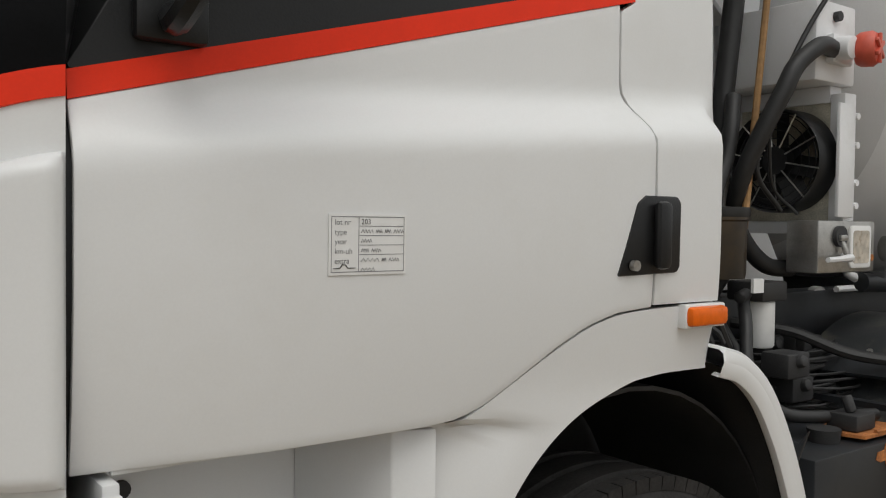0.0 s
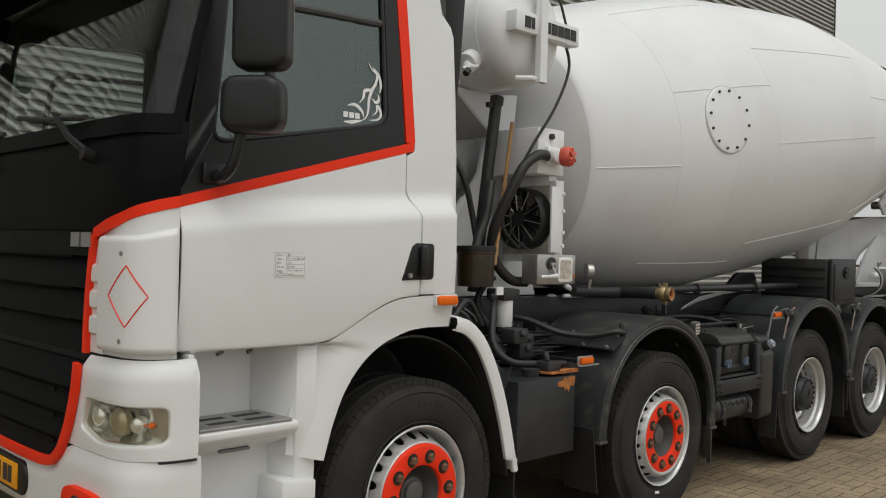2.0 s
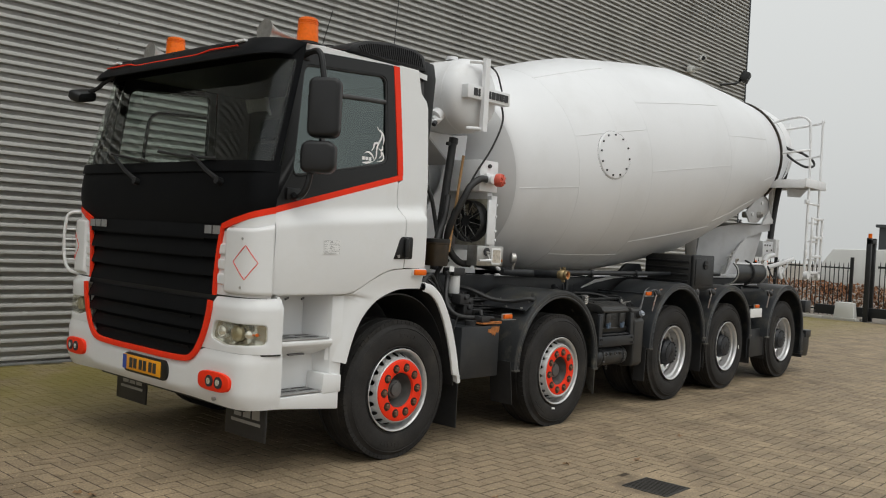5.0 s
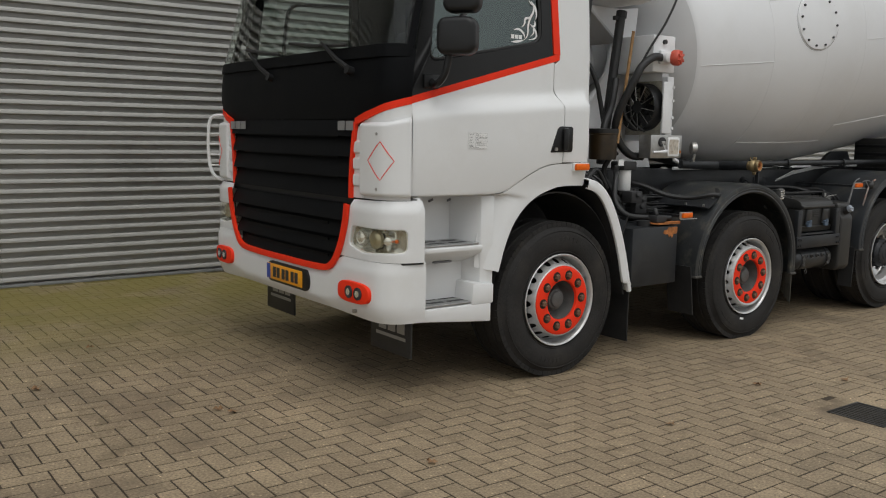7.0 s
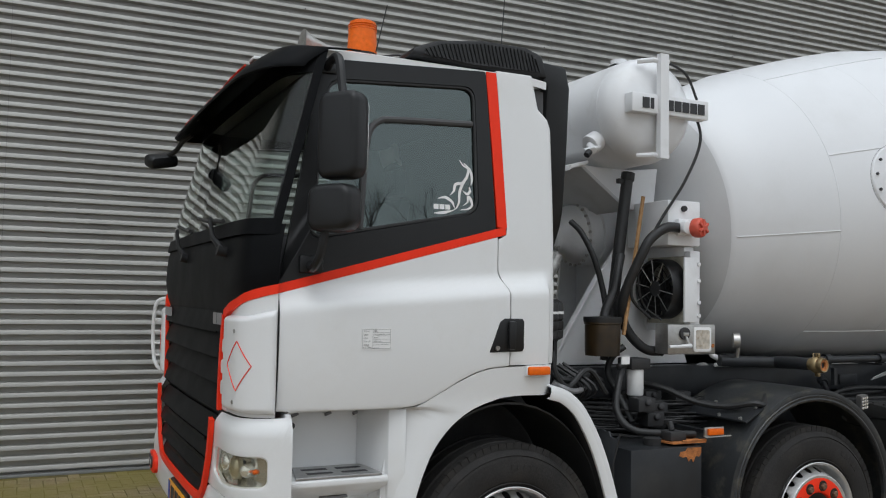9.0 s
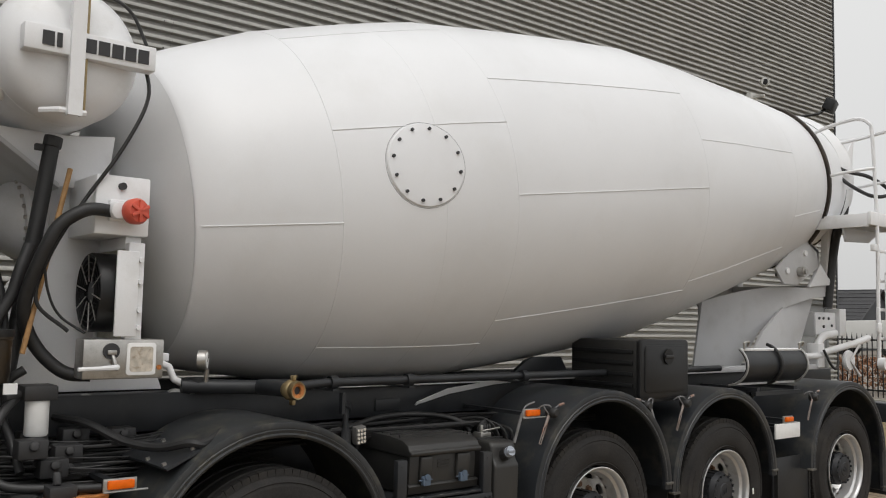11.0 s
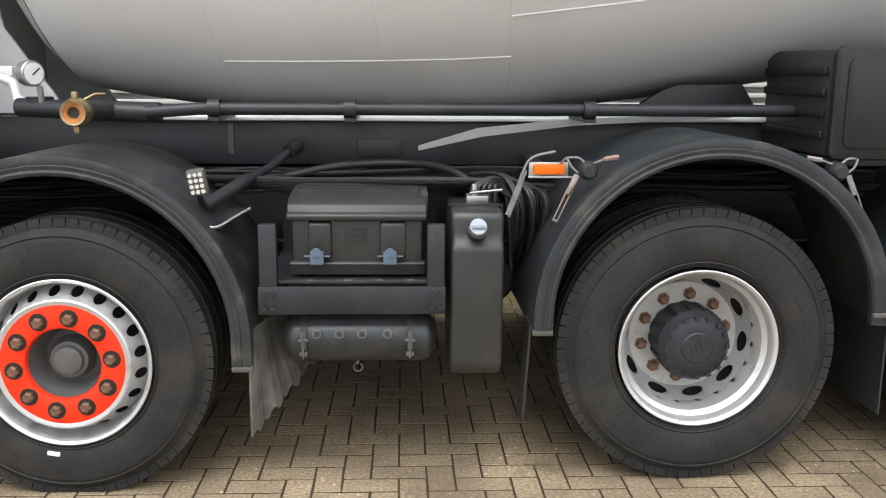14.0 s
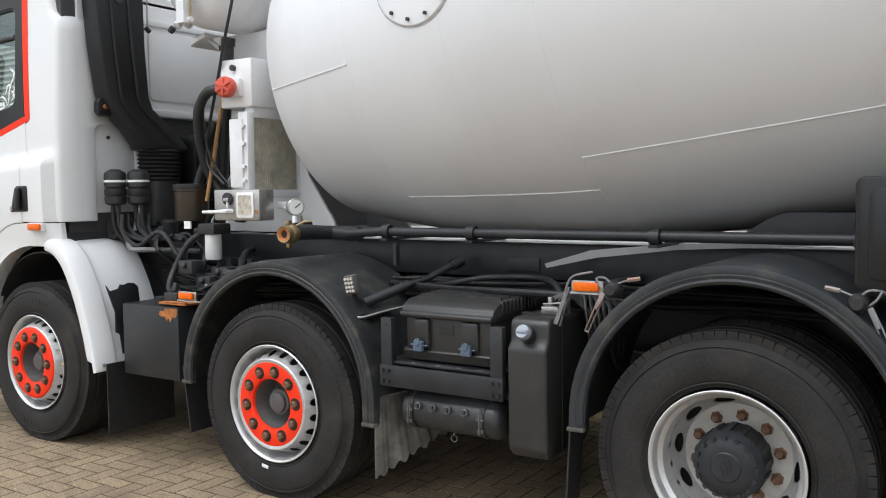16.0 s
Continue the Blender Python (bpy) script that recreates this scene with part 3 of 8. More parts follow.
# brown hedge of many small leaves behind the fence
hedge = Shape()
rnd = random.Random(5)
for k in range(15000):
    y, x, z = rnd.uniform(-4, 17), rnd.gauss(24.2, 0.3), rnd.uniform(0.05, 1.0) ** 0.7
    z *= 0.95 + 0.25 * noise.noise((0, y * 0.8, 3))
    d = Vector((rnd.uniform(-1, 1), rnd.uniform(-1, 1), rnd.uniform(-1, 1))).normalized() * rnd.uniform(0.03, 0.07)
    e = d.orthogonal().normalized() * d.length * 0.6
    p = Vector((x, y, z))
    hedge.add([p - d, p + e, p + d, p - e], [(0, 1, 2, 3)])
me = bpy.data.meshes.new("hedge")
me.from_pydata(hedge.v, [], hedge.f)
me.materials.append(HEDGE)
tagged(new("hedge", me), "low rust-brown winter hedge behind the bar fence", "hedge", "", "stuff")

# far buildings and pale lorries beyond the fence
far = thing("house", (72, 36, 0), "low house with a dark tiled gable roof far beyond the fence", "building")
part("wall", Shape().prism([(68, 0), (76, 0), (76, 1.95), (72, 4.65), (68, 1.95)], 30.4, 52, "y"), FARDARK, far)
for d in (-1, 1):
    rf = part("roof", Shape().prism([(72 + d * 0.1, 4.85), (72 + d * 4.5, 1.8), (72 + d * 4.5, 1.66), (72 + d * 0.1, 4.7)], 30.0, 52.4, "y"), ROOFTILE, far, "dark tiled roof slope", 0.02)
    for k in range(9):
        x, z = 72 + d * (0.3 + 0.45 * k), 4.87 - 0.305 * (0.2 / 0.45 + k)
        part("tile_course", Shape().box(-0.03, 0.03, 30.0, 52.4, -0.02, 0.05, pose(x, 0, z + 0.09, 0, 34 * d, 0)), ROOFTILE, rf)
part("solar_panel", Shape().box(-2.3, 1.6, 33.0, 45, 0.1, 0.18, pose(69.6, 0, 3.27, 0, -34, 0)), INK, far, "dark solar panel", 0.02)
part("window", Shape().box(71.2, 72.4, 30.33, 30.4, 0.9, 2.3), DOORGREY, far)
annex = thing("office_block", (66, 4, 0), "dark blue-grey flat-roofed block in the distance", "building")
part("wall", Shape().box(62, 84, -22, 15.5, 0, 4.15), FARDARK, annex)
part("roof_edge", Shape().box(61.8, 84.2, -22.2, 15.7, 4.15, 4.35), FARDARK, annex)
for k in range(5):
    part("window", Shape().box(61.95, 62.02, -18 + 6 * k, -14.5 + 6 * k, 1.2, 2.7), WINDOW, annex)


def parked_van(x, y, turn):
    v = thing("parked_van", (x, y, 0), "white van parked far beyond the fence", "van", "vans beyond the fence")
    m = pose(x, y, 0, 0, 0, turn)
    s = Shape().prism([(-2.6, 0.45), (2.5, 0.45), (2.6, 1.0), (2.1, 1.25), (1.4, 2.2), (-2.6, 2.3)], -0.95, 0.95, "y", m)
    part("body", s, FARLIGHT, v, "", 0.06)
    part("windscreen", Shape().prism([(1.45, 2.1), (1.5, 2.1), (2.12, 1.3), (2.07, 1.3)], -0.8, 0.8, "y", m), INK, v)
    for dx in (-1.7, 1.6):
        for dy in (-0.92, 0.72):
            c = m @ Vector((dx, dy, 0.34))
            part("wheel", Shape().lathe([(0, 0.0), (0, 0.34), (0.2, 0.34), (0.2, 0)], m @ pose(dx, dy, 0.34, 0, 0, 90), 16), RUBBER, v)
    part("lamp", Shape().box(-2.63, -2.6, -0.85, -0.65, 1.0, 1.35, m).box(-2.63, -2.6, 0.65, 0.85, 1.0, 1.35, m), AMBER, v)


parked_van(58, 24.6, 82)
parked_van(40, 9.6, 80)
parked_van(60, 31.0, 95)

# drain grate in the paving
grate = thing("drain_grate", (0.93, -0.37, 0), "square cast-iron drain grate set in the paving", "drain grate")
part("frame", Shape().box(0.76, 1.1, -0.54, -0.52, -0.04, 0.004).box(0.76, 1.1, -0.22, -0.2, -0.04, 0.004).box(0.76, 0.78, -0.52, -0.22, -0.04, 0.004).box(1.08, 1.1, -0.52, -0.22, -0.04, 0.004), IRON, grate, "", 0.002)
part("surround", Shape().box(0.64, 0.76, -0.66, -0.08, -0.05, -0.0012).box(1.1, 1.22, -0.66, -0.08, -0.05, -0.0012).box(0.76, 1.1, -0.66, -0.54, -0.05, -0.0012).box(0.76, 1.1, -0.2, -0.08, -0.05, -0.0012), PAVER, grate, "cut pavers and mortar round the frame")
part("sump", Shape().box(0.78, 1.08, -0.52, -0.22, -0.12, -0.03), INK, grate)
for k in range(9):
    part("grate_bar", Shape().box(0.797 + 0.032 * k, 0.813 + 0.032 * k, -0.52, -0.22, -0.03, 0.002), IRON, grate)

# a few dry leaves and dirt crumbs on the pavers
rnd = random.Random(8)
for k, (x, y) in enumerate([(-1.62, 0.42), (-2.15, 1.75), (-2.1, 1.66), (-2.35, 3.6), (0.55, -0.75), (1.5, 0.1), (-0.2, 0.15), (-2.9, 2.7), (2.6, 0.3), (-3.3, 4.4), (0.9, 0.35)]):
    s = Shape()
    a = rnd.uniform(0, 6.28)
    pts = []
    for j in range(10):
        t = a + 2 * math.pi * j / 10
        r = 0.032 * (1.0 if j % 2 else 0.5) * rnd.uniform(0.8, 1.2)
        pts.append((x + r * math.cos(t), y + r * math.sin(t), 0.009 + 0.012 * (j % 3) * rnd.random()))
    s.add([(x, y, 0.012)] + pts, [(0, 1 + j, 1 + (j + 1) % 10) for j in range(10)])
    single("fallen_leaf", s, LEAFM, "dry brown leaf lying on the pavers", "leaf", group="leaves on the paving")


# bare winter trees across the yard, which the cab's windows mirror
BARK = mat("bare_bark", (0.05, 0.042, 0.034), 0.9, vary=0.3, scale=3, grain=0.3, bump=0.3)


def bare_tree(seed, height):
    """A tapered trunk with four generations of thinner limbs, as trunk and twigs."""
    rnd = random.Random(seed)
    trunk, twigs = Shape(), Shape()

    def grow(p, d, length, r, level):
        pts = [p]
        for k in range(3):
            d = (d + Vector((rnd.uniform(-0.16, 0.16), rnd.uniform(-0.16, 0.16), rnd.uniform(-0.02, 0.12)))).normalized()
            pts.append(pts[-1] + d * length / 3)
        (trunk if level == 0 else twigs).tube(pts, [r, r * 0.85, r * 0.7, r * 0.5], 7 if level == 0 else 4)
        if level == 4:
            return
        for k in range(6 if level == 0 else 4):
            a, f = rnd.uniform(0, 6.28), rnd.uniform(0.35, 1.0)
            q = pts[0].lerp(pts[-1], f) if level else pts[0].lerp(pts[-1], 0.45 + 0.55 * k / 5)
            side = d.orthogonal().normalized()
            side = side * math.cos(a) + d.cross(side) * math.sin(a)
            grow(q, (d * 0.75 + side * rnd.uniform(0.5, 0.9) + Vector((0, 0, 0.15))).normalized(), length * rnd.uniform(0.5, 0.68), r * 0.45, level + 1)
    grow(Vector((0, 0, -0.02)), Vector((0, 0, 1)), height * 0.5, height * 0.016, 0)
    return mesh_of(trunk), mesh_of(twigs)


KINDS = [bare_tree(3, 16), bare_tree(8, 13.5)]
for k, (x, y, turn) in enumerate(((4.5, -43, 20), (8.2, -41, 140), (13.5, -44, 260), (20.5, -40, 65), (28, -45, 200), (-6, -46, 310))):
    tree = thing("bare_tree", (x, y, -0.02), "leafless brown winter tree beyond the yard", "tree", "bare trees beyond the yard")
    for name, me in zip(("trunk", "crown"), KINDS[k % 2]):
        limb = part(name, me, BARK, tree)
        limb.matrix_basis = pose(x, y, -0.02, 0, 0, turn)
# ---- the concrete mixer truck ----
truck = thing("concrete_mixer_truck", (3.7, YC, 0), "white five-axle concrete mixer truck with black and orange-red trim", "truck")

settle(-0.065, -0.045)
# drum: a body of revolution about an axis that climbs to the rear
ALPHA = 7.66
AXIS = pose(1.559, YC, 2.226, 0, -ALPHA, 0)
prof = [(0.215, 0.815), (0.235, 0.842), (0.45, 0.907), (0.70, 0.975), (0.92, 1.036), (1.25, 1.09), (1.53, 1.132), (1.80, 1.168), (2.02, 1.190),
        (2.5, 1.197), (3.0, 1.2), (3.5, 1.196), (3.92, 1.186), (4.5, 1.112), (5.0, 1.032), (5.6, 0.938), (6.0, 0.868), (6.38, 0.800)]
drum = part("drum", Shape().lathe(prof, AXIS, 128), DRUMW, truck, "large white mixing drum with fine weld seams")
part("front_dish", Shape().lathe([(-0.06, 0.0), (-0.05, 0.2), (0.0, 0.40), (0.08, 0.6), (0.16, 0.75), (0.213, 0.818)], AXIS, 96), DRUMG, drum, "dished grey end of the drum")
part("rear_cone", Shape().lathe([(6.435, 0.79), (6.8, 0.725), (7.1, 0.66), (7.12, 0.6), (6.9, 0.58)], AXIS, 96), DRUMW, drum)
part("track_ring", Shape().lathe([(6.385, 0.79), (6.385, 0.818), (6.39, 0.824), (6.42, 0.824), (6.425, 0.818), (6.435, 0.77)], AXIS, 96), RUSTSHADE, drum, "worn dark running ring")
part("neck_ring", Shape().lathe([(6.95, 0.68), (6.95, 0.706), (6.97, 0.703), (6.97, 0.68)], AXIS, 80), DARK, drum)
radius = table([(s, r) for s, r in prof])


def on_drum(s, deg, lift=0.0):
    """deg: 0 faces the near side level, positive goes up."""
    a = radians(deg)
    r = radius(s) + lift
    return AXIS @ Vector((s, -r * math.cos(a), r * math.sin(a)))


for s0, s1, deg in ((0.235, 0.92, -9), (0.92, 2.02, 18), (0.92, 2.02, -52), (2.02, 3.92, -3), (2.02, 3.92, 33), (3.92, 5.6, 14), (2.02, 3.92, -42), (3.92, 5.6, -38), (0.92, 2.02, 60), (5.6, 6.3, -20)):
    part("weld_seam", Shape().tube([on_drum(lerp(s0, s1, k / 10), deg, 0.0008) for k in range(11)], 0.0034, 6), DRUMW, drum)
for s0 in (0.92, 1.53, 2.02, 3.92, 5.6):
    part("weld_ring", Shape().lathe([(s0 - 0.007, radius(s0 - 0.007) - 0.001), (s0 - 0.004, radius(s0) + 0.0006), (s0, radius(s0) + 0.001), (s0 + 0.004, radius(s0) + 0.0006), (s0 + 0.007, radius(s0 + 0.007) - 0.001)], AXIS, 128), DRUMW, drum)
# inspection hatch: an oval cover with a rim and bolts
HS, HD = 1.42, 6.5
rows = []
for ring, lift in ((0.0, 0.011), (0.8, 0.011), (0.97, 0.010), (1.0, 0.002)):
    rows.append([on_drum(HS + 0.238 * ring * math.cos(t), HD + 12.0 * ring * math.sin(t), lift) for t in (2 * math.pi * k / 48 for k in range(49))])
hatch = part("inspection_hatch", Shape().grid(rows), DRUMW, drum, "oval bolted inspection cover")
part("hatch_gap", Shape().tube([on_drum(HS + 0.243 * math.cos(t), HD + 12.3 * math.sin(t), 0.0) for t in (2 * math.pi * k / 48 for k in range(48))], 0.0011, 6, True), GREYINK, drum)
for k in range(12):
    t = 2 * math.pi * (k + 0.5) / 12
    p, q = on_drum(HS + 0.205 * math.cos(t), HD + 10.3 * math.sin(t), 0.008), on_drum(HS + 0.205 * math.cos(t), HD + 10.3 * math.sin(t), 0.022)
    part("bolt", Shape().tube([p, q], 0.0095, 6), INK, hatch)

settle()
# wheels: the mesh data is shared between alike wheels
OUT = pose(0, 0, 0, 0, 0, 90)    # local x of the lathe becomes +y, away from the near side


def tyre_shape(width, blocks):
    h = width
    p = [(0.055, 0.292), (0.02, 0.30), (0.006, 0.325), (0.003, 0.33), (-0.004, 0.375), (-0.003, 0.41), (0.001, 0.43), (0.001, 0.434), (0.014, 0.46), (0.03, 0.475), (0.033, 0.488), (0.05, 0.502), (0.066, 0.5075)]
    for g in (0.25, 0.5, 0.75):
        y = h * g
        p += [(y - 0.012, 0.5085), (y - 0.008, 0.497), (y + 0.008, 0.497), (y + 0.012, 0.5085)]
    p += [(h - 0.06, 0.5085), (h - 0.03, 0.49), (h, 0.42), (h - 0.01, 0.33), (h - 0.06, 0.292)]
    s = Shape().lathe(p, OUT, 72)
    for r in (0.318, 0.452):     # moulded rings on the side wall
        y = 0.008 if r < 0.4 else 0.009
        s.lathe([(y - 0.002, r - 0.004), (y - 0.006, r), (y - 0.002, r + 0.004)], OUT, 72)
    for k in range(14):          # moulded marking on the side wall, plain raised bars
        if k % 7 < 5:
            s.box(-0.012, 0.012, -0.0055, 0.004, 0.385, 0.412, pose(0, 0, 0, 0, 5.2 * (k % 7) + (20 if k < 7 else 200), 0))
    for k in range(blocks):      # shoulder lugs
        m = pose(0, 0, 0, 0, 360 * k / blocks, 0)
        s.box(-0.0198, 0.0198, 0.029, 0.062, 0.478, 0.5085, m)
    return s


TYRE_WIDE, TYRE = mesh_of(tyre_shape(0.37, 72)), mesh_of(tyre_shape(0.30, 72))
steer = [(0.012, 0.298), (0.0, 0.303), (-0.003, 0.299), (0.0, 0.293), (0.008, 0.287), (0.022, 0.283), (0.06, 0.278), (0.085, 0.272)]
CONES = {10: ((0.145, 0.256), (0.196, 0.212)), 20: ((0.085, 0.273), (-0.012, 0.235))}


def holed_cone(shape, count, wide, tall):
    """The ring between barrel and disc, with oval hand holes."""
    (d0, r0), (d1, r1) = CONES[count]
    for k in range(count):
        rings = [[], [], []]
        for q in range(33):
            t = 2 * math.pi * q / 32
            c, s = math.cos(t), math.sin(t)
            rim_edge = 1 / max(abs(c), abs(s))
            for ring, (ka, ks, sink) in zip(rings, ((wide * 0.94, tall * 0.92, 0.012), (wide, tall, 0.0), (rim_edge, rim_edge, 0.0))):
                a, v = radians((k + 0.5 * ka * c) * 360 / count), 0.5 + 0.5 * ks * s
                r = lerp(r0, r1, v)
                ring.append(OUT @ Vector((lerp(d0, d1, v) + sink, r * math.cos(a), r * math.sin(a))))
        shape.grid(rings)
    return shape


STEER_RIM = mesh_of(holed_cone(Shape().lathe(steer, OUT, 80).lathe([(-0.012, 0.235), (-0.015, 0.229), (-0.009, 0.205)], OUT, 80).lathe([(0.045, 0.288), (0.3, 0.288)], OUT, 60), 20, 0.52, 0.74))
STEER_BACK = mesh_of(Shape().lathe([(0.14, 0.12), (0.13, 0.286)], OUT, 40))
RED_RING = mesh_of(Shape().lathe([(-0.01, 0.2265), (-0.018, 0.2255), (-0.022, 0.222), (-0.025, 0.208), (-0.025, 0.165), (-0.024, 0.14), (-0.02, 0.131), (-0.008, 0.127), (0.0, 0.126)], OUT, 64))
NUT_MESH = mesh_of(Shape().lathe([(0, 0.0), (0, 0.014), (0.005, 0.019), (0.022, 0.019), (0.024, 0.026), (0.03, 0.026)], OUT, 6))
NUT_SHADE = mesh_of(Shape().lathe([(0.0, 0.0), (0.0, 0.031), (0.004, 0.033)], OUT, 20))
STEER_HUB = mesh_of(Shape().lathe([(0.012, 0.0), (0.012, 0.04), (0.016, 0.05), (0.028, 0.054), (0.03, 0.066), (0.046, 0.074), (0.07, 0.08), (0.075, 0.1), (0.06, 0.114), (-0.004, 0.1255)], OUT, 40))
deep = [(0.012, 0.298), (0.0, 0.302), (-0.002, 0.298), (0.0, 0.292), (0.008, 0.286), (0.022, 0.281), (0.045, 0.279), (0.05, 0.273), (0.06, 0.262), (0.10, 0.259), (0.106, 0.257), (0.145, 0.256)]
rim_shape = Shape().lathe(deep, OUT, 80).lathe([(0.03, 0.288), (0.3, 0.288)], OUT, 60)
DEEP_RIM = mesh_of(holed_cone(rim_shape, 10, 0.6, 0.68))
DEEP_DISC = mesh_of(Shape().lathe([(0.196, 0.212), (0.195, 0.207), (0.195, 0.122), (0.2, 0.118)], OUT, 64))
DEEP_BACK = mesh_of(Shape().lathe([(0.24, 0.05), (0.24, 0.286)], OUT, 40))
hub_shape = Shape().lathe([(0.012, 0.0), (0.012, 0.055), (0.017, 0.06), (0.018, 0.1), (0.024, 0.108), (0.024, 0.118), (0.045, 0.128), (0.06, 0.136), (0.06, 0.132), (0.2, 0.134)], OUT, 48)
for k in range(16):
    m = pose(0, 0, 0, 0, 22.5 * k, 0)
    hub_shape.box(-0.009, 0.009, 0.012, 0.024, 0.108, 0.122, m).box(-0.012, 0.012, 0.065, 0.185, 0.13, 0.140, m)
for a in (-1, 0, 1):
    hub_shape.box(-0.02, 0.02, 0.008, 0.013, -0.005, 0.005, pose(0, 0, 0.022 * a, 0, 28, 0))
DEEP_HUB = mesh_of(hub_shape)
STICKER = mesh_of(Shape().box(-0.022, 0.022, -0.003, 0.002, -0.008, 0.008), 0.001)


def wheel(x, y, front, turn=0.0, far=False, twin=False, sag=0.0, sink=0.0):
    base = pose(x, y, HUB - sag, 0, turn, 180 if far else 0) @ (Matrix() if front else Matrix.Scale(0.98, 4))
    rim = part("wheel", STEER_RIM if front else DEEP_RIM, RIM, truck, "silver steel wheel with orange-red nut ring" if front else "deep silver drive wheel with grey hub")
    rim.matrix_basis = base

    def sub(name, me, material, m=Matrix(), label=""):
        ob = new(name, me)
        if not me.materials:
            me.materials.append(material)
        ob.parent = rim
        ob.matrix_basis = m
        if label:
            ob["label"] = label
    fit_on = Matrix() if front else Matrix.Diagonal((1.035, 1, 1.035, 1))
    sub("tyre", TYRE_WIDE if front else TYRE, RUBBER, fit_on)
    sub("brake_drum", STEER_BACK if front else DEEP_BACK, DARK)
    if front:
        sub("nut_ring", RED_RING, RED, pose(0, sink, 0), "orange-red ring")
        sub("hub", STEER_HUB, HUBCUP, pose(0, sink, 0) @ Matrix.Diagonal((1, 1.25, 1, 1)))
        for k in range(10):
            a = 2 * math.pi * (k + 0.5) / 10
            # flat dark disc: the shade of the nut's recess laid on the ring
            sub("nut_recess_shade", NUT_SHADE, RUSTSHADE, pose(0.170 * math.cos(a), sink - 0.0265, 0.170 * math.sin(a)))
            sub("nut", NUT_MESH, NUT, pose(0.168 * math.cos(a), sink - 0.044, 0.168 * math.sin(a)) @ Matrix.Scale(1.05, 4))
    else:
        sub("wheel_disc", DEEP_DISC, DISC)
        sub("hub", DEEP_HUB, HUBM)
        for k in range(10):
            a = 2 * math.pi * (k + 0.5) / 10
            sub("nut", NUT_MESH, NUT, pose(0.168 * math.cos(a), 0.168, 0.168 * math.sin(a)))
        if twin:
            sub("inner_tyre", TYRE, RUBBER, pose(0, 0.34, 0) @ fit_on)
    return rim


for i, x in enumerate(AXLES):
    # the drive axles' tyres stand a little further in and higher
    w = wheel(x, FACE if i < 2 else FACE + 0.05, i < 2, turn=-20 + 31 * i, twin=i in (2, 3), sag=(0.0, 0.012, -0.012, -0.012, -0.012)[i], sink=0.012 if i == 1 else 0.0)
    wheel(x, 2 * YC - FACE, i < 2, turn=13 * i, far=True, twin=i in (2, 3), sag=0.0 if i < 2 else -0.012)
    if i == 1:
        tag = part("sticker", STICKER, LABEL, truck, "small white tyre label")
        tag.matrix_basis = pose(x - 0.06, FACE, HUB - 0.345, 0, 10, 0)
    if i == 3:
        tag = part("sticker", STICKER, LABEL, truck, "small white tyre label")
        tag.matrix_basis = pose(x + 0.345, FACE + 0.05, HUB - 0.018, 0, 85, 0)
    part("axle", Shape().tube([(x, 1.6, HUB), (x, 2 * YC - 1.6, HUB)], 0.075, 12), DARK, truck)
    for y in (1.95, 2 * YC - 1.95):
        part("leaf_spring", Shape().tube(spline([(x - 0.62, y, 0.74), (x - 0.3, y, 0.63), (x, y, 0.6), (x + 0.3, y, 0.63), (x + 0.62, y, 0.74)], 4), 0.045, 6), DARK, truck)

settle(-0.05, -0.04)
# chassis rails and subframe
for y in (2.0, 2 * YC - 2.0):
    d = 1 if y < YC else -1
    part("chassis_rail", Shape().box(-1.05, 8.45, min(y, y + 0.008 * d), max(y, y + 0.008 * d), 0.80, 1.10).box(-1.05, 8.45, min(y, y + 0.08 * d), max(y, y + 0.08 * d), 0.79, 0.80).box(-1.05, 8.45, min(y, y + 0.08 * d), max(y, y + 0.08 * d), 1.10, 1.11), FRAME, truck, "", 0.003)
    part("subframe_rail", Shape().box(0.75, 8.5, y - 0.045 * d, y + 0.075 * d, 1.125, 1.315), FRAME, truck, "", 0.008)
for x in (-0.9, 0.7, 1.5, 3.2, 5.0, 6.6, 8.3):
    part("cross_member", Shape().box(x - 0.06, x + 0.06, 2.01, 2 * YC - 2.01, 0.82, 1.08), FRAME, truck)
part("crown_shield", Shape().box(1.7, 8.3, 2.1, 2 * YC - 2.1, 1.17, 1.19), DARK, truck)
settle()
# ---- cab: the front follows one plan curve, the sides one relief ----
HALF = spline([(-1.08, 1.222, 0), (-1.18, 1.228, 0), (-1.262, 1.25, 0), (-1.318, 1.298, 0), (-1.343, 1.38, 0), (-1.352, 1.55, 0), (-1.357, 1.85, 0), (-1.36, 2.15, 0), (-1.362, YC, 0)], 8)
PLAN = [(p.x, p.y) for p in HALF] + [(p.x, 2 * YC - p.y) for p in HALF[-2::-1]]
LEN = [0.0]
for (a, b), (c, d) in zip(PLAN, PLAN[1:]):
    LEN.append(LEN[-1] + math.hypot(c - a, d - b))
SPAN = LEN[-1]
LEN = [v / SPAN for v in LEN]


def plan(u, off=0.0):
    x, y = np.interp(u, LEN, [p[0] for p in PLAN]), np.interp(u, LEN, [p[1] for p in PLAN])
    e = 0.004
    dx = np.interp(u + e, LEN, [p[0] for p in PLAN]) - np.interp(u - e, LEN, [p[0] for p in PLAN])
    dy = np.interp(u + e, LEN, [p[1] for p in PLAN]) - np.interp(u - e, LEN, [p[1] for p in PLAN])
    n = math.hypot(dx, dy)
    return float(x - dy / n * off), float(y + dx / n * off)


def u_y(y):
    return float(np.interp(y, [p[1] for p in PLAN[:len(HALF)]], LEN[:len(HALF)]))


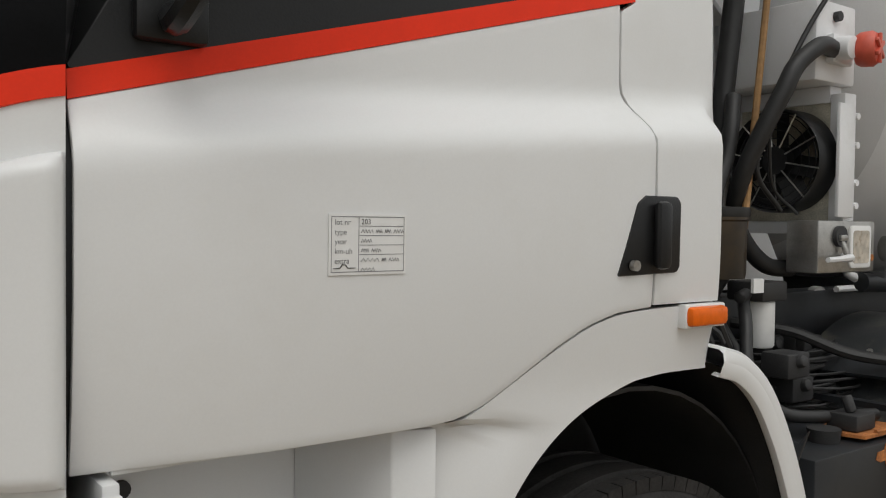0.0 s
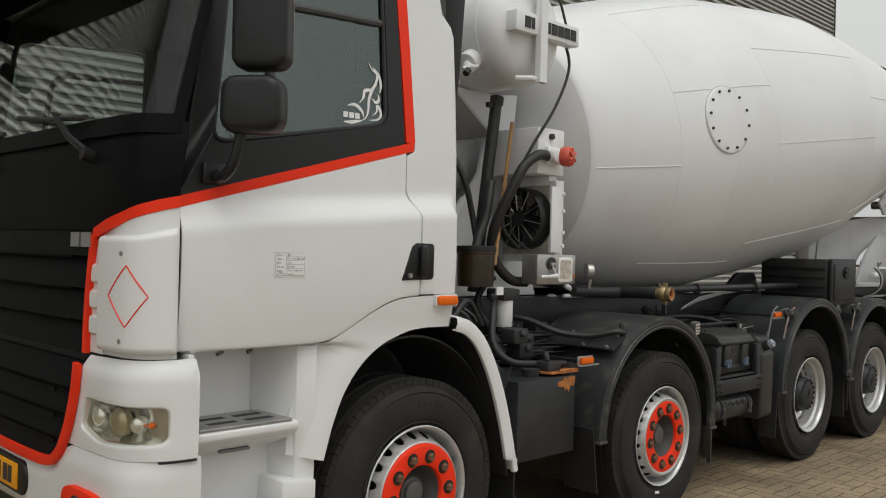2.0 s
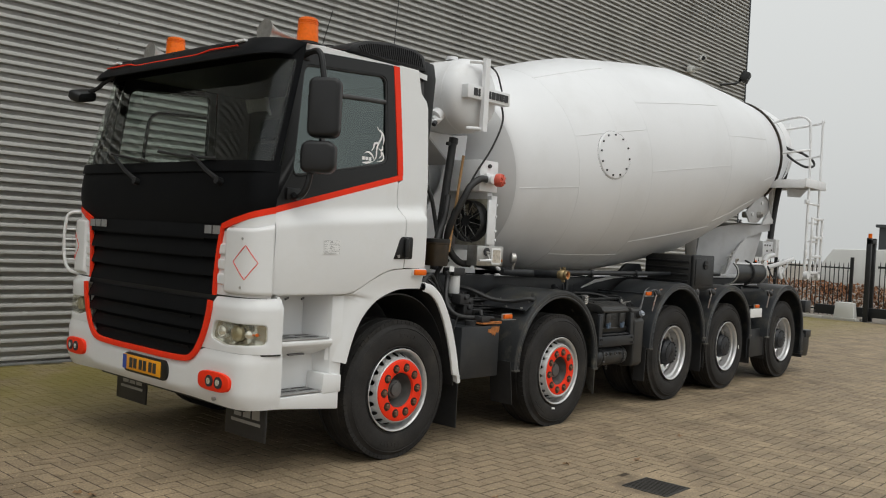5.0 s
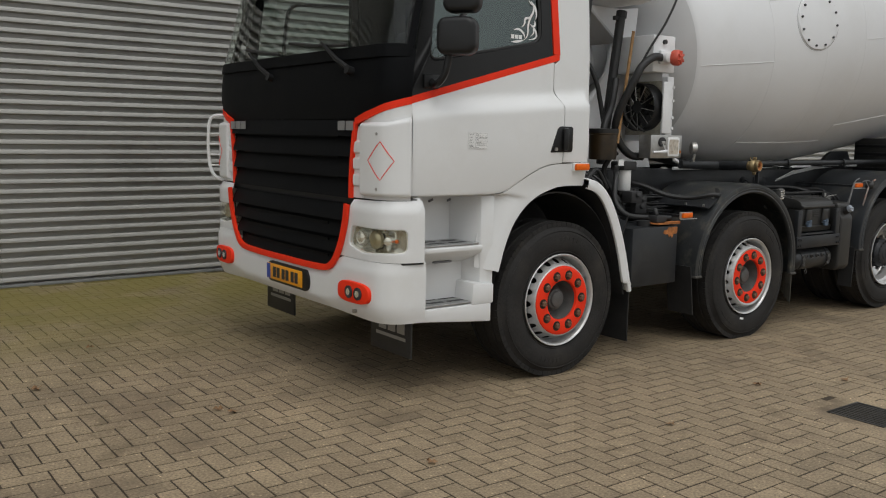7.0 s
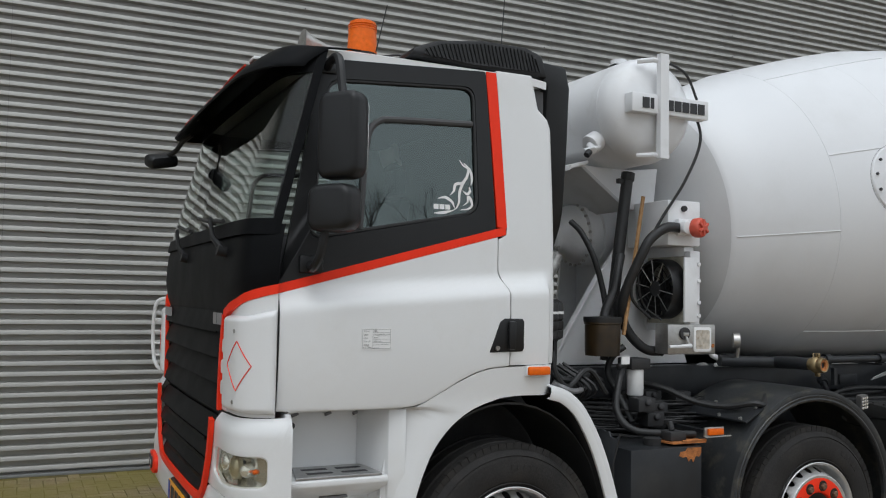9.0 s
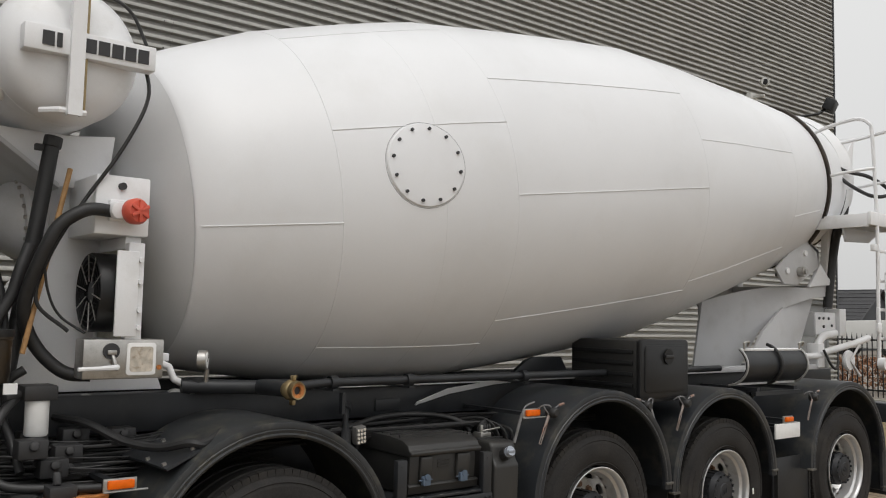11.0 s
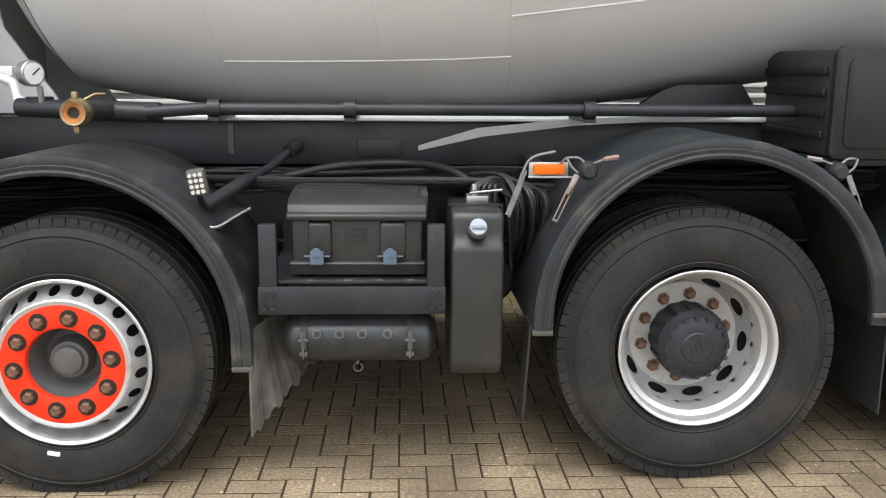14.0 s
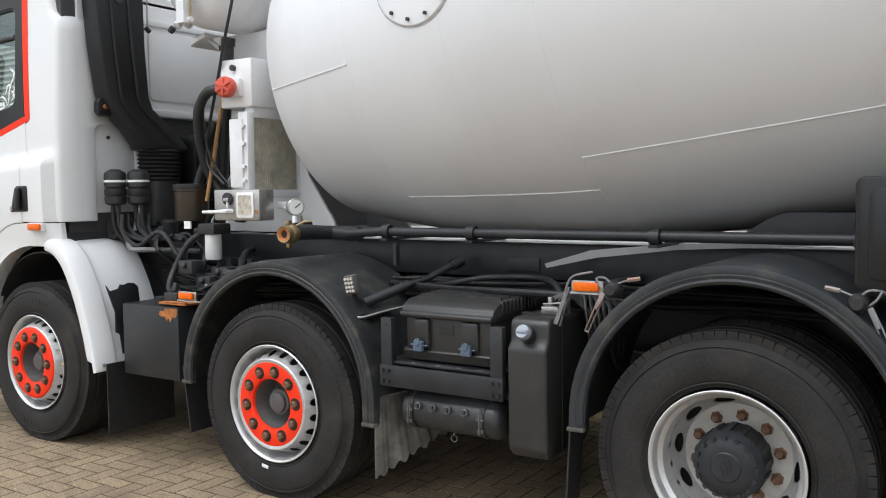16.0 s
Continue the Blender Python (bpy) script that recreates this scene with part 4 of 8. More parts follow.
def lean(y, z):
    return (0.05 * max(0.0, (z - 2.0) / 0.85) ** 1.3) * (1 if y < YC else -1) * min(1, abs(y - YC) / 1.0)


def front_point(u, z, off=0.0, back=0.0):
    x, y = plan(u, off)
    return Vector((x + back, y + lean(y, z), z))


def front_sheet(u0, u1, bot, top, off=0.0, back=0.0, cols=24, rows=4, thick=0.02, shape=None):
    """A curved plate on the cab's front. bot and top, off and back: numbers or functions of u, of (u, v) and of z."""
    f = lambda g, *a: g(*a) if callable(g) else g
    grid = []
    for i in range(rows + 1):
        v = i / rows
        row = []
        for j in range(cols + 1):
            u = lerp(f(u0, v), f(u1, v), j / cols)
            z = lerp(f(bot, u), f(top, u), v)
            row.append(front_point(u, z, f(off, j / cols, v), f(back, z)))
        grid.append(row)
    s = shape or Shape()
    def inward(p):
        w = smooth((-1.215 - p.x) / 0.09)
        return Vector((w, (1 - w + 0.1) * (1 if p.y < YC else -1), 0)).normalized() * thick
    return s.grid(grid, inward)


def edge(t, w=0.12):
    return smooth(min(t, 1 - t) / w)


def roll(t, w=0.08):
    """A quarter-round edge of width w at both ends."""
    return math.sqrt(max(0.0, 1 - (1 - min(1.0, min(t, 1 - t) / w)) ** 2))


def side_y(x, z):
    y = 1.272 + 0.05 * max(0.0, (z - 2.0) / 0.85) ** 1.3
    zc = 1.705 + 0.075 * (x + 1.2)
    bulge = smooth((zc + 0.055 - z) / 0.11) * smooth((x + 1.27) / 0.42) * smooth((0.212 - x) / 0.06)
    y -= 0.074 * bulge + 0.036 * smooth((1.75 - z) / 0.12) * (1 - smooth((x + 1.27) / 0.42))
    y += 0.03 * max(0.0, (1.55 - z) / 0.35) ** 2
    return y


def side_sheet(xl, xr, bot, top, cols=16, rows=10, proud=0.0, thick=0.03):
    f = lambda g, *a: g(*a) if callable(g) else g
    grid = []
    for i in range(rows + 1):
        v = i / rows
        row = []
        for j in range(cols + 1):
            x = lerp(f(xl, v), f(xr, v), j / cols)
            z = lerp(f(bot, x), f(top, x), v)
            row.append((x, side_y(x, z) - proud, z))
        grid.append(row)
    return Shape().grid(grid, (0, thick, 0))


def loop(pts, r, n=4, mid=4):
    """A polygon with rounded corners and extra points along the sides, always the same count."""
    out = []
    m = len(pts)
    for i in range(m):
        p, a, b = Vector(pts[i]), Vector(pts[i - 1]), Vector(pts[(i + 1) % m])
        d, e = (a - p).normalized(), (b - p).normalized()
        for k in range(n + 1):
            t = k / n
            out.append((p + d * r) * (1 - t) ** 2 + p * 2 * t * (1 - t) + (p + e * r) * t * t)
        s0, s1 = p + e * r, b + (p - b).normalized() * r
        out += [s0.lerp(s1, k / (mid + 1)) for k in range(1, mid + 1)]
    return out


def line(x):                        # lower edge of the slanting stripe
    return 1.727 + 0.272 * (x + 1.2)


BAND = 0.041
ARCH = table([(-1.3, 1.212), (-0.62, 1.213), (-0.55, 1.218), (-0.49, 1.24), (-0.41, 1.285), (-0.33, 1.33), (-0.25, 1.367), (-0.17, 1.388), (-0.05, 1.397)])
WIN = [(-1.06, 1.978), (-0.212, 2.142), (-0.225, 2.766), (-0.975, 2.716)]
FRM = [(-1.1965, line(-1.1965) + BAND), (-0.112, line(-0.112) + BAND), (-0.158, 2.857), (-1.012, 2.812)]


def cab_side(flip):
    """One door with its frame, window and stripe, and the panels round it."""
    g = (lambda s: mirror(s)) if flip else (lambda s: s)
    door = part("cab_door", g(side_sheet(-1.1965, lambda v: -0.066 - 0.034 * smooth((v - 0.55) / 0.2), ARCH, line, 34, 34, 0.0, 0.012)), WHITE, truck, "white cab door with moulded shoulder", 0.003, 60)
    part("door_liner", g(side_sheet(-1.15, -0.12, lambda x: ARCH(x) + 0.02, line, 10, 6, -0.06, 0.01)), DASH, door)
    part("stripe", g(side_sheet(-1.1965, -0.056, line, lambda x: line(x) + BAND, 30, 2, 0.002, 0.012)), RED, door, "orange-red stripe")
    part("stripe", g(side_sheet(lambda v: lerp(-0.103, -0.156, v), lambda v: lerp(-0.05, -0.098, v), lambda x: line(-0.07) + BAND - 0.002, 2.857, 4, 14, 0.002, 0.02)), RED, door, "orange-red stripe")
    inner, outer = loop(WIN, 0.07), loop(FRM, 0.012)
    n = len(inner)
    rows = []
    for t in (0.0, 0.35, 0.7, 0.93, 1.0):
        row = []
        for a, b in zip(outer, inner):
            p = a.lerp(b, t)
            row.append((p.x, side_y(p.x, p.y) + (0.02 if t == 1.0 else 0.0), p.y))
        rows.append(row + [row[0]])
    part("door_frame", g(Shape().grid(rows, (0, 0.022, 0))), PLASTIC, door, "matt black window frame")
    seal = Shape().tube([(p.x, side_y(p.x, p.y) + 0.012, p.y) for p in inner], 0.009, 6, True)
    part("window_seal", g(seal), HOSE, door)
    small = [(p.x, p.y) for p in loop(WIN, 0.072)]
    pane = Shape().add([(x, side_y(x, z) + 0.02, z) for x, z in small], [tuple(range(len(small)))])
    part("side_window", g(pane), WINDOW, door, "tinted side window")
    # the inner bar of the sliding pane
    bar = [(-0.82, 2.03), (-0.805, 2.25), (-0.785, 2.45), (-0.765, 2.51), (-0.72, 2.55), (-0.65, 2.562), (-0.235, 2.582)]
    part("window_bar", g(Shape().tube([(x, side_y(x, z) + 0.013, z) for x, z in [(q.x, q.y) for q in spline([(a, b, 0) for a, b in bar], 5)]], 0.016, 8)), DASH, door)
    if not flip:     # swirl decal in pale strokes on the glass
        marks = Shape()
        for stroke in ([(-0.302, 2.397), (-0.283, 2.371), (-0.256, 2.356), (-0.262, 2.318), (-0.284, 2.284), (-0.303, 2.239), (-0.307, 2.19), (-0.322, 2.158), (-0.347, 2.142)],
                       [(-0.28, 2.384), (-0.246, 2.351), (-0.235, 2.308), (-0.242, 2.273)], [(-0.274, 2.304), (-0.287, 2.284), (-0.325, 2.274), (-0.335, 2.242), (-0.357, 2.218)],
                       [(-0.251, 2.269), (-0.247, 2.245), (-0.264, 2.231), (-0.288, 2.247)], [(-0.3, 2.15), (-0.256, 2.158), (-0.236, 2.178), (-0.245, 2.208), (-0.258, 2.216), (-0.26, 2.192), (-0.284, 2.172)],
                       [(-0.42, 2.2), (-0.38, 2.207), (-0.344, 2.186), (-0.331, 2.157)], [(-0.44, 2.128), (-0.393, 2.132), (-0.336, 2.146)]):
            pts = spline([(x, 0, z) for x, z in stroke], 6)
            w = [0.0075 * math.sin(math.pi * (0.06 + 0.9 * k / (len(pts) - 1))) for k in range(len(pts))]
            rows = [[], []]
            for k, p in enumerate(pts):
                d = (pts[min(k + 1, len(pts) - 1)] - pts[max(k - 1, 0)]).normalized()
                for row, s in zip(rows, (1, -1)):
                    q = p + Vector((-d.z, 0, d.x)) * w[k] * s
                    row.append((q.x, side_y(q.x, q.z) + 0.0175, q.z))
            marks.grid(rows)
        for x0 in (-0.443, -0.412, -0.381):
            marks.grid([[(x, side_y(x, z) + 0.0175, z) for x in (x0, x0 + 0.026)] for z in (2.148, 2.172)])
        part("decal", marks, LABEL, door, "pale swirl decal")
        # printed sale sheet: border, printed words, handwriting as bars
        sheet = part("sale_sheet", side_sheet(-0.832, -0.688, 1.482, 1.578, 8, 6, 0.0025, 0.002), LABEL, door, "printed sale sheet with handwriting")
        for x0, x1, z0, z1 in ((-0.828, -0.692, 1.573, 1.5742), (-0.828, -0.692, 1.4862, 1.4874), (-0.828, -0.8268, 1.4862, 1.574), (-0.6932, -0.692, 1.4862, 1.574), (-0.7788, -0.7776, 1.4862, 1.574),
                               (-0.777, -0.694, 1.5585, 1.5595), (-0.777, -0.694, 1.5435, 1.5445), (-0.777, -0.694, 1.5285, 1.5295), (-0.777, -0.694, 1.5135, 1.5145)):
            part("rule", Shape().grid([[(x, side_y(x, z) - 0.0031, z) for x in (x0, x1)] for z in (z0, z1)]), GREYINK, sheet)
        for row, (a, b) in enumerate((("lot nr", None), ("type", None), ("year", None), ("km-uh", None), ("extra", None))):
            z = 1.562 - 0.0152 * row
            txt = bpy.data.curves.new("word", "FONT")
            txt.body, txt.size = a, 0.0125
            ob = new("word", txt)
            me = bpy.data.meshes.new_from_object(ob)
            bpy.data.objects.remove(ob)
            for vert in me.vertices:
                q = vert.co.copy()
                X, Z = -0.822 + q.x, z + q.y - 0.001
                vert.co = (X, side_y(X, Z) - 0.0032, Z)
            me.materials.append(GREYINK)
            hang(new("printed_word", me), sheet)
        txt = bpy.data.curves.new("word", "FONT")
        txt.body, txt.size = "203", 0.012
        ob = new("word", txt)
        me = bpy.data.meshes.new_from_object(ob)
        bpy.data.objects.remove(ob)
        for vert in me.vertices:
            X, Z = -0.774 + vert.co.x, 1.562 + vert.co.y
            vert.co = (X, side_y(X, Z) - 0.0032, Z)
        me.materials.append(INK)
        hang(new("written_number", me), sheet)
        for row, words in enumerate(((0.022, 0.012, 0.012, 0.02), (0.02,), (0.014, 0.018), (0.034, 0.008, 0.02), (0.026,))):
            x = -0.774
            for w in words:
                scr = Shape()
                z = 1.551 - 0.0152 * row
                zig = [(x + w * k / 8, z + (0.0028 if k % 2 else -0.0028)) for k in range(9)]
                scr.tube([(a, side_y(a, b) - 0.0034, b) for a, b in zig], 0.00055, 4)
                part("handwriting", scr, GREYINK, sheet)
                x += w + 0.005
        part("handwriting", Shape().tube([(a, side_y(a, b) - 0.0034, b) for a, b in ((-0.824, 1.493), (-0.812, 1.493), (-0.808, 1.499), (-0.802, 1.498), (-0.798, 1.493), (-0.784, 1.493))], 0.0008, 4), INK, sheet)
    # black strips close behind the door's gaps stand in for the shade there
    gap = Shape()
    gap.grid([[(x, side_y(x, z) + 0.017, z) for x in (-1.225, -1.17)] for z in [1.22 + 0.06 * k for k in range(11)]], (0, 0.01, 0))
    gap.grid([[(x, side_y(min(x, 0.0), z) + 0.03, z) for x in (-0.14, -0.02)] for z in [1.4 + 0.07 * k for k in range(10)]], (0, 0.01, 0))
    part("door_gap_shade", g(gap), INK, truck)
    # handle in its dark recess
    hp = [(-0.178, 1.462), (0.004, 1.466), (0.012, 1.48), (0.012, 1.612), (0.002, 1.626), (-0.098, 1.626), (-0.122, 1.61)]
    hd = Shape().add([(x, side_y(x, z) - 0.006, z) for x, z in hp] + [(x, side_y(x, z) + 0.02, z) for x, z in hp], [tuple(range(7)), tuple(range(13, 6, -1))] + [(i, (i + 1) % 7, 7 + (i + 1) % 7, 7 + i) for i in range(7)])
    hd = part("door_handle", g(hd), PLASTIC, door, "black pull handle", 0.006)
    part("grip", g(Shape().box(-0.085, -0.045, 1.165, 1.19, 1.475, 1.615)), PLASTIC, hd, "", 0.012)
    part("lock", g(disc(-0.142, 1.178, 1.484, 0.011, 0.012, "y", 14)), STEEL, hd)
    # white pillar behind the door, down to the wheel arch
    XR = table([(1.24, 0.24), (1.7, 0.24), (1.82, 0.242), (2.3, 0.236), (2.6, 0.232), (2.65, 0.215), (2.70, 0.16), (2.87, 0.13)])
    XL = table([(1.24, -0.060), (1.74, -0.061), (1.77, -0.066), (1.80, -0.077), (1.83, -0.087), (1.87, -0.0955), (line(-0.07), -0.0955), (line(-0.07) + 0.003, -0.047), (2.87, -0.095)])
    # its rear cover reaches further inwards above the pressed recess
    reach = table([(1.40, 1.50), (1.97, 1.50), (2.0, 1.515), (2.025, 1.56), (2.035, 1.66), (2.87, 1.66)])
    rows = []
    for k in range(61):
        z = lerp(1.40, 2.87, k / 60)
        xe = XR(z) - 0.04
        rows.append([(lerp(XL(z), xe, j / 12), side_y(lerp(XL(z), xe, j / 12), z), z) for j in range(13)]
                    + [(xe + 0.04 * math.sin(radians(a)), side_y(xe, z) + 0.04 * (1 - math.cos(radians(a))), z) for a in (20, 40, 60, 80)]
                    + [(XR(z) + 0.012, side_y(xe, z) + 0.07, z), (XR(z) + 0.016, max(1.40, side_y(xe, z) + 0.12), z), (XR(z) + 0.014, reach(z) - 0.012, z), (XR(z) + 0.006, reach(z), z), (XR(z) - 0.03, reach(z) + 0.004, z)])
    part("rear_pillar", g(Shape().grid(rows, (0, 0.025, 0))), WHITE, truck, "", 0.003, 60)
    part("marker_lamp", g(Shape().box(0.03, 0.155, 1.172, 1.21, 1.35, 1.392)), AMBER, truck, "amber side marker lamp", 0.01)
    part("marker_base", g(Shape().box(0.025, 0.162, 1.188, 1.215, 1.345, 1.397)), WHITE, truck, "", 0.004)
    # wheel arch panel between door, steps and wheel
    I = [(-0.556, 0.735), (-0.512, 0.88), (-0.452, 1.01), (-0.365, 1.115), (-0.255, 1.19), (-0.12, 1.236), (-0.05, 1.246), (0.03, 1.25), (0.222, 1.247)]
    O = [(-0.69, 0.765), (-0.68, 0.9), (-0.655, 1.05), (-0.64, 1.208), (-0.54, 1.216), (-0.33, 1.325), (-0.2, 1.376), (-0.06, 1.391), (0.222, 1.394)]
    i2, o2 = spline([(a, b, 0) for a, b in I], 5), spline([(a, b, 0) for a, b in O], 5)
    rows = []
    for t in (-0.02, 0.0, 0.06, 0.3, 0.7, 0.95, 1.0):
        row = []
        for p, q in zip(i2, o2):
            r = p.lerp(q, max(t, 0))
            y = side_y(r.x, max(r.y, 1.25)) + 0.002
            if t < 0:
                y += 0.07
            if q.x < -0.5:
                y += 0.075 * smooth((t - 0.2) / 0.8) * smooth((-0.52 - q.x) / 0.14)
            row.append((r.x, y, r.y))
        rows.append(row)
    part("wheel_arch_panel", g(Shape().grid(rows, (0, 0.03, 0))), WHITE, truck, "white panel round the front wheel arch")
    # step well with two treads
    sw = part("step_well", g(Shape().box(-1.16, -0.60, 1.49, 1.51, 0.50, 1.215)), WHITE, truck, "white step well", 0.004)
    part("well_side", g(Shape().box(-1.16, -1.135, 1.235, 1.489, 0.805, 1.2)), WHITE, sw, "", 0.004)
    part("well_side", g(Shape().prism([(-0.66, 1.275), (-0.585, 1.245), (-0.585, 1.26), (-0.63, 1.279), (-0.70, 1.489), (-0.74, 1.489)], 0.56, 1.203, "z")), WHITE, sw, "", 0.004)
    part("well_top", g(Shape().box(-1.14, -0.60, 1.26, 1.489, 1.205, 1.215)), WHITE, sw, "", 0.002)
    part("step", g(Shape().prism([(1.235, 0.905), (1.235, 0.88), (1.26, 0.855), (1.49, 0.83), (1.49, 0.912), (1.25, 0.912)], -1.125, -0.672, "x")), WHITE, truck, "", 0.006)
    part("step_riser", g(Shape().prism([(1.255, 0.866), (1.275, 0.842), (1.42, 0.785), (1.445, 0.765), (1.45, 0.70), (1.462, 0.69), (1.49, 0.69), (1.49, 0.87)], -1.125, -0.69, "x")), WHITE, truck, "", 0.01)
    part("riser_slot", g(Shape().box(-0.96, -0.83, 1.335, 1.36, 0.80, 0.812)), GREYINK, truck, "", 0.003)
    low = Shape().prism([(-1.185, 0.485), (-1.185, 0.80), (-1.135, 0.80), (-1.125, 0.552), (-0.60, 0.552), (-0.60, 0.43)], 1.232, 1.49, "y")
    part("step", g(low), WHITE, truck, "", 0.01)
    part("step_end", g(Shape().prism([(-0.755, 0.545), (-0.585, 0.545), (-0.585, 0.665), (-0.745, 0.68)], 1.228, 1.49, "y")), WHITE, truck, "", 0.01)
    part("step_back", g(Shape().box(-1.13, -0.60, 1.40, 1.49, 0.55, 0.80)), WHITE, truck, "", 0.01)
    for z, x0, x1 in ((0.912, -1.105, -0.70), (0.558, -1.10, -0.735)):
        tread = Shape().prism([(x0, 1.24), (x1, 1.24), (x1 - 0.02, 1.475), (x0 + 0.05, 1.475)], z, z + 0.012, "z")
        tr = part("step_tread", g(tread), ALU, truck, "worn metal step tread", 0.003)
        for xa in (x0 + 0.07, (x0 + x1) / 2 + 0.03):
            for ya in (1.29, 1.38):
                part("tread_slot", g(Shape().prism([(xa, ya), (xa + 0.12, ya), (xa + 0.12, ya + 0.035), (xa, ya + 0.035)], z + 0.0125, z + 0.0135, "z")), INK, tr)
    for x in (-1.06, -0.90, -0.76):
        part("drain_hole", g(Shape().tube([(x, 1.484, 1.16), (x + 0.03, 1.489, 1.17)], 0.008, 8)), GREYINK, truck)
    part("drain_hole", g(disc(-1.06, 1.482, 1.115, 0.016, 0.012, "y", 14)), INK, truck)


cab_side(False)
cab_side(True)

U0 = float(np.interp(1.2065, [-p[0] for p in PLAN[:len(HALF)]], LEN[:len(HALF)]))     # just ahead of the door's front gap
# front: white base, corner panels, stripes, black panel
for f in (False, True):
    U = (lambda u: 1 - u) if f else (lambda u: u)
    lo, hi = (lambda a, b: (min(U(a), U(b)), max(U(a), U(b))))(U0, u_y(1.53))
    part("front_corner", front_sheet(lo, hi, 1.19, lambda u: 1.70 if min(u, 1 - u) > 0.1 else 1.73, 0.0, 0, 20, 4), WHITE, truck)
    a, b = sorted((U(U0), U(u_y(1.515))))
    corner = part("corner_panel", front_sheet(a, b, 1.205, lambda u: 1.625 + 0.03 * smooth((0.1 - min(u, 1 - u)) / 0.06), lambda s, v: 0.034 * roll(s, 0.07) * roll(v, 0.06), 0, 60, 60), WHITE, truck, "white corner panel with a red diamond outline", 0.0)
    c = 0.5 * (a + b)
    w = (b - a)
    d = -w if f else w
    dia = [(c - 0.045 * d, 1.517), (c + 0.21 * d, 1.411), (c - 0.045 * d, 1.303), (c - 0.235 * d, 1.411)]
    path = []
    for k in range(4):
        p, q = dia[k], dia[(k + 1) % 4]
        path += [front_point(lerp(p[0], q[0], t / 6), lerp(p[1], q[1], t / 6), 0.0345) for t in range(6)]
    part("diamond_outline", Shape().tube(path, 0.003, 4, True), RED, corner, "thin red diamond outline")
    for z in (1.56, 1.252):
        part("screw_cap", Shape().tube([front_point(c + 0.02 * w, z, 0.03), front_point(c + 0.02 * w, z, 0.037)], 0.009, 10), STEEL, corner)
    for z in (1.25, 1.345, 1.44):
        a2, b2 = sorted((U(u_y(1.512)), U(u_y(1.588))))
        part("corner_fin", front_sheet(a2, b2, z, z + 0.085, lambda s, v: 0.02 * edge(v, 0.2), 0, 4, 6), WHITE, truck)
    part("corner_fin", front_sheet(lambda v: U(u_y(1.50)), lambda v: U(u_y(1.605 - 0.05 * v * v)), 1.19, 1.60, 0.006, 0, 6, 10), WHITE, truck)
    # stripe: continues the door's band round the corner, then down beside the grille
    a, b = sorted((U(U0), U(u_y(1.572))))
    zl = lambda u: 1.727 - 0.117 * min(1.05, max(0.0, (min(u, 1 - u) - U0) / (u_y(1.56) - U0))) ** 1.15
    part("stripe", front_sheet(a, b, zl, lambda u: zl(u) + BAND, lambda s, v: 0.004 + 0.016 * smooth(((1 - s if f else s) - 0.5) / 0.3), 0, 30, 2, 0.02), RED, truck, "orange-red stripe")
    part("stripe", front_sheet(lambda v: U(u_y(1.60 - 0.05 * v * v)), lambda v: U(u_y(1.628 - 0.05 * v * v)), 1.185, 1.625, 0.026, 0, 3, 12), RED, truck, "orange-red stripe")
    # lower stripe beside the lower grille
    ya = table([(0.74, 1.82), (0.82, 1.74), (1.0, 1.645), (1.14, 1.60)])
    # headlight panel as a frame round the lamp, with the lamp behind clear glass
    h0, h1 = 0.054, u_y(1.60)
    hz0, hz1 = 0.89, 1.03
    mid = lerp(h0, h1, 0.66)
    rim_in = loop([(h1 * SPAN - 0.03, 1.028), (h0 * SPAN, 1.024), (h0 * SPAN, 0.90), (mid * SPAN, 0.882), (h1 * SPAN, 0.915)], 0.032, 6, 6)
    rim_out = loop([(u_y(1.59) * SPAN, 1.18), (0.02 * SPAN, 1.19), (0.02 * SPAN, 0.84), (mid * SPAN, 0.84), (u_y(1.71) * SPAN, 0.84)], 0.008, 6, 6)
    puff = lambda z: 0.038 - 0.03 * smooth((z - 1.135) / 0.05)
    rows = []
    for t, sink in ((0.0, 0.0), (0.12, 0.0), (0.3, 0.0), (0.5, 0.0), (0.7, 0.0), (0.86, 0.0), (0.97, 0.002), (1.0, 0.008), (1.0, 0.03)):
        row = [front_point(U(p.x / SPAN), p.y, puff(p.y) - sink) for p in (a.lerp(b, t) for a, b in zip(rim_out, rim_in))]
        rows.append(row + [row[0]])
    part("headlight_panel", Shape().grid(rows), WHITE, truck, "white panel round the headlight")
    m0, m1 = sorted((U(h0), U(h1)))
    hl = part("headlight", front_sheet(m0, m1, hz0 - 0.025, hz1 + 0.012, lambda s, v: -0.035 + 0.05 * (1 - edge(s, 0.25) * edge(v, 0.3)), 0, 24, 12, 0.01), LAMPIN, truck, "clear headlight with round projectors and amber bulb")
    cen = sum((p for p in rim_in), Vector((0, 0))) / len(rim_in)
    rows = []
    for t in (1.0, 0.8, 0.6, 0.4, 0.2, 0.02):
        row = [front_point(U(p.x / SPAN), p.y, 0.030 + 0.006 * (1 - t ** 4)) for p in (cen.lerp(a, t) for a in rim_in)]
        rows.append(row + [row[0]])
    part("lens", Shape().grid(rows), LENS, hl, "slightly yellowed clear lens")
    for k, (t, r, mt) in enumerate(((0.50, 0.054, LENSY), (0.13, 0.011, AMBER), (0.86, 0.045, CHROME), (0.25, 0.03, CHROME))):
        u = lerp(h0, h1, t)
        p, q = front_point(U(u), 0.958, -0.03), front_point(U(u), 0.958, 0.012)
        d = (q - p).normalized()
        part("projector", Shape().tube([p, p.lerp(q, 0.55), p.lerp(q, 0.85), q], [r, r, r * 0.8, r * 0.35], 20), mt, hl)
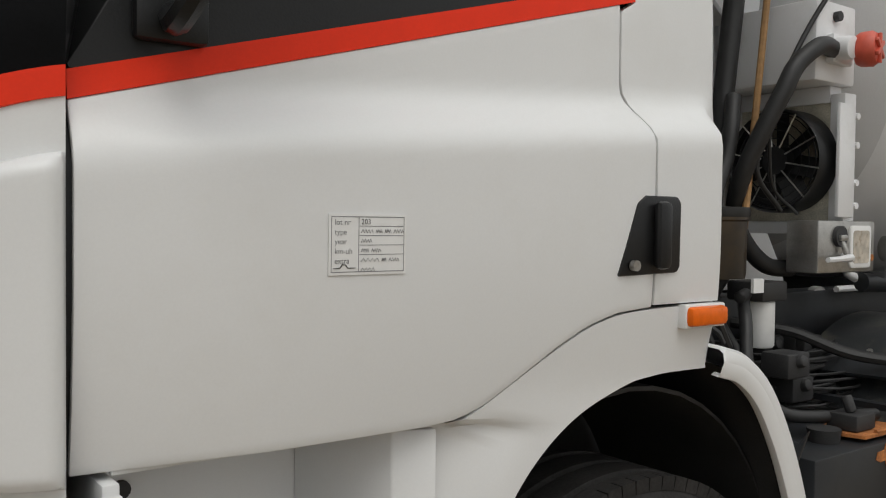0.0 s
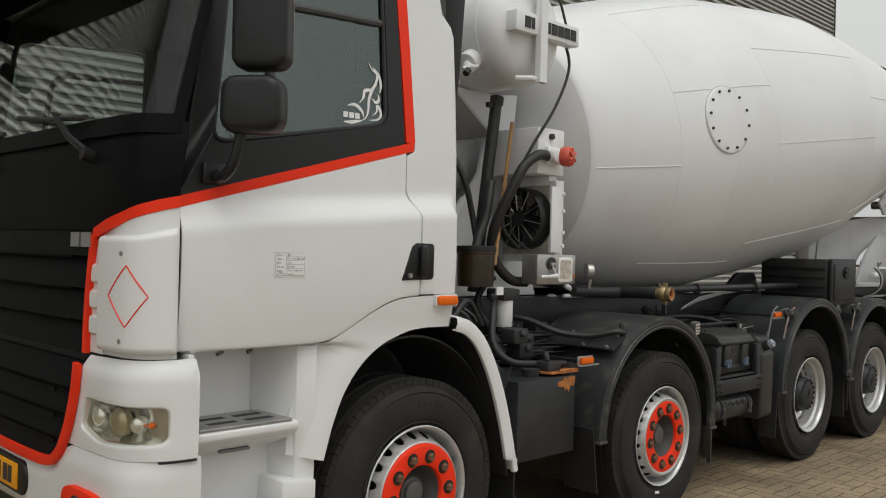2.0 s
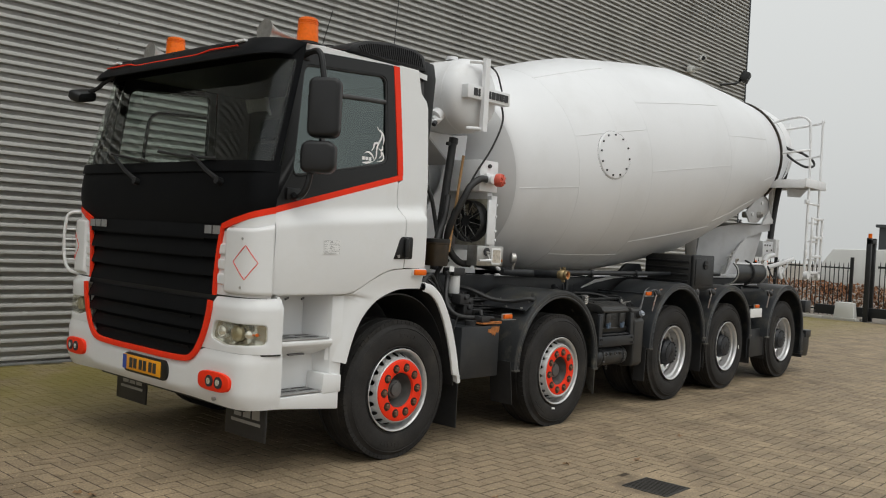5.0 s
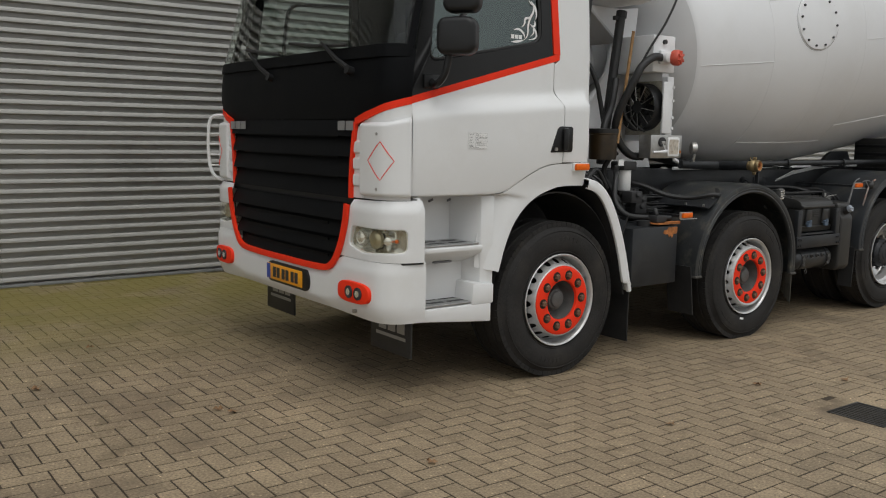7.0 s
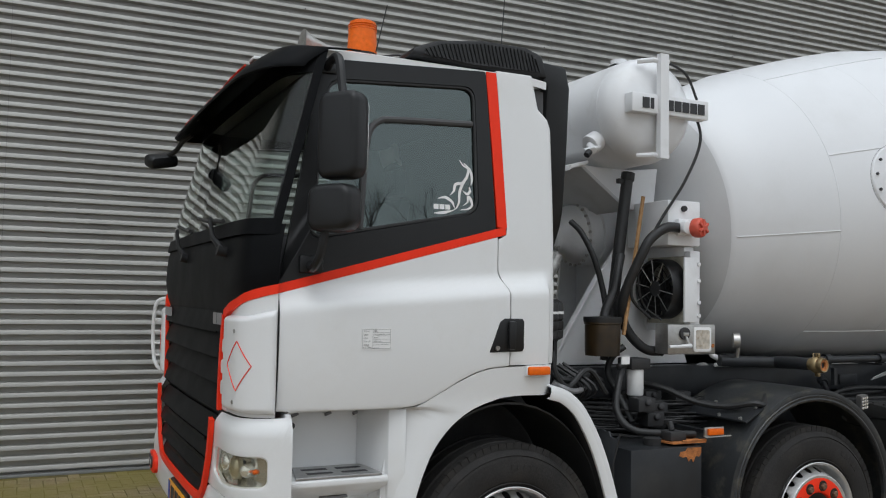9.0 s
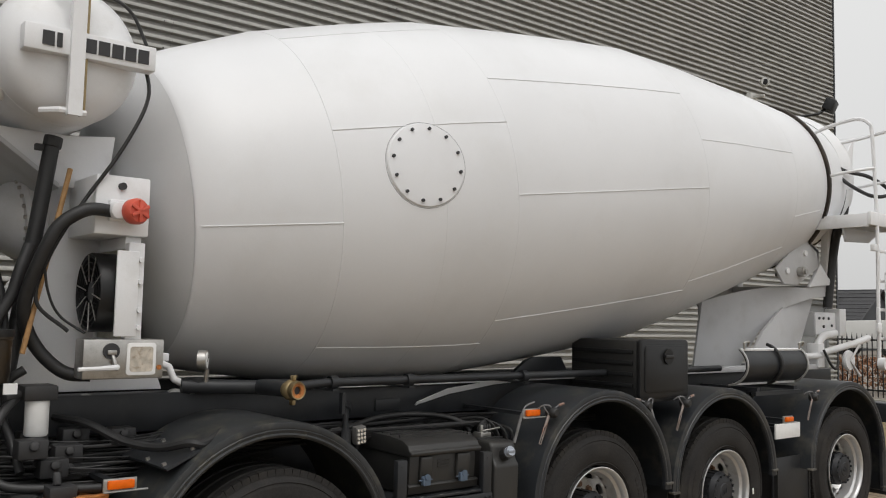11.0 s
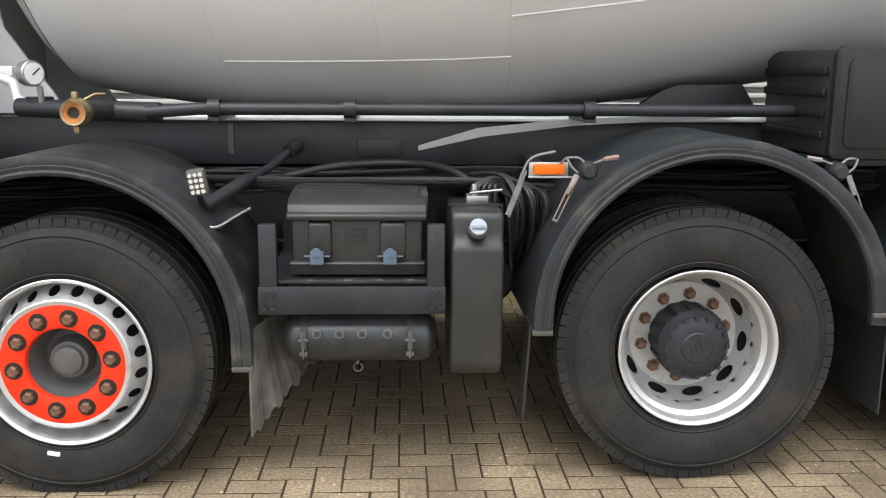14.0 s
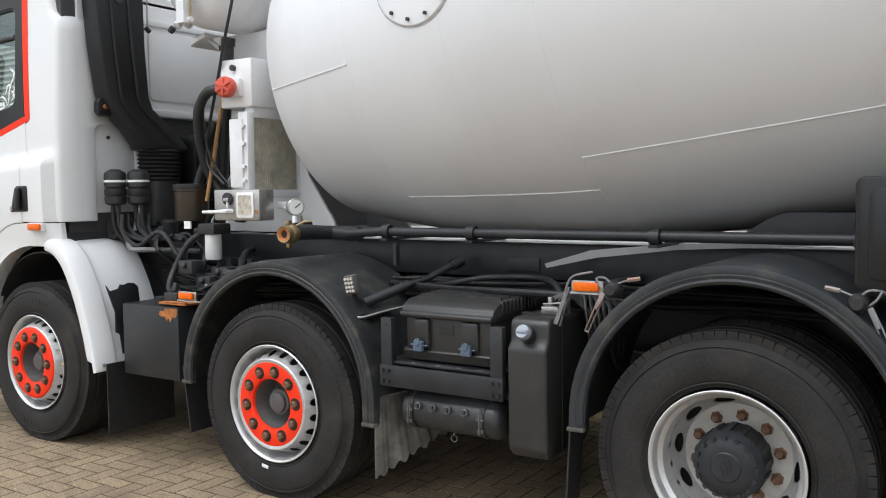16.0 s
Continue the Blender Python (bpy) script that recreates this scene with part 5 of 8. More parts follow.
    # fog lamps in red oval surrounds
    fy0, fy1 = 1.36, 1.67
    f0, f1 = sorted((U(u_y(fy0)), U(u_y(fy1))))
    rim = Shape()
    cen = [front_point(lerp(f0, f1, 0.5 + 0.5 * math.copysign(abs(math.cos(t)) ** 0.55, math.cos(t))), 0.645 + 0.062 * math.copysign(abs(math.sin(t)) ** 0.7, math.sin(t)), 0.075) for t in (2 * math.pi * k / 36 for k in range(36))]
    rim.add(cen + [p + Vector((0.05, 0, 0)) for p in cen], [tuple(range(36))] + [(k, (k + 1) % 36, 36 + (k + 1) % 36, 36 + k) for k in range(36)])
    fog = part("fog_lamp", rim, RED, truck, "orange-red oval fog lamp surround", 0.006, 40)
    for t in (0.42, 0.72):
        u = lerp(U(u_y(fy0)), U(u_y(fy1)), 1 - t)
        p, q = front_point(u, 0.645, 0.06), front_point(u, 0.645, 0.082)
        part("bulb_housing", Shape().tube([p, q], 0.037, 18), INK, fog)
        part("reflector", Shape().tube([q, q + (q - p) * 0.12], 0.02, 18), CHROME, fog)

black_top = lambda u: 2.03 + 0.02 * edge(u, 0.3)
part("front_panel", front_sheet(U0, 1 - U0, lambda u: 1.760 - 0.117 * min(1.0, max(0.0, (min(u, 1 - u) - U0) / (u_y(1.56) - U0))) ** 1.15, black_top, lambda s, v: 0.012 * edge(v, 0.25), lambda z: 0.03 * max(0, (z - 1.8) / 0.25) ** 2, 90, 10), BLACKTRIM, truck, "matt black panel under the windscreen")
# grilles of overlapping louvres
louvre_end = lambda z: u_y(1.62 - 0.05 * ((z - 1.185) / 0.44) ** 2)
part("grille_backing", front_sheet(u_y(1.52), 1 - u_y(1.52), 1.18, 1.67, -0.03, 0, 30, 2).grid([[front_point(lerp(u_y(1.64), 1 - u_y(1.64), j / 20), z, -0.03) for j in range(21)] for z in (0.73, 1.17)], (0.02, 0, 0)), INK, truck)
for k in range(4):
    z0 = 1.185 + 0.12 * k
    part("grille_louvre", front_sheet(lambda v, z0=z0: louvre_end(z0 + 0.118 * v), lambda v, z0=z0: 1 - louvre_end(z0 + 0.118 * v), z0, z0 + 0.118, lambda s, v: 0.026 - 0.04 * v ** 1.4, 0, 40, 5, 0.012), BLACKTRIM, truck)
for k in range(4):
    z0 = 0.75 + 0.1 * k
    part("grille_louvre", front_sheet(lambda v, z0=z0: u_y(ya(z0 + 0.05) + 0.022), lambda v, z0=z0: 1 - u_y(ya(z0 + 0.05) + 0.022), z0, z0 + 0.099, lambda s, v: 0.047 - 0.042 * v ** 1.4, 0, 40, 5, 0.012), BLACKTRIM, truck)
for k in range(3):       # openings between the louvres
    z0 = 1.24 + 0.12 * k
    part("grille_slot", front_sheet(u_y(1.78), 1 - u_y(1.78), z0 + 0.055, z0 + 0.085, 0.006, 0, 30, 1, 0.006), BLACKTRIM, truck)
    part("grille_slot", front_sheet(u_y(1.86), 1 - u_y(1.86), 0.80 + 0.1 * k, 0.826 + 0.1 * k, 0.028, 0, 30, 1, 0.006), BLACKTRIM, truck)
rib = spline([(y, 0, z) for y, z in ((1.605, 1.15), (1.622, 1.05), (1.66, 0.94), (1.708, 0.85), (1.765, 0.785), (1.855, 0.748), (2.1, 0.738), (2.4, 0.738))], 8)
half = [(u_y(p.x) * SPAN, p.z) for p in rib]
rib = half + [(SPAN - a, b) for a, b in half[::-1]]
rows = []
for w in (-0.019, 0.0, 0.019):
    row = []
    for k, (a, b) in enumerate(rib):
        (c, d), (e, f) = rib[max(k - 1, 0)], rib[min(k + 1, len(rib) - 1)]
        n = math.hypot(e - c, f - d)
        row.append(front_point((a - (f - d) / n * w) / SPAN, b + (e - c) / n * w, 0.061 if w else 0.064))
    rows.append(row)
part("stripe", Shape().grid(rows, (0.02, 0, 0)), RED, truck, "orange-red stripe round the lower grille")
part("gap_shadow", front_sheet(0.05, 0.95, 1.14, 1.21, -0.02, 0, 60, 1), INK, truck)
# emblems as plain silver shapes
for y0, n in ((1.575, 2), (3.06, 3)):
    for k in range(n):
        p0, p1 = u_y(y0 + 0.092 * k) if y0 < YC else 1 - u_y(2 * YC - y0 - 0.092 * k), u_y(y0 + 0.092 * k + 0.076) if y0 < YC else 1 - u_y(2 * YC - y0 - 0.092 * k - 0.076)
        part("emblem", front_sheet(p0, p1, 1.578, 1.632, 0.03, 0, 4, 1, 0.006), SILVERINK, truck, "plain silver emblem bar")
# bumper
dip = table([(1.0, 0.838), (1.66, 0.838), (1.72, 0.815), (1.79, 0.755), (1.86, 0.722), (2.45, 0.715)])
bump_top = lambda u: dip(float(np.interp(min(u, 1 - u), LEN[:len(HALF)], [p[1] for p in PLAN[:len(HALF)]])))
bump = part("bumper", front_sheet(0.012, 0.988, lambda u: 0.485 + 0.012 * smooth((min(u, 1 - u) - 0.1) / 0.2), bump_top, lambda s, v: (0.052 - 0.04 * max(0.0, (0.3 - v) / 0.3) ** 1.6 - 0.012 * smooth((v - 0.8) / 0.2)) * (0.4 + 0.6 * smooth(min(s, 1 - s) / 0.1)), 0, 110, 18, 0.03), WHITE, truck, "white front bumper")
for a, b in ((0.02, u_y(1.66)), (1 - u_y(1.66), 0.98)):
    part("bumper_seam", front_sheet(a, b, 0.828, 0.846, 0.03, 0, 30, 1), INK, truck)
part("tow_cover", disc(-1.408, 1.52, 0.53, 0.012, 0.02, "x", 12), STEEL, bump)
plate = part("number_plate", Shape().box(-1.43, -1.422, YC - 0.325, YC + 0.175, 0.578, 0.683), YELLOW, truck, "yellow number plate with dark bars", 0.002)
part("plate_holder", Shape().prism(rounded(YC - 0.41, YC + 0.19, 0.56, 0.698, 0.06), -1.4225, -1.39, "x"), PLASTIC, truck, "", 0.004)
part("country_band", Shape().box(-1.433, -1.43, YC + 0.125, YC + 0.173, 0.581, 0.68), BLUE, plate)
for k, y in enumerate((0.10, 0.045, -0.03, -0.085, -0.16, -0.215)):
    part("plate_bar", Shape().box(-1.433, -1.43, YC + y - 0.06, YC + y - 0.02, 0.596, 0.665), INK, plate)
# mud flaps under the bumper, with plain pale bars
for y in (1.30, 2.78):
    fl = part("front_flap", Shape().box(-1.15, -1.135, y, y + 0.44, 0.25, 0.52), HOSE, truck, "black rubber flap", 0.004)
    for k in range(3):
        part("flap_mark", Shape().box(-1.153, -1.15, y + 0.06 + 0.1 * k, y + 0.14 + 0.1 * k, 0.385, 0.45), SILVERINK, fl)
    part("flap_mark", Shape().box(-1.153, -1.15, y + 0.05, y + 0.37, 0.345, 0.365), SILVERINK, fl)

# windscreen, pillars, roof, visor
sb = lambda z: 0.20 * max(0.0, (z - 2.0) / 0.78)
wsu = 0.052
part("windscreen", front_sheet(wsu, 1 - wsu, 2.02, 2.80, 0.0, sb, 60, 8, 0.004), SCREEN, truck, "large curved windscreen")
for f in (False, True):
    a, b = (0.046, wsu + 0.008) if not f else (1 - wsu - 0.008, 0.954)
    part("pillar", front_sheet(a, b, 1.99, 2.83, 0.006, sb, 8, 8, 0.04), BLACKTRIM, truck, "matt black windscreen pillar")
part("windscreen_frame", front_sheet(wsu, 1 - wsu, 1.985, 2.055, 0.008, sb, 60, 2, 0.03), BLACKTRIM, truck)
part("header", front_sheet(0.046, 0.954, 2.73, 2.845, 0.004, sb, 60, 3, 0.05), BLACKTRIM, truck)
rows = []
for i in range(15):
    x = lerp(-1.10, 0.20, i / 14)
    fall = 0.06 * smooth((-0.85 - x) / 0.3) + 0.05 * smooth((x - 0.1) / 0.14)
    rows.append([(x, YC + 1.126 * k / 12, 2.872 + 0.07 * (1 - abs(k / 12) ** 4) - fall * (0.3 + 0.7 * (1 - abs(k / 12) ** 4)) - (0.012 if abs(k) == 12 else 0)) for k in range(-12, 13)])
part("roof", Shape().grid(rows, (0, 0, -0.04)), WHITE, truck, "white cab roof")
rows = []
for i in range(9):
    v = i / 8
    row = []
    for j in range(61):
        u = lerp(0.052, 0.948, j / 60)
        e = smooth(min(u, 1 - u) / 0.2)
        x, y = plan(u, 0.0)
        z = lerp(2.765 - 0.045 * e, 2.845 + 0.03 * e, v ** 0.9)
        back = lerp(0.14 - 0.15 * e, 0.24 - 0.08 * e, v ** 1.2)
        row.append((x + back, y + (0.045 if y < YC else -0.045) * (1 - e), z))
    rows.append(row)
visor = part("sun_visor", Shape().grid(rows + [[(a + 0.16, b, c + 0.012) for a, b, c in rows[-1]]], (0.006, 0, -0.006)), BLACKTRIM, truck, "dark curved sun visor with a red line")
path = []
for j in range(10, 52):
    r = rows[4][j]
    k = 0.022 * smooth((abs(j - 30) - 9) / 4)
    path.append((r[0] - 0.008 + 0.4 * (k - 0.03), r[1], r[2] - 0.02 + k))
part("visor_line", Shape().tube(path, 0.006, 5), RED, visor, "thin red line")
for j in (16, 30, 44):
    p = Vector(rows[6][j])
    part("visor_rivet", Shape().tube([p, p + Vector((-0.01, 0, 0.006))], 0.01, 8), HOSE, visor)
for j in (11, 50):
    p = Vector(rows[6][j])
    part("marker_lens", Shape().box(p.x - 0.02, p.x + 0.02, p.y - 0.05, p.y + 0.05, p.z, p.z + 0.018), LABEL, visor, "clear roof marker", 0.006)

# rear wall with pressed panels
part("rear_wall", Shape().box(0.19, 0.218, 1.45, 2 * YC - 1.45, 2.09, 2.84).box(0.19, 0.218, 1.45, 1.87, 1.45, 2.09).box(0.19, 0.218, 2 * YC - 1.87, 2 * YC - 1.45, 1.45, 2.09), WHITE, truck, "white rear cab wall", 0.004)
part("roof_corner", Shape().box(0.095, 0.12, 1.36, 1.5, 2.60, 2.86), WHITE, truck)
part("wall_fold", Shape().box(0.218, 0.245, 1.90, 2 * YC - 1.90, 2.09, 2.145), WHITE, truck, "", 0.012)
part("wall_fold", Shape().box(0.218, 0.236, 1.90, 2 * YC - 1.90, 2.70, 2.745), WHITE, truck, "", 0.01)
part("wall_fold", Shape().tube([(0.222, 1.86, 1.47), (0.222, 1.86, 1.9), (0.222, 1.85, 2.0)], 0.017, 8), WHITE, truck)
for x, y0, y1, z0, z1 in ((0.248, 1.535, 1.622, 2.215, 2.60), (0.218, 1.98, 2 * YC - 1.98, 2.20, 2.67)):
    part("pressed_panel", Shape().prism(rounded(y0, y1, z0, z1, 0.04), x, x + 0.012, "x"), WHITE, truck, "", 0.006)
part("wall_bolt", disc(0.226, 1.637, 1.935, 0.012, 0.008, "x", 10), INK, truck)
part("wall_rod", Shape().tube([(0.30, 1.92, 2.66), (0.30, 1.92, 2.88)], 0.006, 6), STEEL, truck)
part("rod_foot", Shape().tube([(0.30, 1.905, 2.665), (0.30, 1.935, 2.645)], 0.016, 8), INK, truck)
part("cab_floor", Shape().box(-1.25, 0.22, 1.32, 2 * YC - 1.32, 1.27, 1.33), DARK, truck)
part("dashboard", Shape().prism([(-1.3, 1.72), (-1.3, 1.98), (-1.08, 2.0), (-0.92, 1.93), (-0.88, 1.72)], 1.34, 2 * YC - 1.34, "y"), DASH, truck, "dark dashboard", 0.02)
for y in (1.72, 3.0):
    st = part("seat", Shape().box(-0.62, -0.12, y - 0.24, y + 0.24, 1.62, 1.76), CLOTH, truck, "dark cloth seat", 0.04)
    part("backrest", Shape().prism([(-0.17, 1.74), (-0.03, 1.74), (0.09, 2.36), (0.0, 2.38)], y - 0.23, y + 0.23, "y"), CLOTH, st, "", 0.04)
    part("headrest", Shape().box(0.0, 0.09, y - 0.13, y + 0.13, 2.4, 2.58), CLOTH, st, "", 0.03)
    part("pedestal", Shape().box(-0.55, -0.15, y - 0.18, y + 0.18, 1.33, 1.62), DASH, st)
ring = [Vector((0.0, 0.225 * math.cos(t), 0.225 * math.sin(t))) for t in (2 * math.pi * k / 32 for k in range(32))]
sm = pose(-0.82, 1.75, 2.02, 0, 35, 0)
sw = part("steering_wheel", Shape().tube([sm @ p for p in ring], 0.015, 8, True).tube([sm @ ring[4], sm @ Vector((0, 0, 0)), sm @ ring[12]], 0.016, 6).tube([sm @ Vector((0, 0, 0)), sm @ ring[24]], 0.016, 6).tube([sm @ Vector((0, 0, 0)), (-1.0, 1.75, 1.85)], 0.04, 8), PLASTIC, truck)
part("headlining", Shape().box(-1.0, 0.2, 1.36, 2 * YC - 1.36, 2.80, 2.815), DASH, truck)
for y in (1.352, 2 * YC - 1.36):
    part("pillar_liner", Shape().box(-0.16, 0.2, y, y + 0.008, 1.33, 2.80), DASH, truck)
    part("sill_liner", Shape().prism([(-1.17, 1.34), (-0.16, 1.34), (-0.16, 2.12), (-1.03, 1.945), (-1.17, 1.80)], y, y + 0.008, "y"), DASH, truck)
part("inner_wall", Shape().box(0.185, 0.2, 1.36, 2 * YC - 1.36, 1.33, 2.82), DASH, truck)


# mirrors
def mirror_set(flip):
    g = mirror if flip else (lambda s: s)
    m = pose(-0.985, 1.075, 2.415, 0, 0, -54)
    low = Shape().tube(spline([(-1.055, 1.262, 1.86), (-1.07, 1.19, 1.84), (-1.055, 1.13, 1.90), (-1.035, 1.11, 2.05)], 6), 0.02, 8)
    arm = Shape().tube(spline([(-0.99, 1.31, 2.765), (-0.99, 1.24, 2.785), (-0.985, 1.15, 2.77), (-0.98, 1.10, 2.6)], 6), 0.02, 8)
    top = part("mirror_arm", g(arm), PLASTIC, truck)
    part("lower_arm", g(low), PLASTIC, top)
    part("arm_mount", g(Shape().box(-1.11, -1.0, 1.25, 1.275, 1.82, 1.9)), PLASTIC, top, "", 0.01)
    part("arm_mount", g(Shape().box(-1.03, -0.94, 1.30, 1.33, 2.74, 2.79)), PLASTIC, top, "", 0.01)
    part("main_mirror", g(Shape().prism(rounded(-0.104, 0.104, -0.19, 0.19, 0.05), -0.055, 0.055, "y", m)), PLASTIC, top, "large black mirror housing", 0.028, 40, 3)
    part("mirror_glass", g(Shape().prism(rounded(-0.095, 0.095, -0.17, 0.17, 0.04), 0.0555, 0.058, "y", m)), CHROME, top)
    m2 = pose(-1.015, 1.075, 2.095, 0, 0, -54)
    part("wide_mirror", g(Shape().prism(rounded(-0.112, 0.112, -0.1, 0.105, 0.055), -0.06, 0.06, "y", m2)), PLASTIC, top, "smaller black wide-angle mirror housing", 0.03, 40, 3)


mirror_set(False)
mirror_set(True)
km = part("kerb_mirror_arm", Shape().tube(spline([(-1.26, 3.28, 2.745), (-1.31, 3.34, 2.70), (-1.34, 3.40, 2.65), (-1.38, 3.46, 2.62)], 5), 0.016, 8), PLASTIC, truck)
part("kerb_mirror", Shape().prism(rounded(-0.10, 0.10, -0.04, 0.045, 0.03), -0.06, 0.06, "y", pose(-1.42, 3.48, 2.585, 20, -12, 20)), PLASTIC, km, "black kerb mirror", 0.03)
# wipers
for y in (1.62, 2.66):
    wp = part("wiper", Shape().tube([(-1.372, y, 1.92), (-1.40, y + 0.12, 1.99), (-1.375, y + 0.34, 2.10)], [0.017, 0.014, 0.009], 8), PLASTIC, truck)
    part("wiper_pivot", Shape().tube([(-1.34, y, 1.91), (-1.40, y, 1.925)], 0.026, 10), PLASTIC, wp)
    part("wiper_blade", Shape().tube([front_point(u_y(min(y + 0.05, 2.44)) if y < 2 else 0.53, 2.065, 0.022, 0.01), front_point(u_y(min(y + 0.45, 2.44)) if y < 2 else 0.62, 2.09, 0.022, 0.02), front_point(u_y(min(y + 0.8, 2.44)) if y < 2 else 0.73, 2.13, 0.022, 0.03)], 0.011, 6), HOSE, wp)
# white grab rail on the far corner
rail = part("grab_rail", Shape().tube(spline([(-1.26, 3.62, 1.68), (-1.37, 3.68, 1.67), (-1.40, 3.70, 1.58), (-1.40, 3.70, 1.35), (-1.37, 3.67, 1.22), (-1.26, 3.62, 1.17)], 5), 0.013, 8), WHITE, truck, "white grab rail")
for z in (1.30, 1.38, 1.46, 1.54):
    part("rail_rung", Shape().tube([(-1.40, 3.70, z), (-1.28, 3.60, z)], 0.007, 6), WHITE, rail)


def beacon(x, y, z, h):
    b = part("beacon", Shape().lathe([(0.0, 0.0), (0.0, 0.074), (0.02, 0.076), (h * 0.75, 0.071), (h * 0.95, 0.066), (h, 0.05), (h, 0)], pose(x, y, z, 0, -90, 0), 28), AMBER, truck, "amber rotating beacon")
    part("beacon_base", Shape().lathe([(-0.03, 0.0), (-0.03, 0.07), (0.0, 0.075), (0.005, 0)], pose(x, y, z, 0, -90, 0), 24), HOSE, b)
    for k in range(3):
        part("beacon_rib", Shape().lathe([(h * (0.70 + 0.07 * k), 0.071), (h * (0.715 + 0.07 * k), 0.0745), (h * (0.73 + 0.07 * k), 0.071)], pose(x, y, z, 0, -90, 0), 28), AMBER, b)


beacon(-0.70, 1.645, 2.95, 0.17)
beacon(-0.86, 3.1, 2.95, 0.16)
for y in (1.76, 3.28):
    horn = part("air_horn", Shape().tube([(-0.45, y, 2.97), (-0.75, y, 2.97), (-0.86, y, 2.975), (-0.93, y, 2.98), (-0.985, y, 2.985)], [0.022, 0.024, 0.034, 0.055, 0.085], 20), STEEL, truck, "grey trumpet horn")
    part("horn_foot", Shape().box(-0.75, -0.70, y - 0.02, y + 0.02, 2.91, 2.96), STEEL, horn)
part("antenna", Shape().tube([(-0.68, 1.5, 2.93), (-0.64, 1.46, 3.16)], 0.003, 5), HOSE, truck)
part("antenna", Shape().tube([(0.05, 1.55, 3.0), (0.08, 1.55, 3.45)], 0.003, 5), HOSE, truck)
part("roof_cable", Shape().tube(spline([(-0.6, 1.66, 2.955), (-0.5, 1.6, 2.96), (-0.46, 1.66, 2.93), (-0.35, 1.62, 2.96), (-0.28, 1.7, 2.94)], 5), 0.006, 5), HOSE, truck)

# air intake on the roof and its duct behind the cab
prof2 = [(-0.56, 2.90), (-0.53, 2.945), (-0.40, 2.995), (-0.15, 3.03), (0.1, 3.03), (0.2, 3.0), (0.24, 2.88), (-0.2, 2.88)]
intake = part("air_intake", Shape().prism(prof2, 1.36, 1.95, "y"), PLASTIC, truck, "black louvred roof air intake", 0.02)
prof3 = [(-0.48, 2.915), (-0.46, 2.94), (-0.36, 2.98), (-0.13, 3.01), (0.09, 3.01), (0.16, 2.99), (0.185, 2.905), (-0.2, 2.895)]
part("intake_recess", Shape().prism(prof3, 1.354, 1.362, "y"), INK, intake)
for k in range(30):
    x = -0.45 + 0.0215 * k
    top = float(np.interp(x, [-0.46, -0.36, -0.13, 0.09, 0.16, 0.2], [2.935, 2.975, 3.005, 3.005, 2.985, 2.94]))
    part("intake_slat", Shape().prism([(x, 2.905), (x + 0.006, 2.905), (x - 0.02, top), (x - 0.026, top)], 1.346, 1.356, "y"), PLASTIC, intake)
ring_at = lambda x0, x1, y0, y1, z, dz=0.0: [(x0, y0, z), (x1, y0, z + dz), (x1, y1, z + dz), (x0, y1, z)]
secs = [ring_at(0.15, 0.40, 1.44, 1.84, 3.0, -0.02), ring_at(0.275, 0.42, 1.43, 1.80, 2.86), ring_at(0.275, 0.425, 1.46, 1.80, 2.5), ring_at(0.28, 0.43, 1.50, 1.815, 2.2), ring_at(0.285, 0.435, 1.53, 1.84, 2.12), ring_at(0.29, 0.47, 1.66, 1.98, 1.98), ring_at(0.28, 0.49, 1.755, 2.07, 1.885), ring_at(0.28, 0.49, 1.765, 2.075, 1.85)]
vs = [p for sct in secs for p in sct]
fs = [(i * 4 + k, i * 4 + (k + 1) % 4, (i + 1) * 4 + (k + 1) % 4, (i + 1) * 4 + k) for i in range(len(secs) - 1) for k in range(4)] + [(0, 1, 2, 3), tuple(range(len(vs) - 4, len(vs)))]
dk = part("air_duct", Shape().add(vs, fs), PLASTIC, truck, "black plastic air duct behind the cab", 0.02)
for y0, y1 in ((1.485, 1.60), (1.80, 1.90)):
    part("duct_lug", Shape().prism(rounded(y0, y1, 2.06, 2.175, 0.04), 0.30, 0.35, "x"), PLASTIC, dk, "", 0.008)
part("duct_bolt", disc(0.355, 1.53, 2.118, 0.016, 0.012, "x", 8), RUST, dk)
for y in (1.56, 1.69):
    part("duct_rib", Shape().tube([(0.423, y - 0.02, 2.85), (0.428, y, 2.5), (0.433, y + 0.03, 2.2), (0.438, y + 0.05, 2.13), (0.47, y + 0.19, 1.98), (0.49, y + 0.28, 1.89)], 0.012, 6), PLASTIC, dk)
part("duct_hole", disc(0.425, 1.60, 2.79, 0.03, 0.008, "x", 16), INK, dk)
bel = [(0.0, 0.165)]
for k in range(8):
    bel += [(0.012 + 0.026 * k, 0.175), (0.025 + 0.026 * k, 0.15)]
part("bellows", Shape().lathe([(0.0, 0.0)] + bel + [(0.24, 0.16), (0.5, 0.15), (0.52, 0)], pose(0.385, 1.915, 1.86, 0, 90, 0) @ Matrix.Diagonal((1, 0.92, 0.66, 1)), 28), HOSE, dk, "ribbed rubber bellows")
settle()
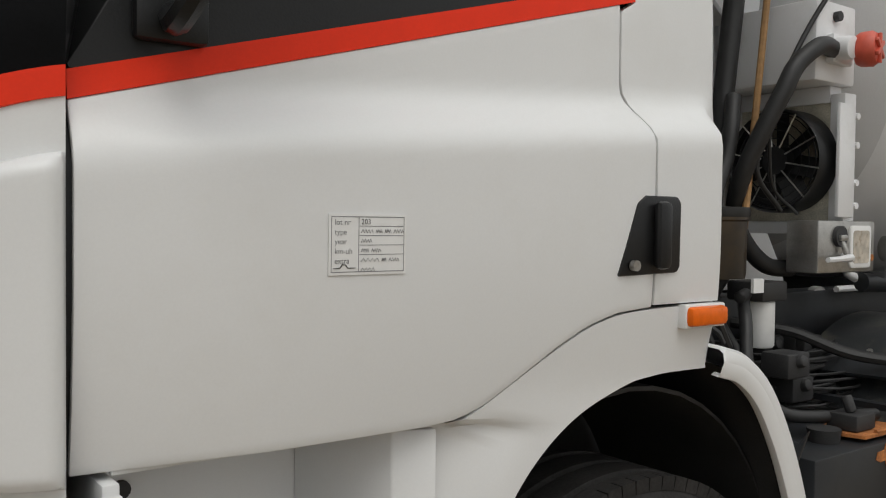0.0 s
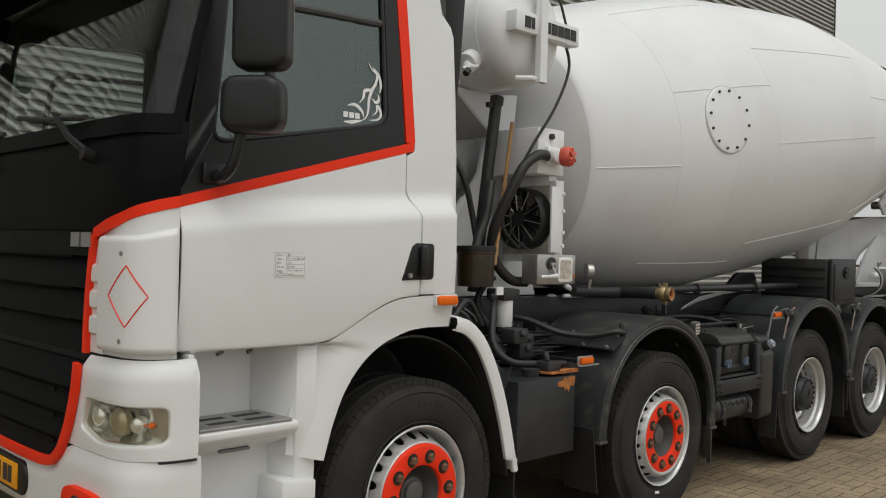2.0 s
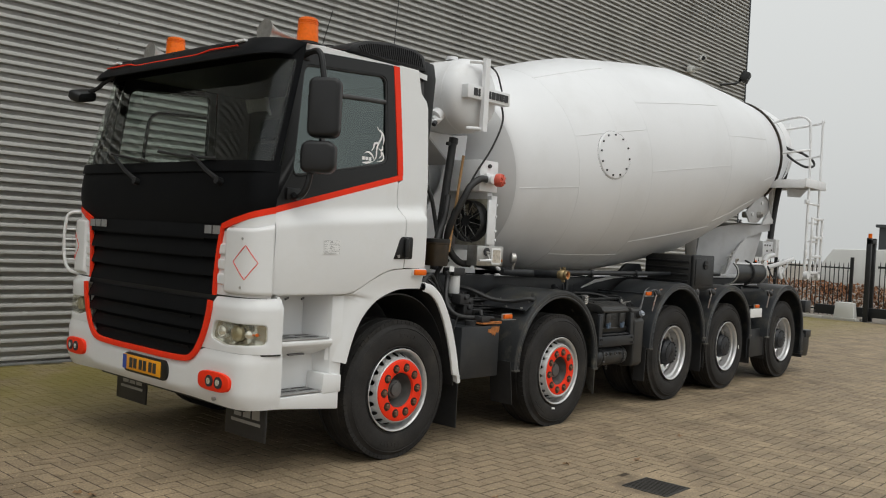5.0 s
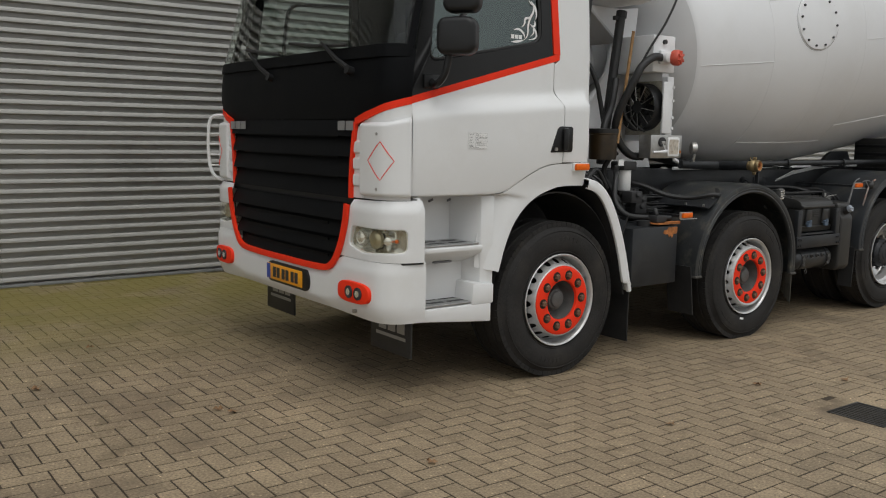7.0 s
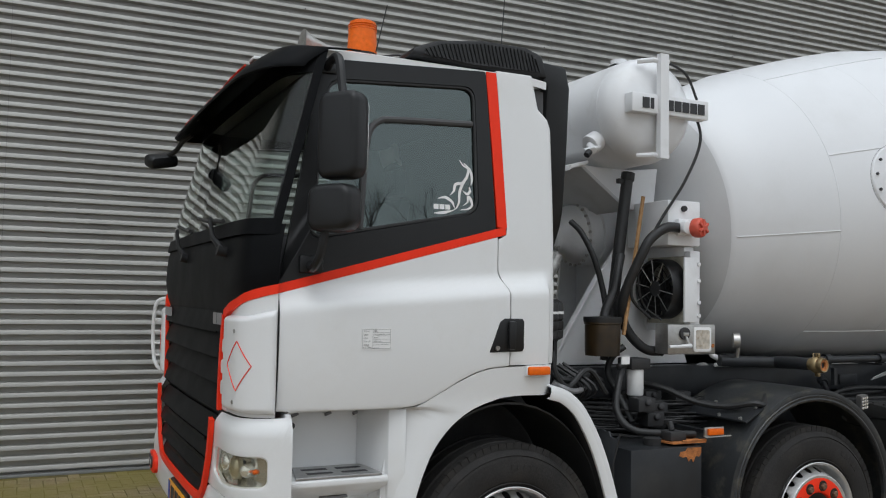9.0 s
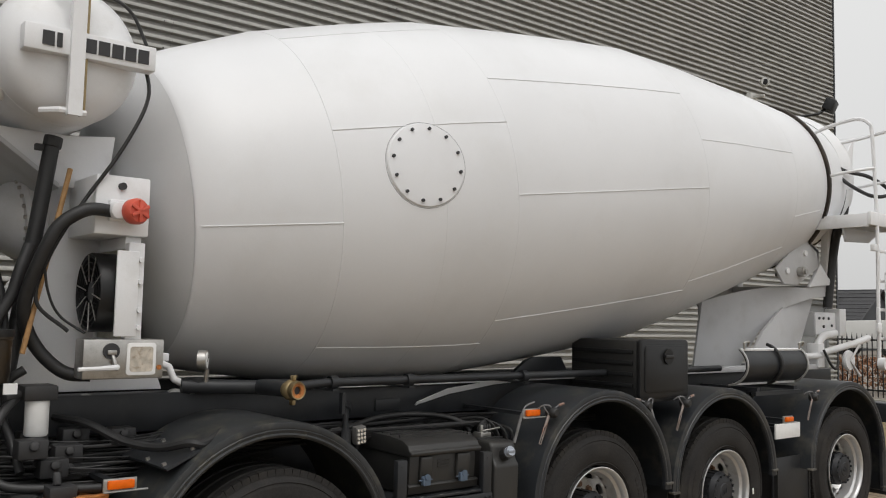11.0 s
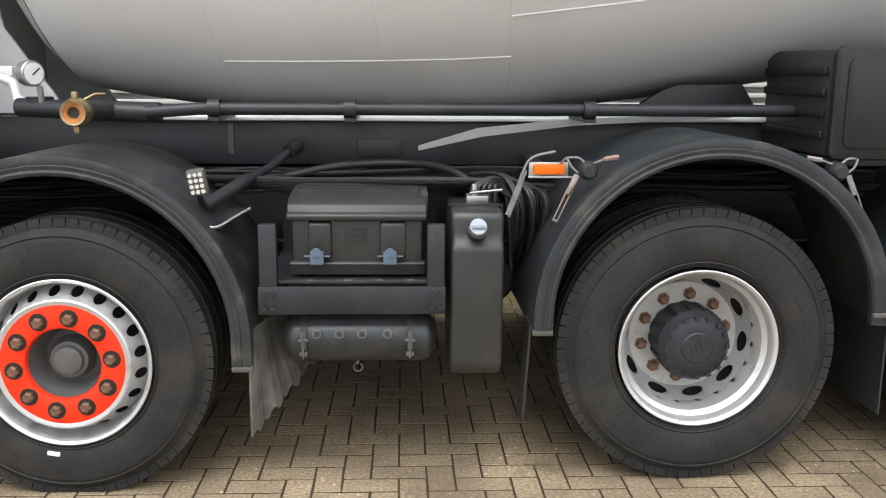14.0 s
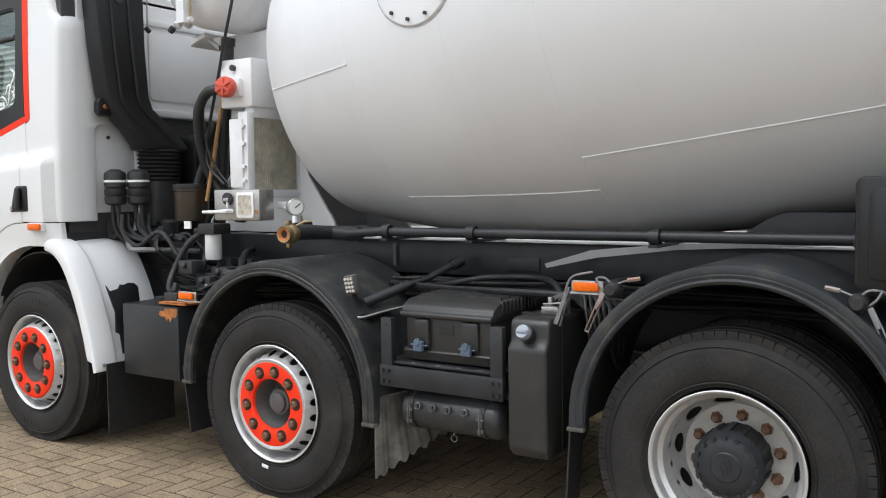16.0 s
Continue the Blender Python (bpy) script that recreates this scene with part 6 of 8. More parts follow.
# ---- mudguards ----
def arc_guard(name, cx, cz, r, a0, a1, y0, y1, material, label, lip=0.055, low0=0.0, low1=0.0, thick=0.012):
    """A curved guard over a wheel with a rolled outer lip; low0 and low1 lengthen its ends straight down."""
    pts = []
    n = 28
    for k in range(n + 1):
        a = radians(lerp(a0, a1, k / n))
        pts.append((cx - r * math.cos(a), cz + r * math.sin(a), -math.cos(a), math.sin(a)))
    if low0:
        p = pts[0]
        pts.insert(0, (p[0] - 0.0, p[1] - low0, p[2], p[3]))
    if low1:
        p = pts[-1]
        pts.append((p[0], p[1] - low1, p[2], p[3]))
    rows = []
    for dr, y in ((-lip, y0 + 0.028), (-lip * 0.98, y0 + 0.006), (-lip * 0.62, y0), (-lip * 0.55, y0 + 0.006), (-lip * 0.4, y0 + 0.004), (-0.004, y0 + 0.008), (0.0, y0 + 0.03), (0.0, y1)):
        rows.append([(x + nx * dr, y, z + nz * dr) for x, z, nx, nz in pts])
    return part(name, Shape().grid(rows, lambda p: Vector((cx - p.x, 0.15, cz - p.z)).normalized() * thick), material, truck, label)


guards = [(2.018, 0.565, 0.66, -2, 183, 0.0, 0.06), (4.317, 0.642, 0.65, -2, 182, 0.02, 0.0), (5.62, 0.612, 0.65, -2, 182, 0.0, 0.0), (7.42, 0.607, 0.655, -2, 182, 0.0, 0.3)]
for cx, cz, r, a0, a1, l0, l1 in guards:
    arc_guard("mudguard", cx, cz, r, a0, a1, 1.222, 1.86, FENDERW if cx < 3 else FENDER, "black plastic mudguard with a rolled edge", 0.062, l0, l1)
    bead = [(cx - (r - 0.06) * math.cos(radians(a)), 1.232, cz + (r - 0.06) * math.sin(radians(a))) for a in range(a0, a1 + 1, 5)]
    part("guard_bead", Shape().tube(bead, 0.011, 8), FENDERW if cx < 3 else FENDER, truck)
    for p, low in ((bead[0], l0), (bead[-1], l1)):
        part("guard_end", Shape().box(p[0] - 0.012 - (0.05 if p[0] < cx else 0), p[0] + 0.012 + (0.05 if p[0] > cx else 0), 1.218, 1.26, p[2] - low - 0.012, p[2] - low + 0.006), WORN, truck, "scuffed pale lip end", 0.004)
    s = arc_guard("mudguard", cx, cz, r, a0, a1, 2 * YC - 1.90, 2 * YC - 1.24, FENDER, "black plastic mudguard with a rolled edge", 0.03, l0, l1)
# white front guard behind the cab: a rolled outer edge, a raised band and a flatter sheet that reaches inwards
settle(-0.05, -0.06)
fg = [(q.x, q.z) for q in spline([(0.24, 0, 1.29), (0.33, 0, 1.262), (0.42, 0, 1.19), (0.50, 0, 1.07), (0.565, 0, 0.93), (0.62, 0, 0.77), (0.66, 0, 0.62), (0.685, 0, 0.515)], 5)]
rows = []
for y, off, inner in ((1.285, -0.055, 0), (1.262, -0.058, 0), (1.255, -0.024, 0), (1.262, -0.004, 0), (1.275, 0.004, 0), (1.39, 0.012, 0), (1.408, 0.008, 0), (1.416, -0.008, 0), (1.46, -0.01, 1), (1.60, 0.0, 1), (1.78, 0.004, 1)):
    row = []
    for k, (x, z) in enumerate(fg):
        (xa, za), (xb, zb) = fg[max(k - 1, 0)], fg[min(k + 1, len(fg) - 1)]
        n = math.hypot(xb - xa, zb - za)
        fade = 1 if inner == 0 and k < len(fg) - 4 else 0.3
        row.append((x + (za - zb) / n * off * fade, y, z + (xb - xa) / n * off * fade))
    rows.append(row)
# dark sheet added just under the guard, covering its white underside
part("guard_undersheet", Shape().grid([[(x - 0.035, y, z - 0.03) for x, z in fg] for y in (1.30, 1.78)], (-0.008, 0, 0)), DARK, truck, "dark sheet under the white front guard")
part("front_mudguard", Shape().grid(rows, (-0.014, 0, -0.006)), WHITE, truck, "white front mudguard", 0.003, 50)
part("guard_screw", Shape().tube([(0.70, 1.30, 0.55), (0.712, 1.30, 0.555)], 0.012, 10), STEEL, truck)
settle()
part("arch_liner", Shape().grid([[(-0.02 - 0.56 * math.cos(radians(a)), y, 0.60 + 0.60 * math.sin(radians(a))) for a in range(0, 172, 9)] for y in (1.30, 1.85)], (0, 0, 0.01)), DARK, truck, "dark wheel arch liner")
part("arch_liner", Shape().grid([[(0.04 - 0.62 * math.cos(radians(a)), y, 0.60 + 0.635 * math.sin(radians(a))) for a in range(0, 181, 9)] for y in (2 * YC - 1.85, 2 * YC - 1.3)], (0, 0, 0.01)), DARK, truck, "dark wheel arch liner")
part("inner_guard", Shape().box(-0.60, 0.70, 1.86, 1.88, 0.55, 1.27), DARK, truck)
# mud flaps
def flap(x, y0, y1, z0, z1, dx=0.0, dy=0.0, material=HOSE, waves=0.0, label="black rubber mud flap"):
    rows = []
    for i in range(7):
        v = i / 6
        rows.append([(x + dx * (1 - v) + waves * math.sin(j * 1.9) * (1 - v), lerp(y0, y1, j / 10) + dy * (1 - v), lerp(z0, z1, v)) for j in range(11)])
    return part("mud_flap", Shape().grid(rows, (0.008, 0, 0)), material, truck, label)


flap(0.66, 1.25, 1.74, 0.14, 0.56)
settle(-0.04, -0.04)
flap(1.37, 1.29, 1.52, 0.25, 0.62, 0.05)
rows = []
for i in range(9):
    v = i / 8
    rows.append([(2.70 + 0.21 * t * (1 - 0.6 * v) + (0.006 * math.sin(22 * t) + 0.0018 * math.sin(83 * t + 2 * math.sin(9 * t))) * (1 - 0.8 * v), 1.29 + 0.34 * t, lerp(0.21 + 0.2 * t + 0.012 * math.sin(47 * t), 0.60, v)) for t in (j / 48 for j in range(49))])
part("mud_flap", Shape().grid(rows, (0.008, 0, 0)), WORN, truck, "grey worn rubber mud flap, bent and wavy")
flap(3.70, 1.30, 1.43, 0.26, 0.62, -0.02)
flap(5.02, 1.32, 1.8, 0.26, 0.64)
flap(5.10, 1.32, 1.8, 0.30, 0.64)
flap(6.42, 1.33, 1.8, 0.26, 0.62)
flap(6.93, 1.35, 1.85, 0.28, 0.66)
flap(8.27, 1.33, 1.85, 0.22, 0.6)
part("side_shield", Shape().box(6.40, 6.97, 1.36, 1.375, 0.33, 0.69), FRAME, truck, "black side shield", 0.004)
part("white_reflector", Shape().box(6.40, 6.76, 1.33, 1.345, 0.84, 0.955), LABEL, truck, "plain white reflector board", 0.003)
part("reflector_arm", Shape().box(6.5, 6.54, 1.34, 1.7, 0.88, 0.92).box(6.72, 6.76, 1.34, 1.7, 0.88, 0.92), FRAME, truck)

settle(-0.028, -0.058)
# ---- battery tray, air tank, urea tank ----
bt = part("battery_cover", Shape().prism([(1.362, 0.79), (1.35, 1.0), (1.86, 1.0), (1.86, 0.79)], 2.845, 3.305, "x"), GREYBOX, truck, "dark grey ribbed battery cover", 0.014)
part("cover_lid", Shape().prism([(1.332, 0.992), (1.322, 1.0), (1.322, 1.016), (1.342, 1.024), (1.352, 1.046), (1.40, 1.07), (1.52, 1.082), (1.86, 1.086), (1.86, 0.992)], 2.832, 3.318, "x"), GREYBOX, bt, "", 0.007)
part("cover_apron", Shape().prism([(1.346, 0.832), (1.342, 0.837), (1.348, 0.844), (1.37, 0.85), (1.37, 0.8), (1.352, 0.798)], 2.836, 3.314, "x"), GREYBOX, bt, "", 0.004)
for x0, x1 in ((2.905, 2.985), (3.155, 3.245)):
    part("cover_rib", Shape().prism([(1.36, 0.85), (1.338, 0.86), (1.33, 0.985), (1.36, 0.995)], x0, x1, "x"), GREYBOX, bt, "", 0.01)
for k in range(12):
    part("cover_ridge", Shape().box(3.30, 3.325, 1.42 + 0.035 * k, 1.436 + 0.035 * k, 1.02, 1.082), GREYBOX, bt, "", 0.003)
for k in range(3):
    part("cover_mark", Shape().box(3.03, 3.11, 1.346, 1.356, 0.925 + 0.016 * k, 0.930 + 0.016 * k), GREYBOX, bt)
for x in (2.91, 3.04, 3.15, 3.26):
    part("cover_foot", Shape().tube(spline([(x - 0.03, 1.33, 0.772), (x - 0.015, 1.325, 0.782), (x + 0.015, 1.325, 0.782), (x + 0.03, 1.33, 0.772)], 3), 0.0035, 6), HUBCUP, bt, "dull wire clip")
for k in range(5):
    part("cover_groove", Shape().box(2.86, 3.29, 1.46 + 0.08 * k, 1.472 + 0.08 * k, 1.06, 1.09), GREYBOX, bt)
for x in (2.935, 3.19):
    part("cover_latch", Shape().prism(rounded(x - 0.024, x + 0.024, 0.84, 0.888, 0.006), 1.314, 1.34, "y"), BLUEGREY, bt, "blue-grey latch", 0.004)
    part("latch_pin", Shape().tube([(x - 0.045, 1.33, 0.868), (x + 0.045, 1.33, 0.868)], 0.0035, 6).tube([(x, 1.318, 0.885), (x, 1.308, 0.885)], 0.016, 14), BLUEGREY, bt)
tray = part("battery_tray", Shape().box(2.73, 3.385, 1.30, 1.32, 0.665, 0.765).box(2.74, 3.375, 1.32, 1.9, 0.77, 0.785), FRAME, truck, "dark steel battery tray", 0.004)
for x in (2.735, 3.32):
    part("tray_post", Shape().box(x, x + 0.062, 1.305, 1.345, 0.67, 0.985), FRAME, tray, "", 0.006)
    part("tray_arm", Shape().box(x + 0.005, x + 0.055, 1.34, 2.0, 0.69, 0.75), FRAME, tray)
    for z in (0.69, 0.74):
        for dx in (0.016, 0.046):
            part("tray_bolt", disc(x + dx, 1.288, z, 0.009, 0.012, "y", 6), FRAME, tray)
    part("post_hole", disc(x + 0.03, 1.303, 0.955, 0.007, 0.003, "y", 10), INK, tray)
part("tray_back", Shape().box(2.74, 3.375, 1.91, 1.92, 0.5, 1.08), FRAME, tray)
at = part("air_tank", Shape().lathe([(0.0, 0.0), (0.006, 0.05), (0.03, 0.085), (0.05, 0.092), (0.51, 0.092), (0.53, 0.085), (0.555, 0.05), (0.56, 0.0)], pose(2.80, 1.42, 0.555, 0, 0, 0), 36), TANKM, truck, "black compressed-air tank")
for x in (2.87, 3.25):
    part("tank_strap", Shape().lathe([(0, 0.093), (0, 0.097), (0.025, 0.097), (0.025, 0.093)], pose(x, 1.42, 0.555), 30), DARK, at)
    part("strap_clip", Shape().box(x + 0.002, x + 0.02, 1.316, 1.328, 0.53, 0.595).box(x - 0.008, x + 0.03, 1.314, 1.326, 0.56, 0.57).box(x - 0.003, x + 0.025, 1.318, 1.332, 0.505, 0.522), HUBCUP, at, "", 0.002)
    part("strap_bolt", Shape().tube([(x + 0.011, 1.312, 0.50), (x + 0.011, 1.312, 0.60)], 0.0035, 6), HUBCUP, at)
for x in (2.93, 3.01, 3.09, 3.18):
    tp = part("tank_port", Shape().tube([(x, 1.335, 0.585), (x, 1.316, 0.59)], 0.0175, 14), HUBCUP, at)
    part("port_plug", Shape().tube([(x, 1.318, 0.589), (x, 1.306, 0.592)], 0.011, 6), FRAME, tp)
part("drain_ring", Shape().tube([(3.07 + 0.016 * math.cos(t), 1.41, 0.435 + 0.016 * math.sin(t)) for t in (2 * math.pi * k / 14 for k in range(14))], 0.003, 5, True).tube([(3.07, 1.41, 0.465), (3.07, 1.41, 0.45)], 0.006, 6), HUBCUP, at)
ut = part("urea_tank", Shape().prism([(1.31, 0.47), (1.302, 0.90), (1.33, 0.935), (1.335, 1.01), (1.36, 1.03), (1.74, 1.03), (1.76, 0.47), (1.72, 0.43), (1.34, 0.43)], 3.405, 3.59, "x"), GREYBOX, truck, "dark grey plastic side tank", 0.022, 30, 3)
part("filler_neck", Shape().tube([(3.495, 1.335, 0.955), (3.495, 1.296, 0.972)], 0.036, 18), HOSE, ut)
fc = part("filler_cap", Shape().tube([(3.495, 1.297, 0.972), (3.495, 1.272, 0.985)], 0.029, 20), CAPM, ut, "pale blue-grey filler cap")
part("cap_ridge", Shape().box(3.47, 3.52, 1.262, 1.276, 0.978, 0.99), CAPM, fc, "", 0.003)
part("tank_strap", Shape().box(3.40, 3.596, 1.45, 1.48, 1.03, 1.036).box(3.592, 3.597, 1.45, 1.48, 0.45, 1.03), HOSE, ut)
for k in range(5):
    part("tank_pipe", Shape().tube(spline([(3.5 + 0.02 * k, 1.55, 1.03), (3.5 + 0.02 * k, 1.55, 1.09), (3.6, 1.6, 1.11 - 0.01 * k), (3.64 + 0.012 * k, 1.62, 0.98), (3.66, 1.66 + 0.02 * k, 0.75)], 5), 0.009, 6), HOSE, ut)
part("tank_valve", Shape().box(3.47, 3.55, 1.5, 1.57, 1.03, 1.06).tube([(3.5, 1.53, 1.05), (3.5, 1.53, 1.10)], 0.012, 8).tube([(3.48, 1.5, 1.07), (3.6, 1.48, 1.085)], 0.006, 6), STEEL, ut, "", 0.004)
part("silencer", Shape().lathe([(0, 0), (0, 0.2), (0.03, 0.22), (0.5, 0.22), (0.53, 0.2), (0.53, 0)], pose(3.55, 2.15, 0.66, 0, 0, 90), 24), DARK, truck)

settle()
# ---- side lamps and spring catches on the guards ----
def side_lamp(x, y, z, arm=True):
    lm = part("side_lamp", Shape().box(x - 0.055, x + 0.055, y - 0.018, y, z - 0.018, z + 0.018), AMBER, truck, "amber side lamp", 0.005)
    part("lamp_plate", Shape().box(x - 0.07, x + 0.07, y, y + 0.012, z - 0.028, z + 0.024), STEEL, lm, "", 0.003)
    part("lamp_strip", Shape().box(x - 0.072, x + 0.115, y - 0.012, y + 0.0, z - 0.031, z - 0.024), GALV, lm, "pale bracket strip", 0.002)
    if arm:
        part("lamp_arm", Shape().box(x - 0.02, x + 0.02, y + 0.012, 1.9, z - 0.02, z + 0.0), FRAME, lm)


side_lamp(3.718, 1.305, 1.174)
side_lamp(6.56, 1.30, 0.985)
side_lamp(1.322, 1.305, 1.0)


def catch(x, z, d=1, rust=True):
    """Sprung latch that holds a guard: bent wire, round rubber buffer, flat hanging strap with a slotted end."""
    c = part("guard_catch", Shape().tube(spline([(x - 0.1 * d, 1.30, z + 0.03), (x - 0.085 * d, 1.275, z + 0.05), (x - 0.045 * d, 1.262, z + 0.052), (x - 0.01 * d, 1.262, z + 0.03), (x + 0.05 * d, 1.27, z + 0.048), (x + 0.085 * d, 1.275, z + 0.052)], 4), 0.0045, 6)
             .tube(spline([(x - 0.085 * d, 1.268, z + 0.05), (x - 0.07 * d, 1.26, z + 0.022), (x - 0.045 * d, 1.262, z + 0.0)], 4), 0.0045, 6), DULL, truck, "galvanised guard catch")
    part("buffer", Shape().lathe([(-0.035, 0.0), (-0.035, 0.02), (-0.02, 0.031), (0.0, 0.034), (0.03, 0.034)], pose(x - 0.012 * d, 1.262, z + 0.008, 0, 0, 90), 16), HOSE, c)
    part("catch_tip", Shape().tube([(x + 0.045 * d, 1.268, z + 0.047), (x + 0.095 * d, 1.275, z + 0.055)], 0.009, 6), WIREM, c, "rusty hook end")
    m = pose(x - 0.05 * d, 1.256, z - 0.005, 0, 24 * d, 0)
    part("hanger", Shape().box(-0.01, 0.01, -0.003, 0.003, -0.075, 0.0, m).box(-0.01, -0.0055, -0.003, 0.003, -0.18, -0.075, m).box(0.0055, 0.01, -0.003, 0.003, -0.18, -0.075, m).box(-0.0055, 0.0055, -0.003, 0.003, -0.18, -0.172, m),
         WIREM if rust else DULL, c, "rust-streaked hanging strap", 0.0015)


catch(3.86, 1.165, 1)
catch(5.175, 1.165, 1)
catch(6.90, 1.14, 1)
catch(4.72, 1.165, -1, False)
part("guard_catch", Shape().tube(spline([(3.585, 1.33, 1.0), (3.62, 1.31, 1.1), (3.63, 1.30, 1.17), (3.66, 1.30, 1.215), (3.74, 1.31, 1.235)], 5), 0.005, 6).box(-0.009, 0.009, -0.003, 0.003, -0.17, 0, pose(3.635, 1.305, 1.17, 0, 20, 0)), DULL, truck, "galvanised guard catch")
settle(0.0, -0.06)
# work lamp on the second guard
wl2 = part("work_lamp", Shape().box(-0.03, 0.03, -0.02, 0.02, -0.045, 0.045, pose(2.50, 1.36, 1.125, 8, -8, 0)), HUBCUP, truck, "small square working lamp", 0.006)
for a in range(3):
    for b in range(4):
        p = pose(2.50, 1.36, 1.125, 8, -8, 0) @ Vector((-0.018 + 0.018 * a, -0.021, -0.03 + 0.02 * b))
        part("lamp_cell", Shape().tube([p, p + Vector((0, -0.004, 0))], 0.0075, 10), CHROME, wl2)
part("lamp_foot", Shape().tube([(2.50, 1.37, 1.08), (2.505, 1.39, 1.05), (2.51, 1.42, 1.03)], 0.012, 6), FRAME, wl2)
settle(-0.04, -0.045)
# struts, pale torn edge and drag link between the guards
part("guard_plate", Shape().grid([[(2.545, 1.335, 0.965), (2.58, 1.335, 0.962), (2.615, 1.35, 0.96)], [(2.56, 1.56, 0.99), (2.62, 1.58, 0.995), (2.67, 1.58, 0.99)]], (0, 0, 0.008)), FRAME, truck, "scuffed guard plate")
part("guard_stay", Shape().tube([(2.53, 1.45, 1.02), (2.66, 1.65, 1.1)], 0.026, 12).tube([(2.66, 1.65, 1.1), (2.72, 1.75, 1.13), (2.80, 1.87, 1.195)], 0.017, 12).tube([(2.79, 1.85, 1.185), (2.82, 1.9, 1.21)], 0.03, 12), FRAME, truck)
part("guard_edge", Shape().tube(spline([(2.55, 1.34, 0.972), (2.60, 1.345, 0.968), (2.64, 1.45, 0.985), (2.675, 1.58, 0.998)], 4), 0.0045, 6), GALV, truck, "scuffed pale edge")
part("splash_strip", Shape().grid([[(3.31, 1.89, 1.19), (3.57, 1.89, 1.248), (3.95, 1.89, 1.295), (4.6, 1.9, 1.33)], [(3.31, 1.87, 1.212), (3.55, 1.868, 1.284), (3.95, 1.868, 1.325), (4.6, 1.87, 1.347)]], (0, 0.01, 0)), BODY, truck, "bent white strip")
for cx in (4.36, 5.755, 7.6):
    part("guard_stay", Shape().tube([(cx, 1.75, 1.2), (cx, 2.0, 1.16)], 0.02, 8), FRAME, truck)
# long water pipes along the subframe
part("water_pipe", Shape().tube([(2.30, 1.62, 1.35), (2.5, 1.62, 1.365), (3.4, 1.62, 1.368), (4.9, 1.64, 1.37), (6.2, 1.7, 1.37)], 0.024, 12), FRAME, truck, "black water pipe along the frame")
part("air_pipe", Shape().tube([(1.9, 1.93, 1.318), (4.0, 1.93, 1.32), (6.1, 1.93, 1.33)], 0.013, 8), BODY, truck, "white pipe along the frame")
for x in (2.55, 3.05, 3.95, 5.2):
    part("pipe_clamp", Shape().box(x - 0.02, x + 0.02, 1.585, 2.0, 1.322, 1.334).lathe([(-0.022, 0.03), (-0.022, 0.035), (0.022, 0.035), (0.022, 0.03)], pose(x, 1.62, 1.367), 14), FRAME, truck)
part("pipe_hook", Shape().box(2.6, 2.62, 1.6, 1.63, 1.2, 1.31), FRAME, truck)
# bundles of lines on the chassis
rnd = random.Random(21)
for k in range(11):
    z = 1.08 + 0.012 * (k % 4) - 0.025 * (k // 4)
    y = 1.90 - 0.022 * (k % 5)
    pts = [(lerp(1.35, 5.2, j / 12), y + rnd.uniform(-0.012, 0.012), z + rnd.uniform(-0.014, 0.014)) for j in range(13)]
    part("air_line", Shape().tube(spline(pts, 3), rnd.choice((0.008, 0.01, 0.012)), 6), HOSE, truck)
for k in range(6):
    x = 2.4 + 0.05 * k
    part("air_line", Shape().tube(spline([(x, 1.85, 1.08), (x + 0.15, 1.7, 1.10 - 0.01 * k), (x + 0.5, 1.66, 1.095), (3.2 + 0.08 * k, 1.6, 1.10), (3.45 + 0.04 * k, 1.7, 1.05), (3.5 + 0.05 * k, 1.85, 0.95)], 5), 0.011, 6), HOSE, truck)
part("bracket", Shape().box(3.08, 3.22, 1.985, 2.0, 1.11, 1.165), FRAME, truck)

settle(-0.073, -0.062)
# ---- tool box, rolled chute, tail ----
tb = part("tool_box", Shape().box(4.79, 5.31, 1.395, 1.98, 1.215, 1.60), GREYBOX, truck, "black plastic tool box", 0.02)
lid = part("box_lid", Shape().prism(rounded(4.785, 5.315, 1.21, 1.605, 0.03), 1.36, 1.395, "y"), PLASTIC, tb, "", 0.01)
part("lid_panel", Shape().prism(rounded(4.83, 5.27, 1.25, 1.565, 0.03), 1.352, 1.362, "y"), PLASTIC, lid, "", 0.006)
part("lid_lock", Shape().tube([(5.07, 1.354, 1.49), (5.07, 1.34, 1.49)], 0.052, 20), PLASTIC, lid)
part("lock_bow", Shape().box(5.025, 5.115, 1.33, 1.342, 1.478, 1.502), HOSE, lid, "", 0.004)
for k in range(4):
    part("box_groove", Shape().box(4.772, 4.79, 1.42, 1.95, 1.28 + 0.075 * k, 1.31 + 0.075 * k), PLASTIC, tb, "", 0.006)
part("box_bracket", Shape().box(4.8, 5.3, 1.4, 2.0, 1.185, 1.212), FRAME, truck, "", 0.004)
settle(-0.17, -0.02)
rows = []
for a in range(-82, 51, 12):
    rows.append([(x, 1.60 - 0.19 * math.cos(radians(a)), 1.405 + 0.155 * math.sin(radians(a))) for x in (6.30, 6.6, 6.9, 7.2)])
ch = part("extension_chute", Shape().grid(rows, (0, 0.012, 0)), FRAME, truck, "black half-round extension chute with pale edges")
for x in (6.30, 7.2):
    part("chute_rim", Shape().tube([(x, 1.60 - 0.197 * math.cos(radians(a)), 1.405 + 0.162 * math.sin(radians(a))) for a in range(-82, 51, 12)], 0.009, 6), GALV, ch, "scuffed pale rim")
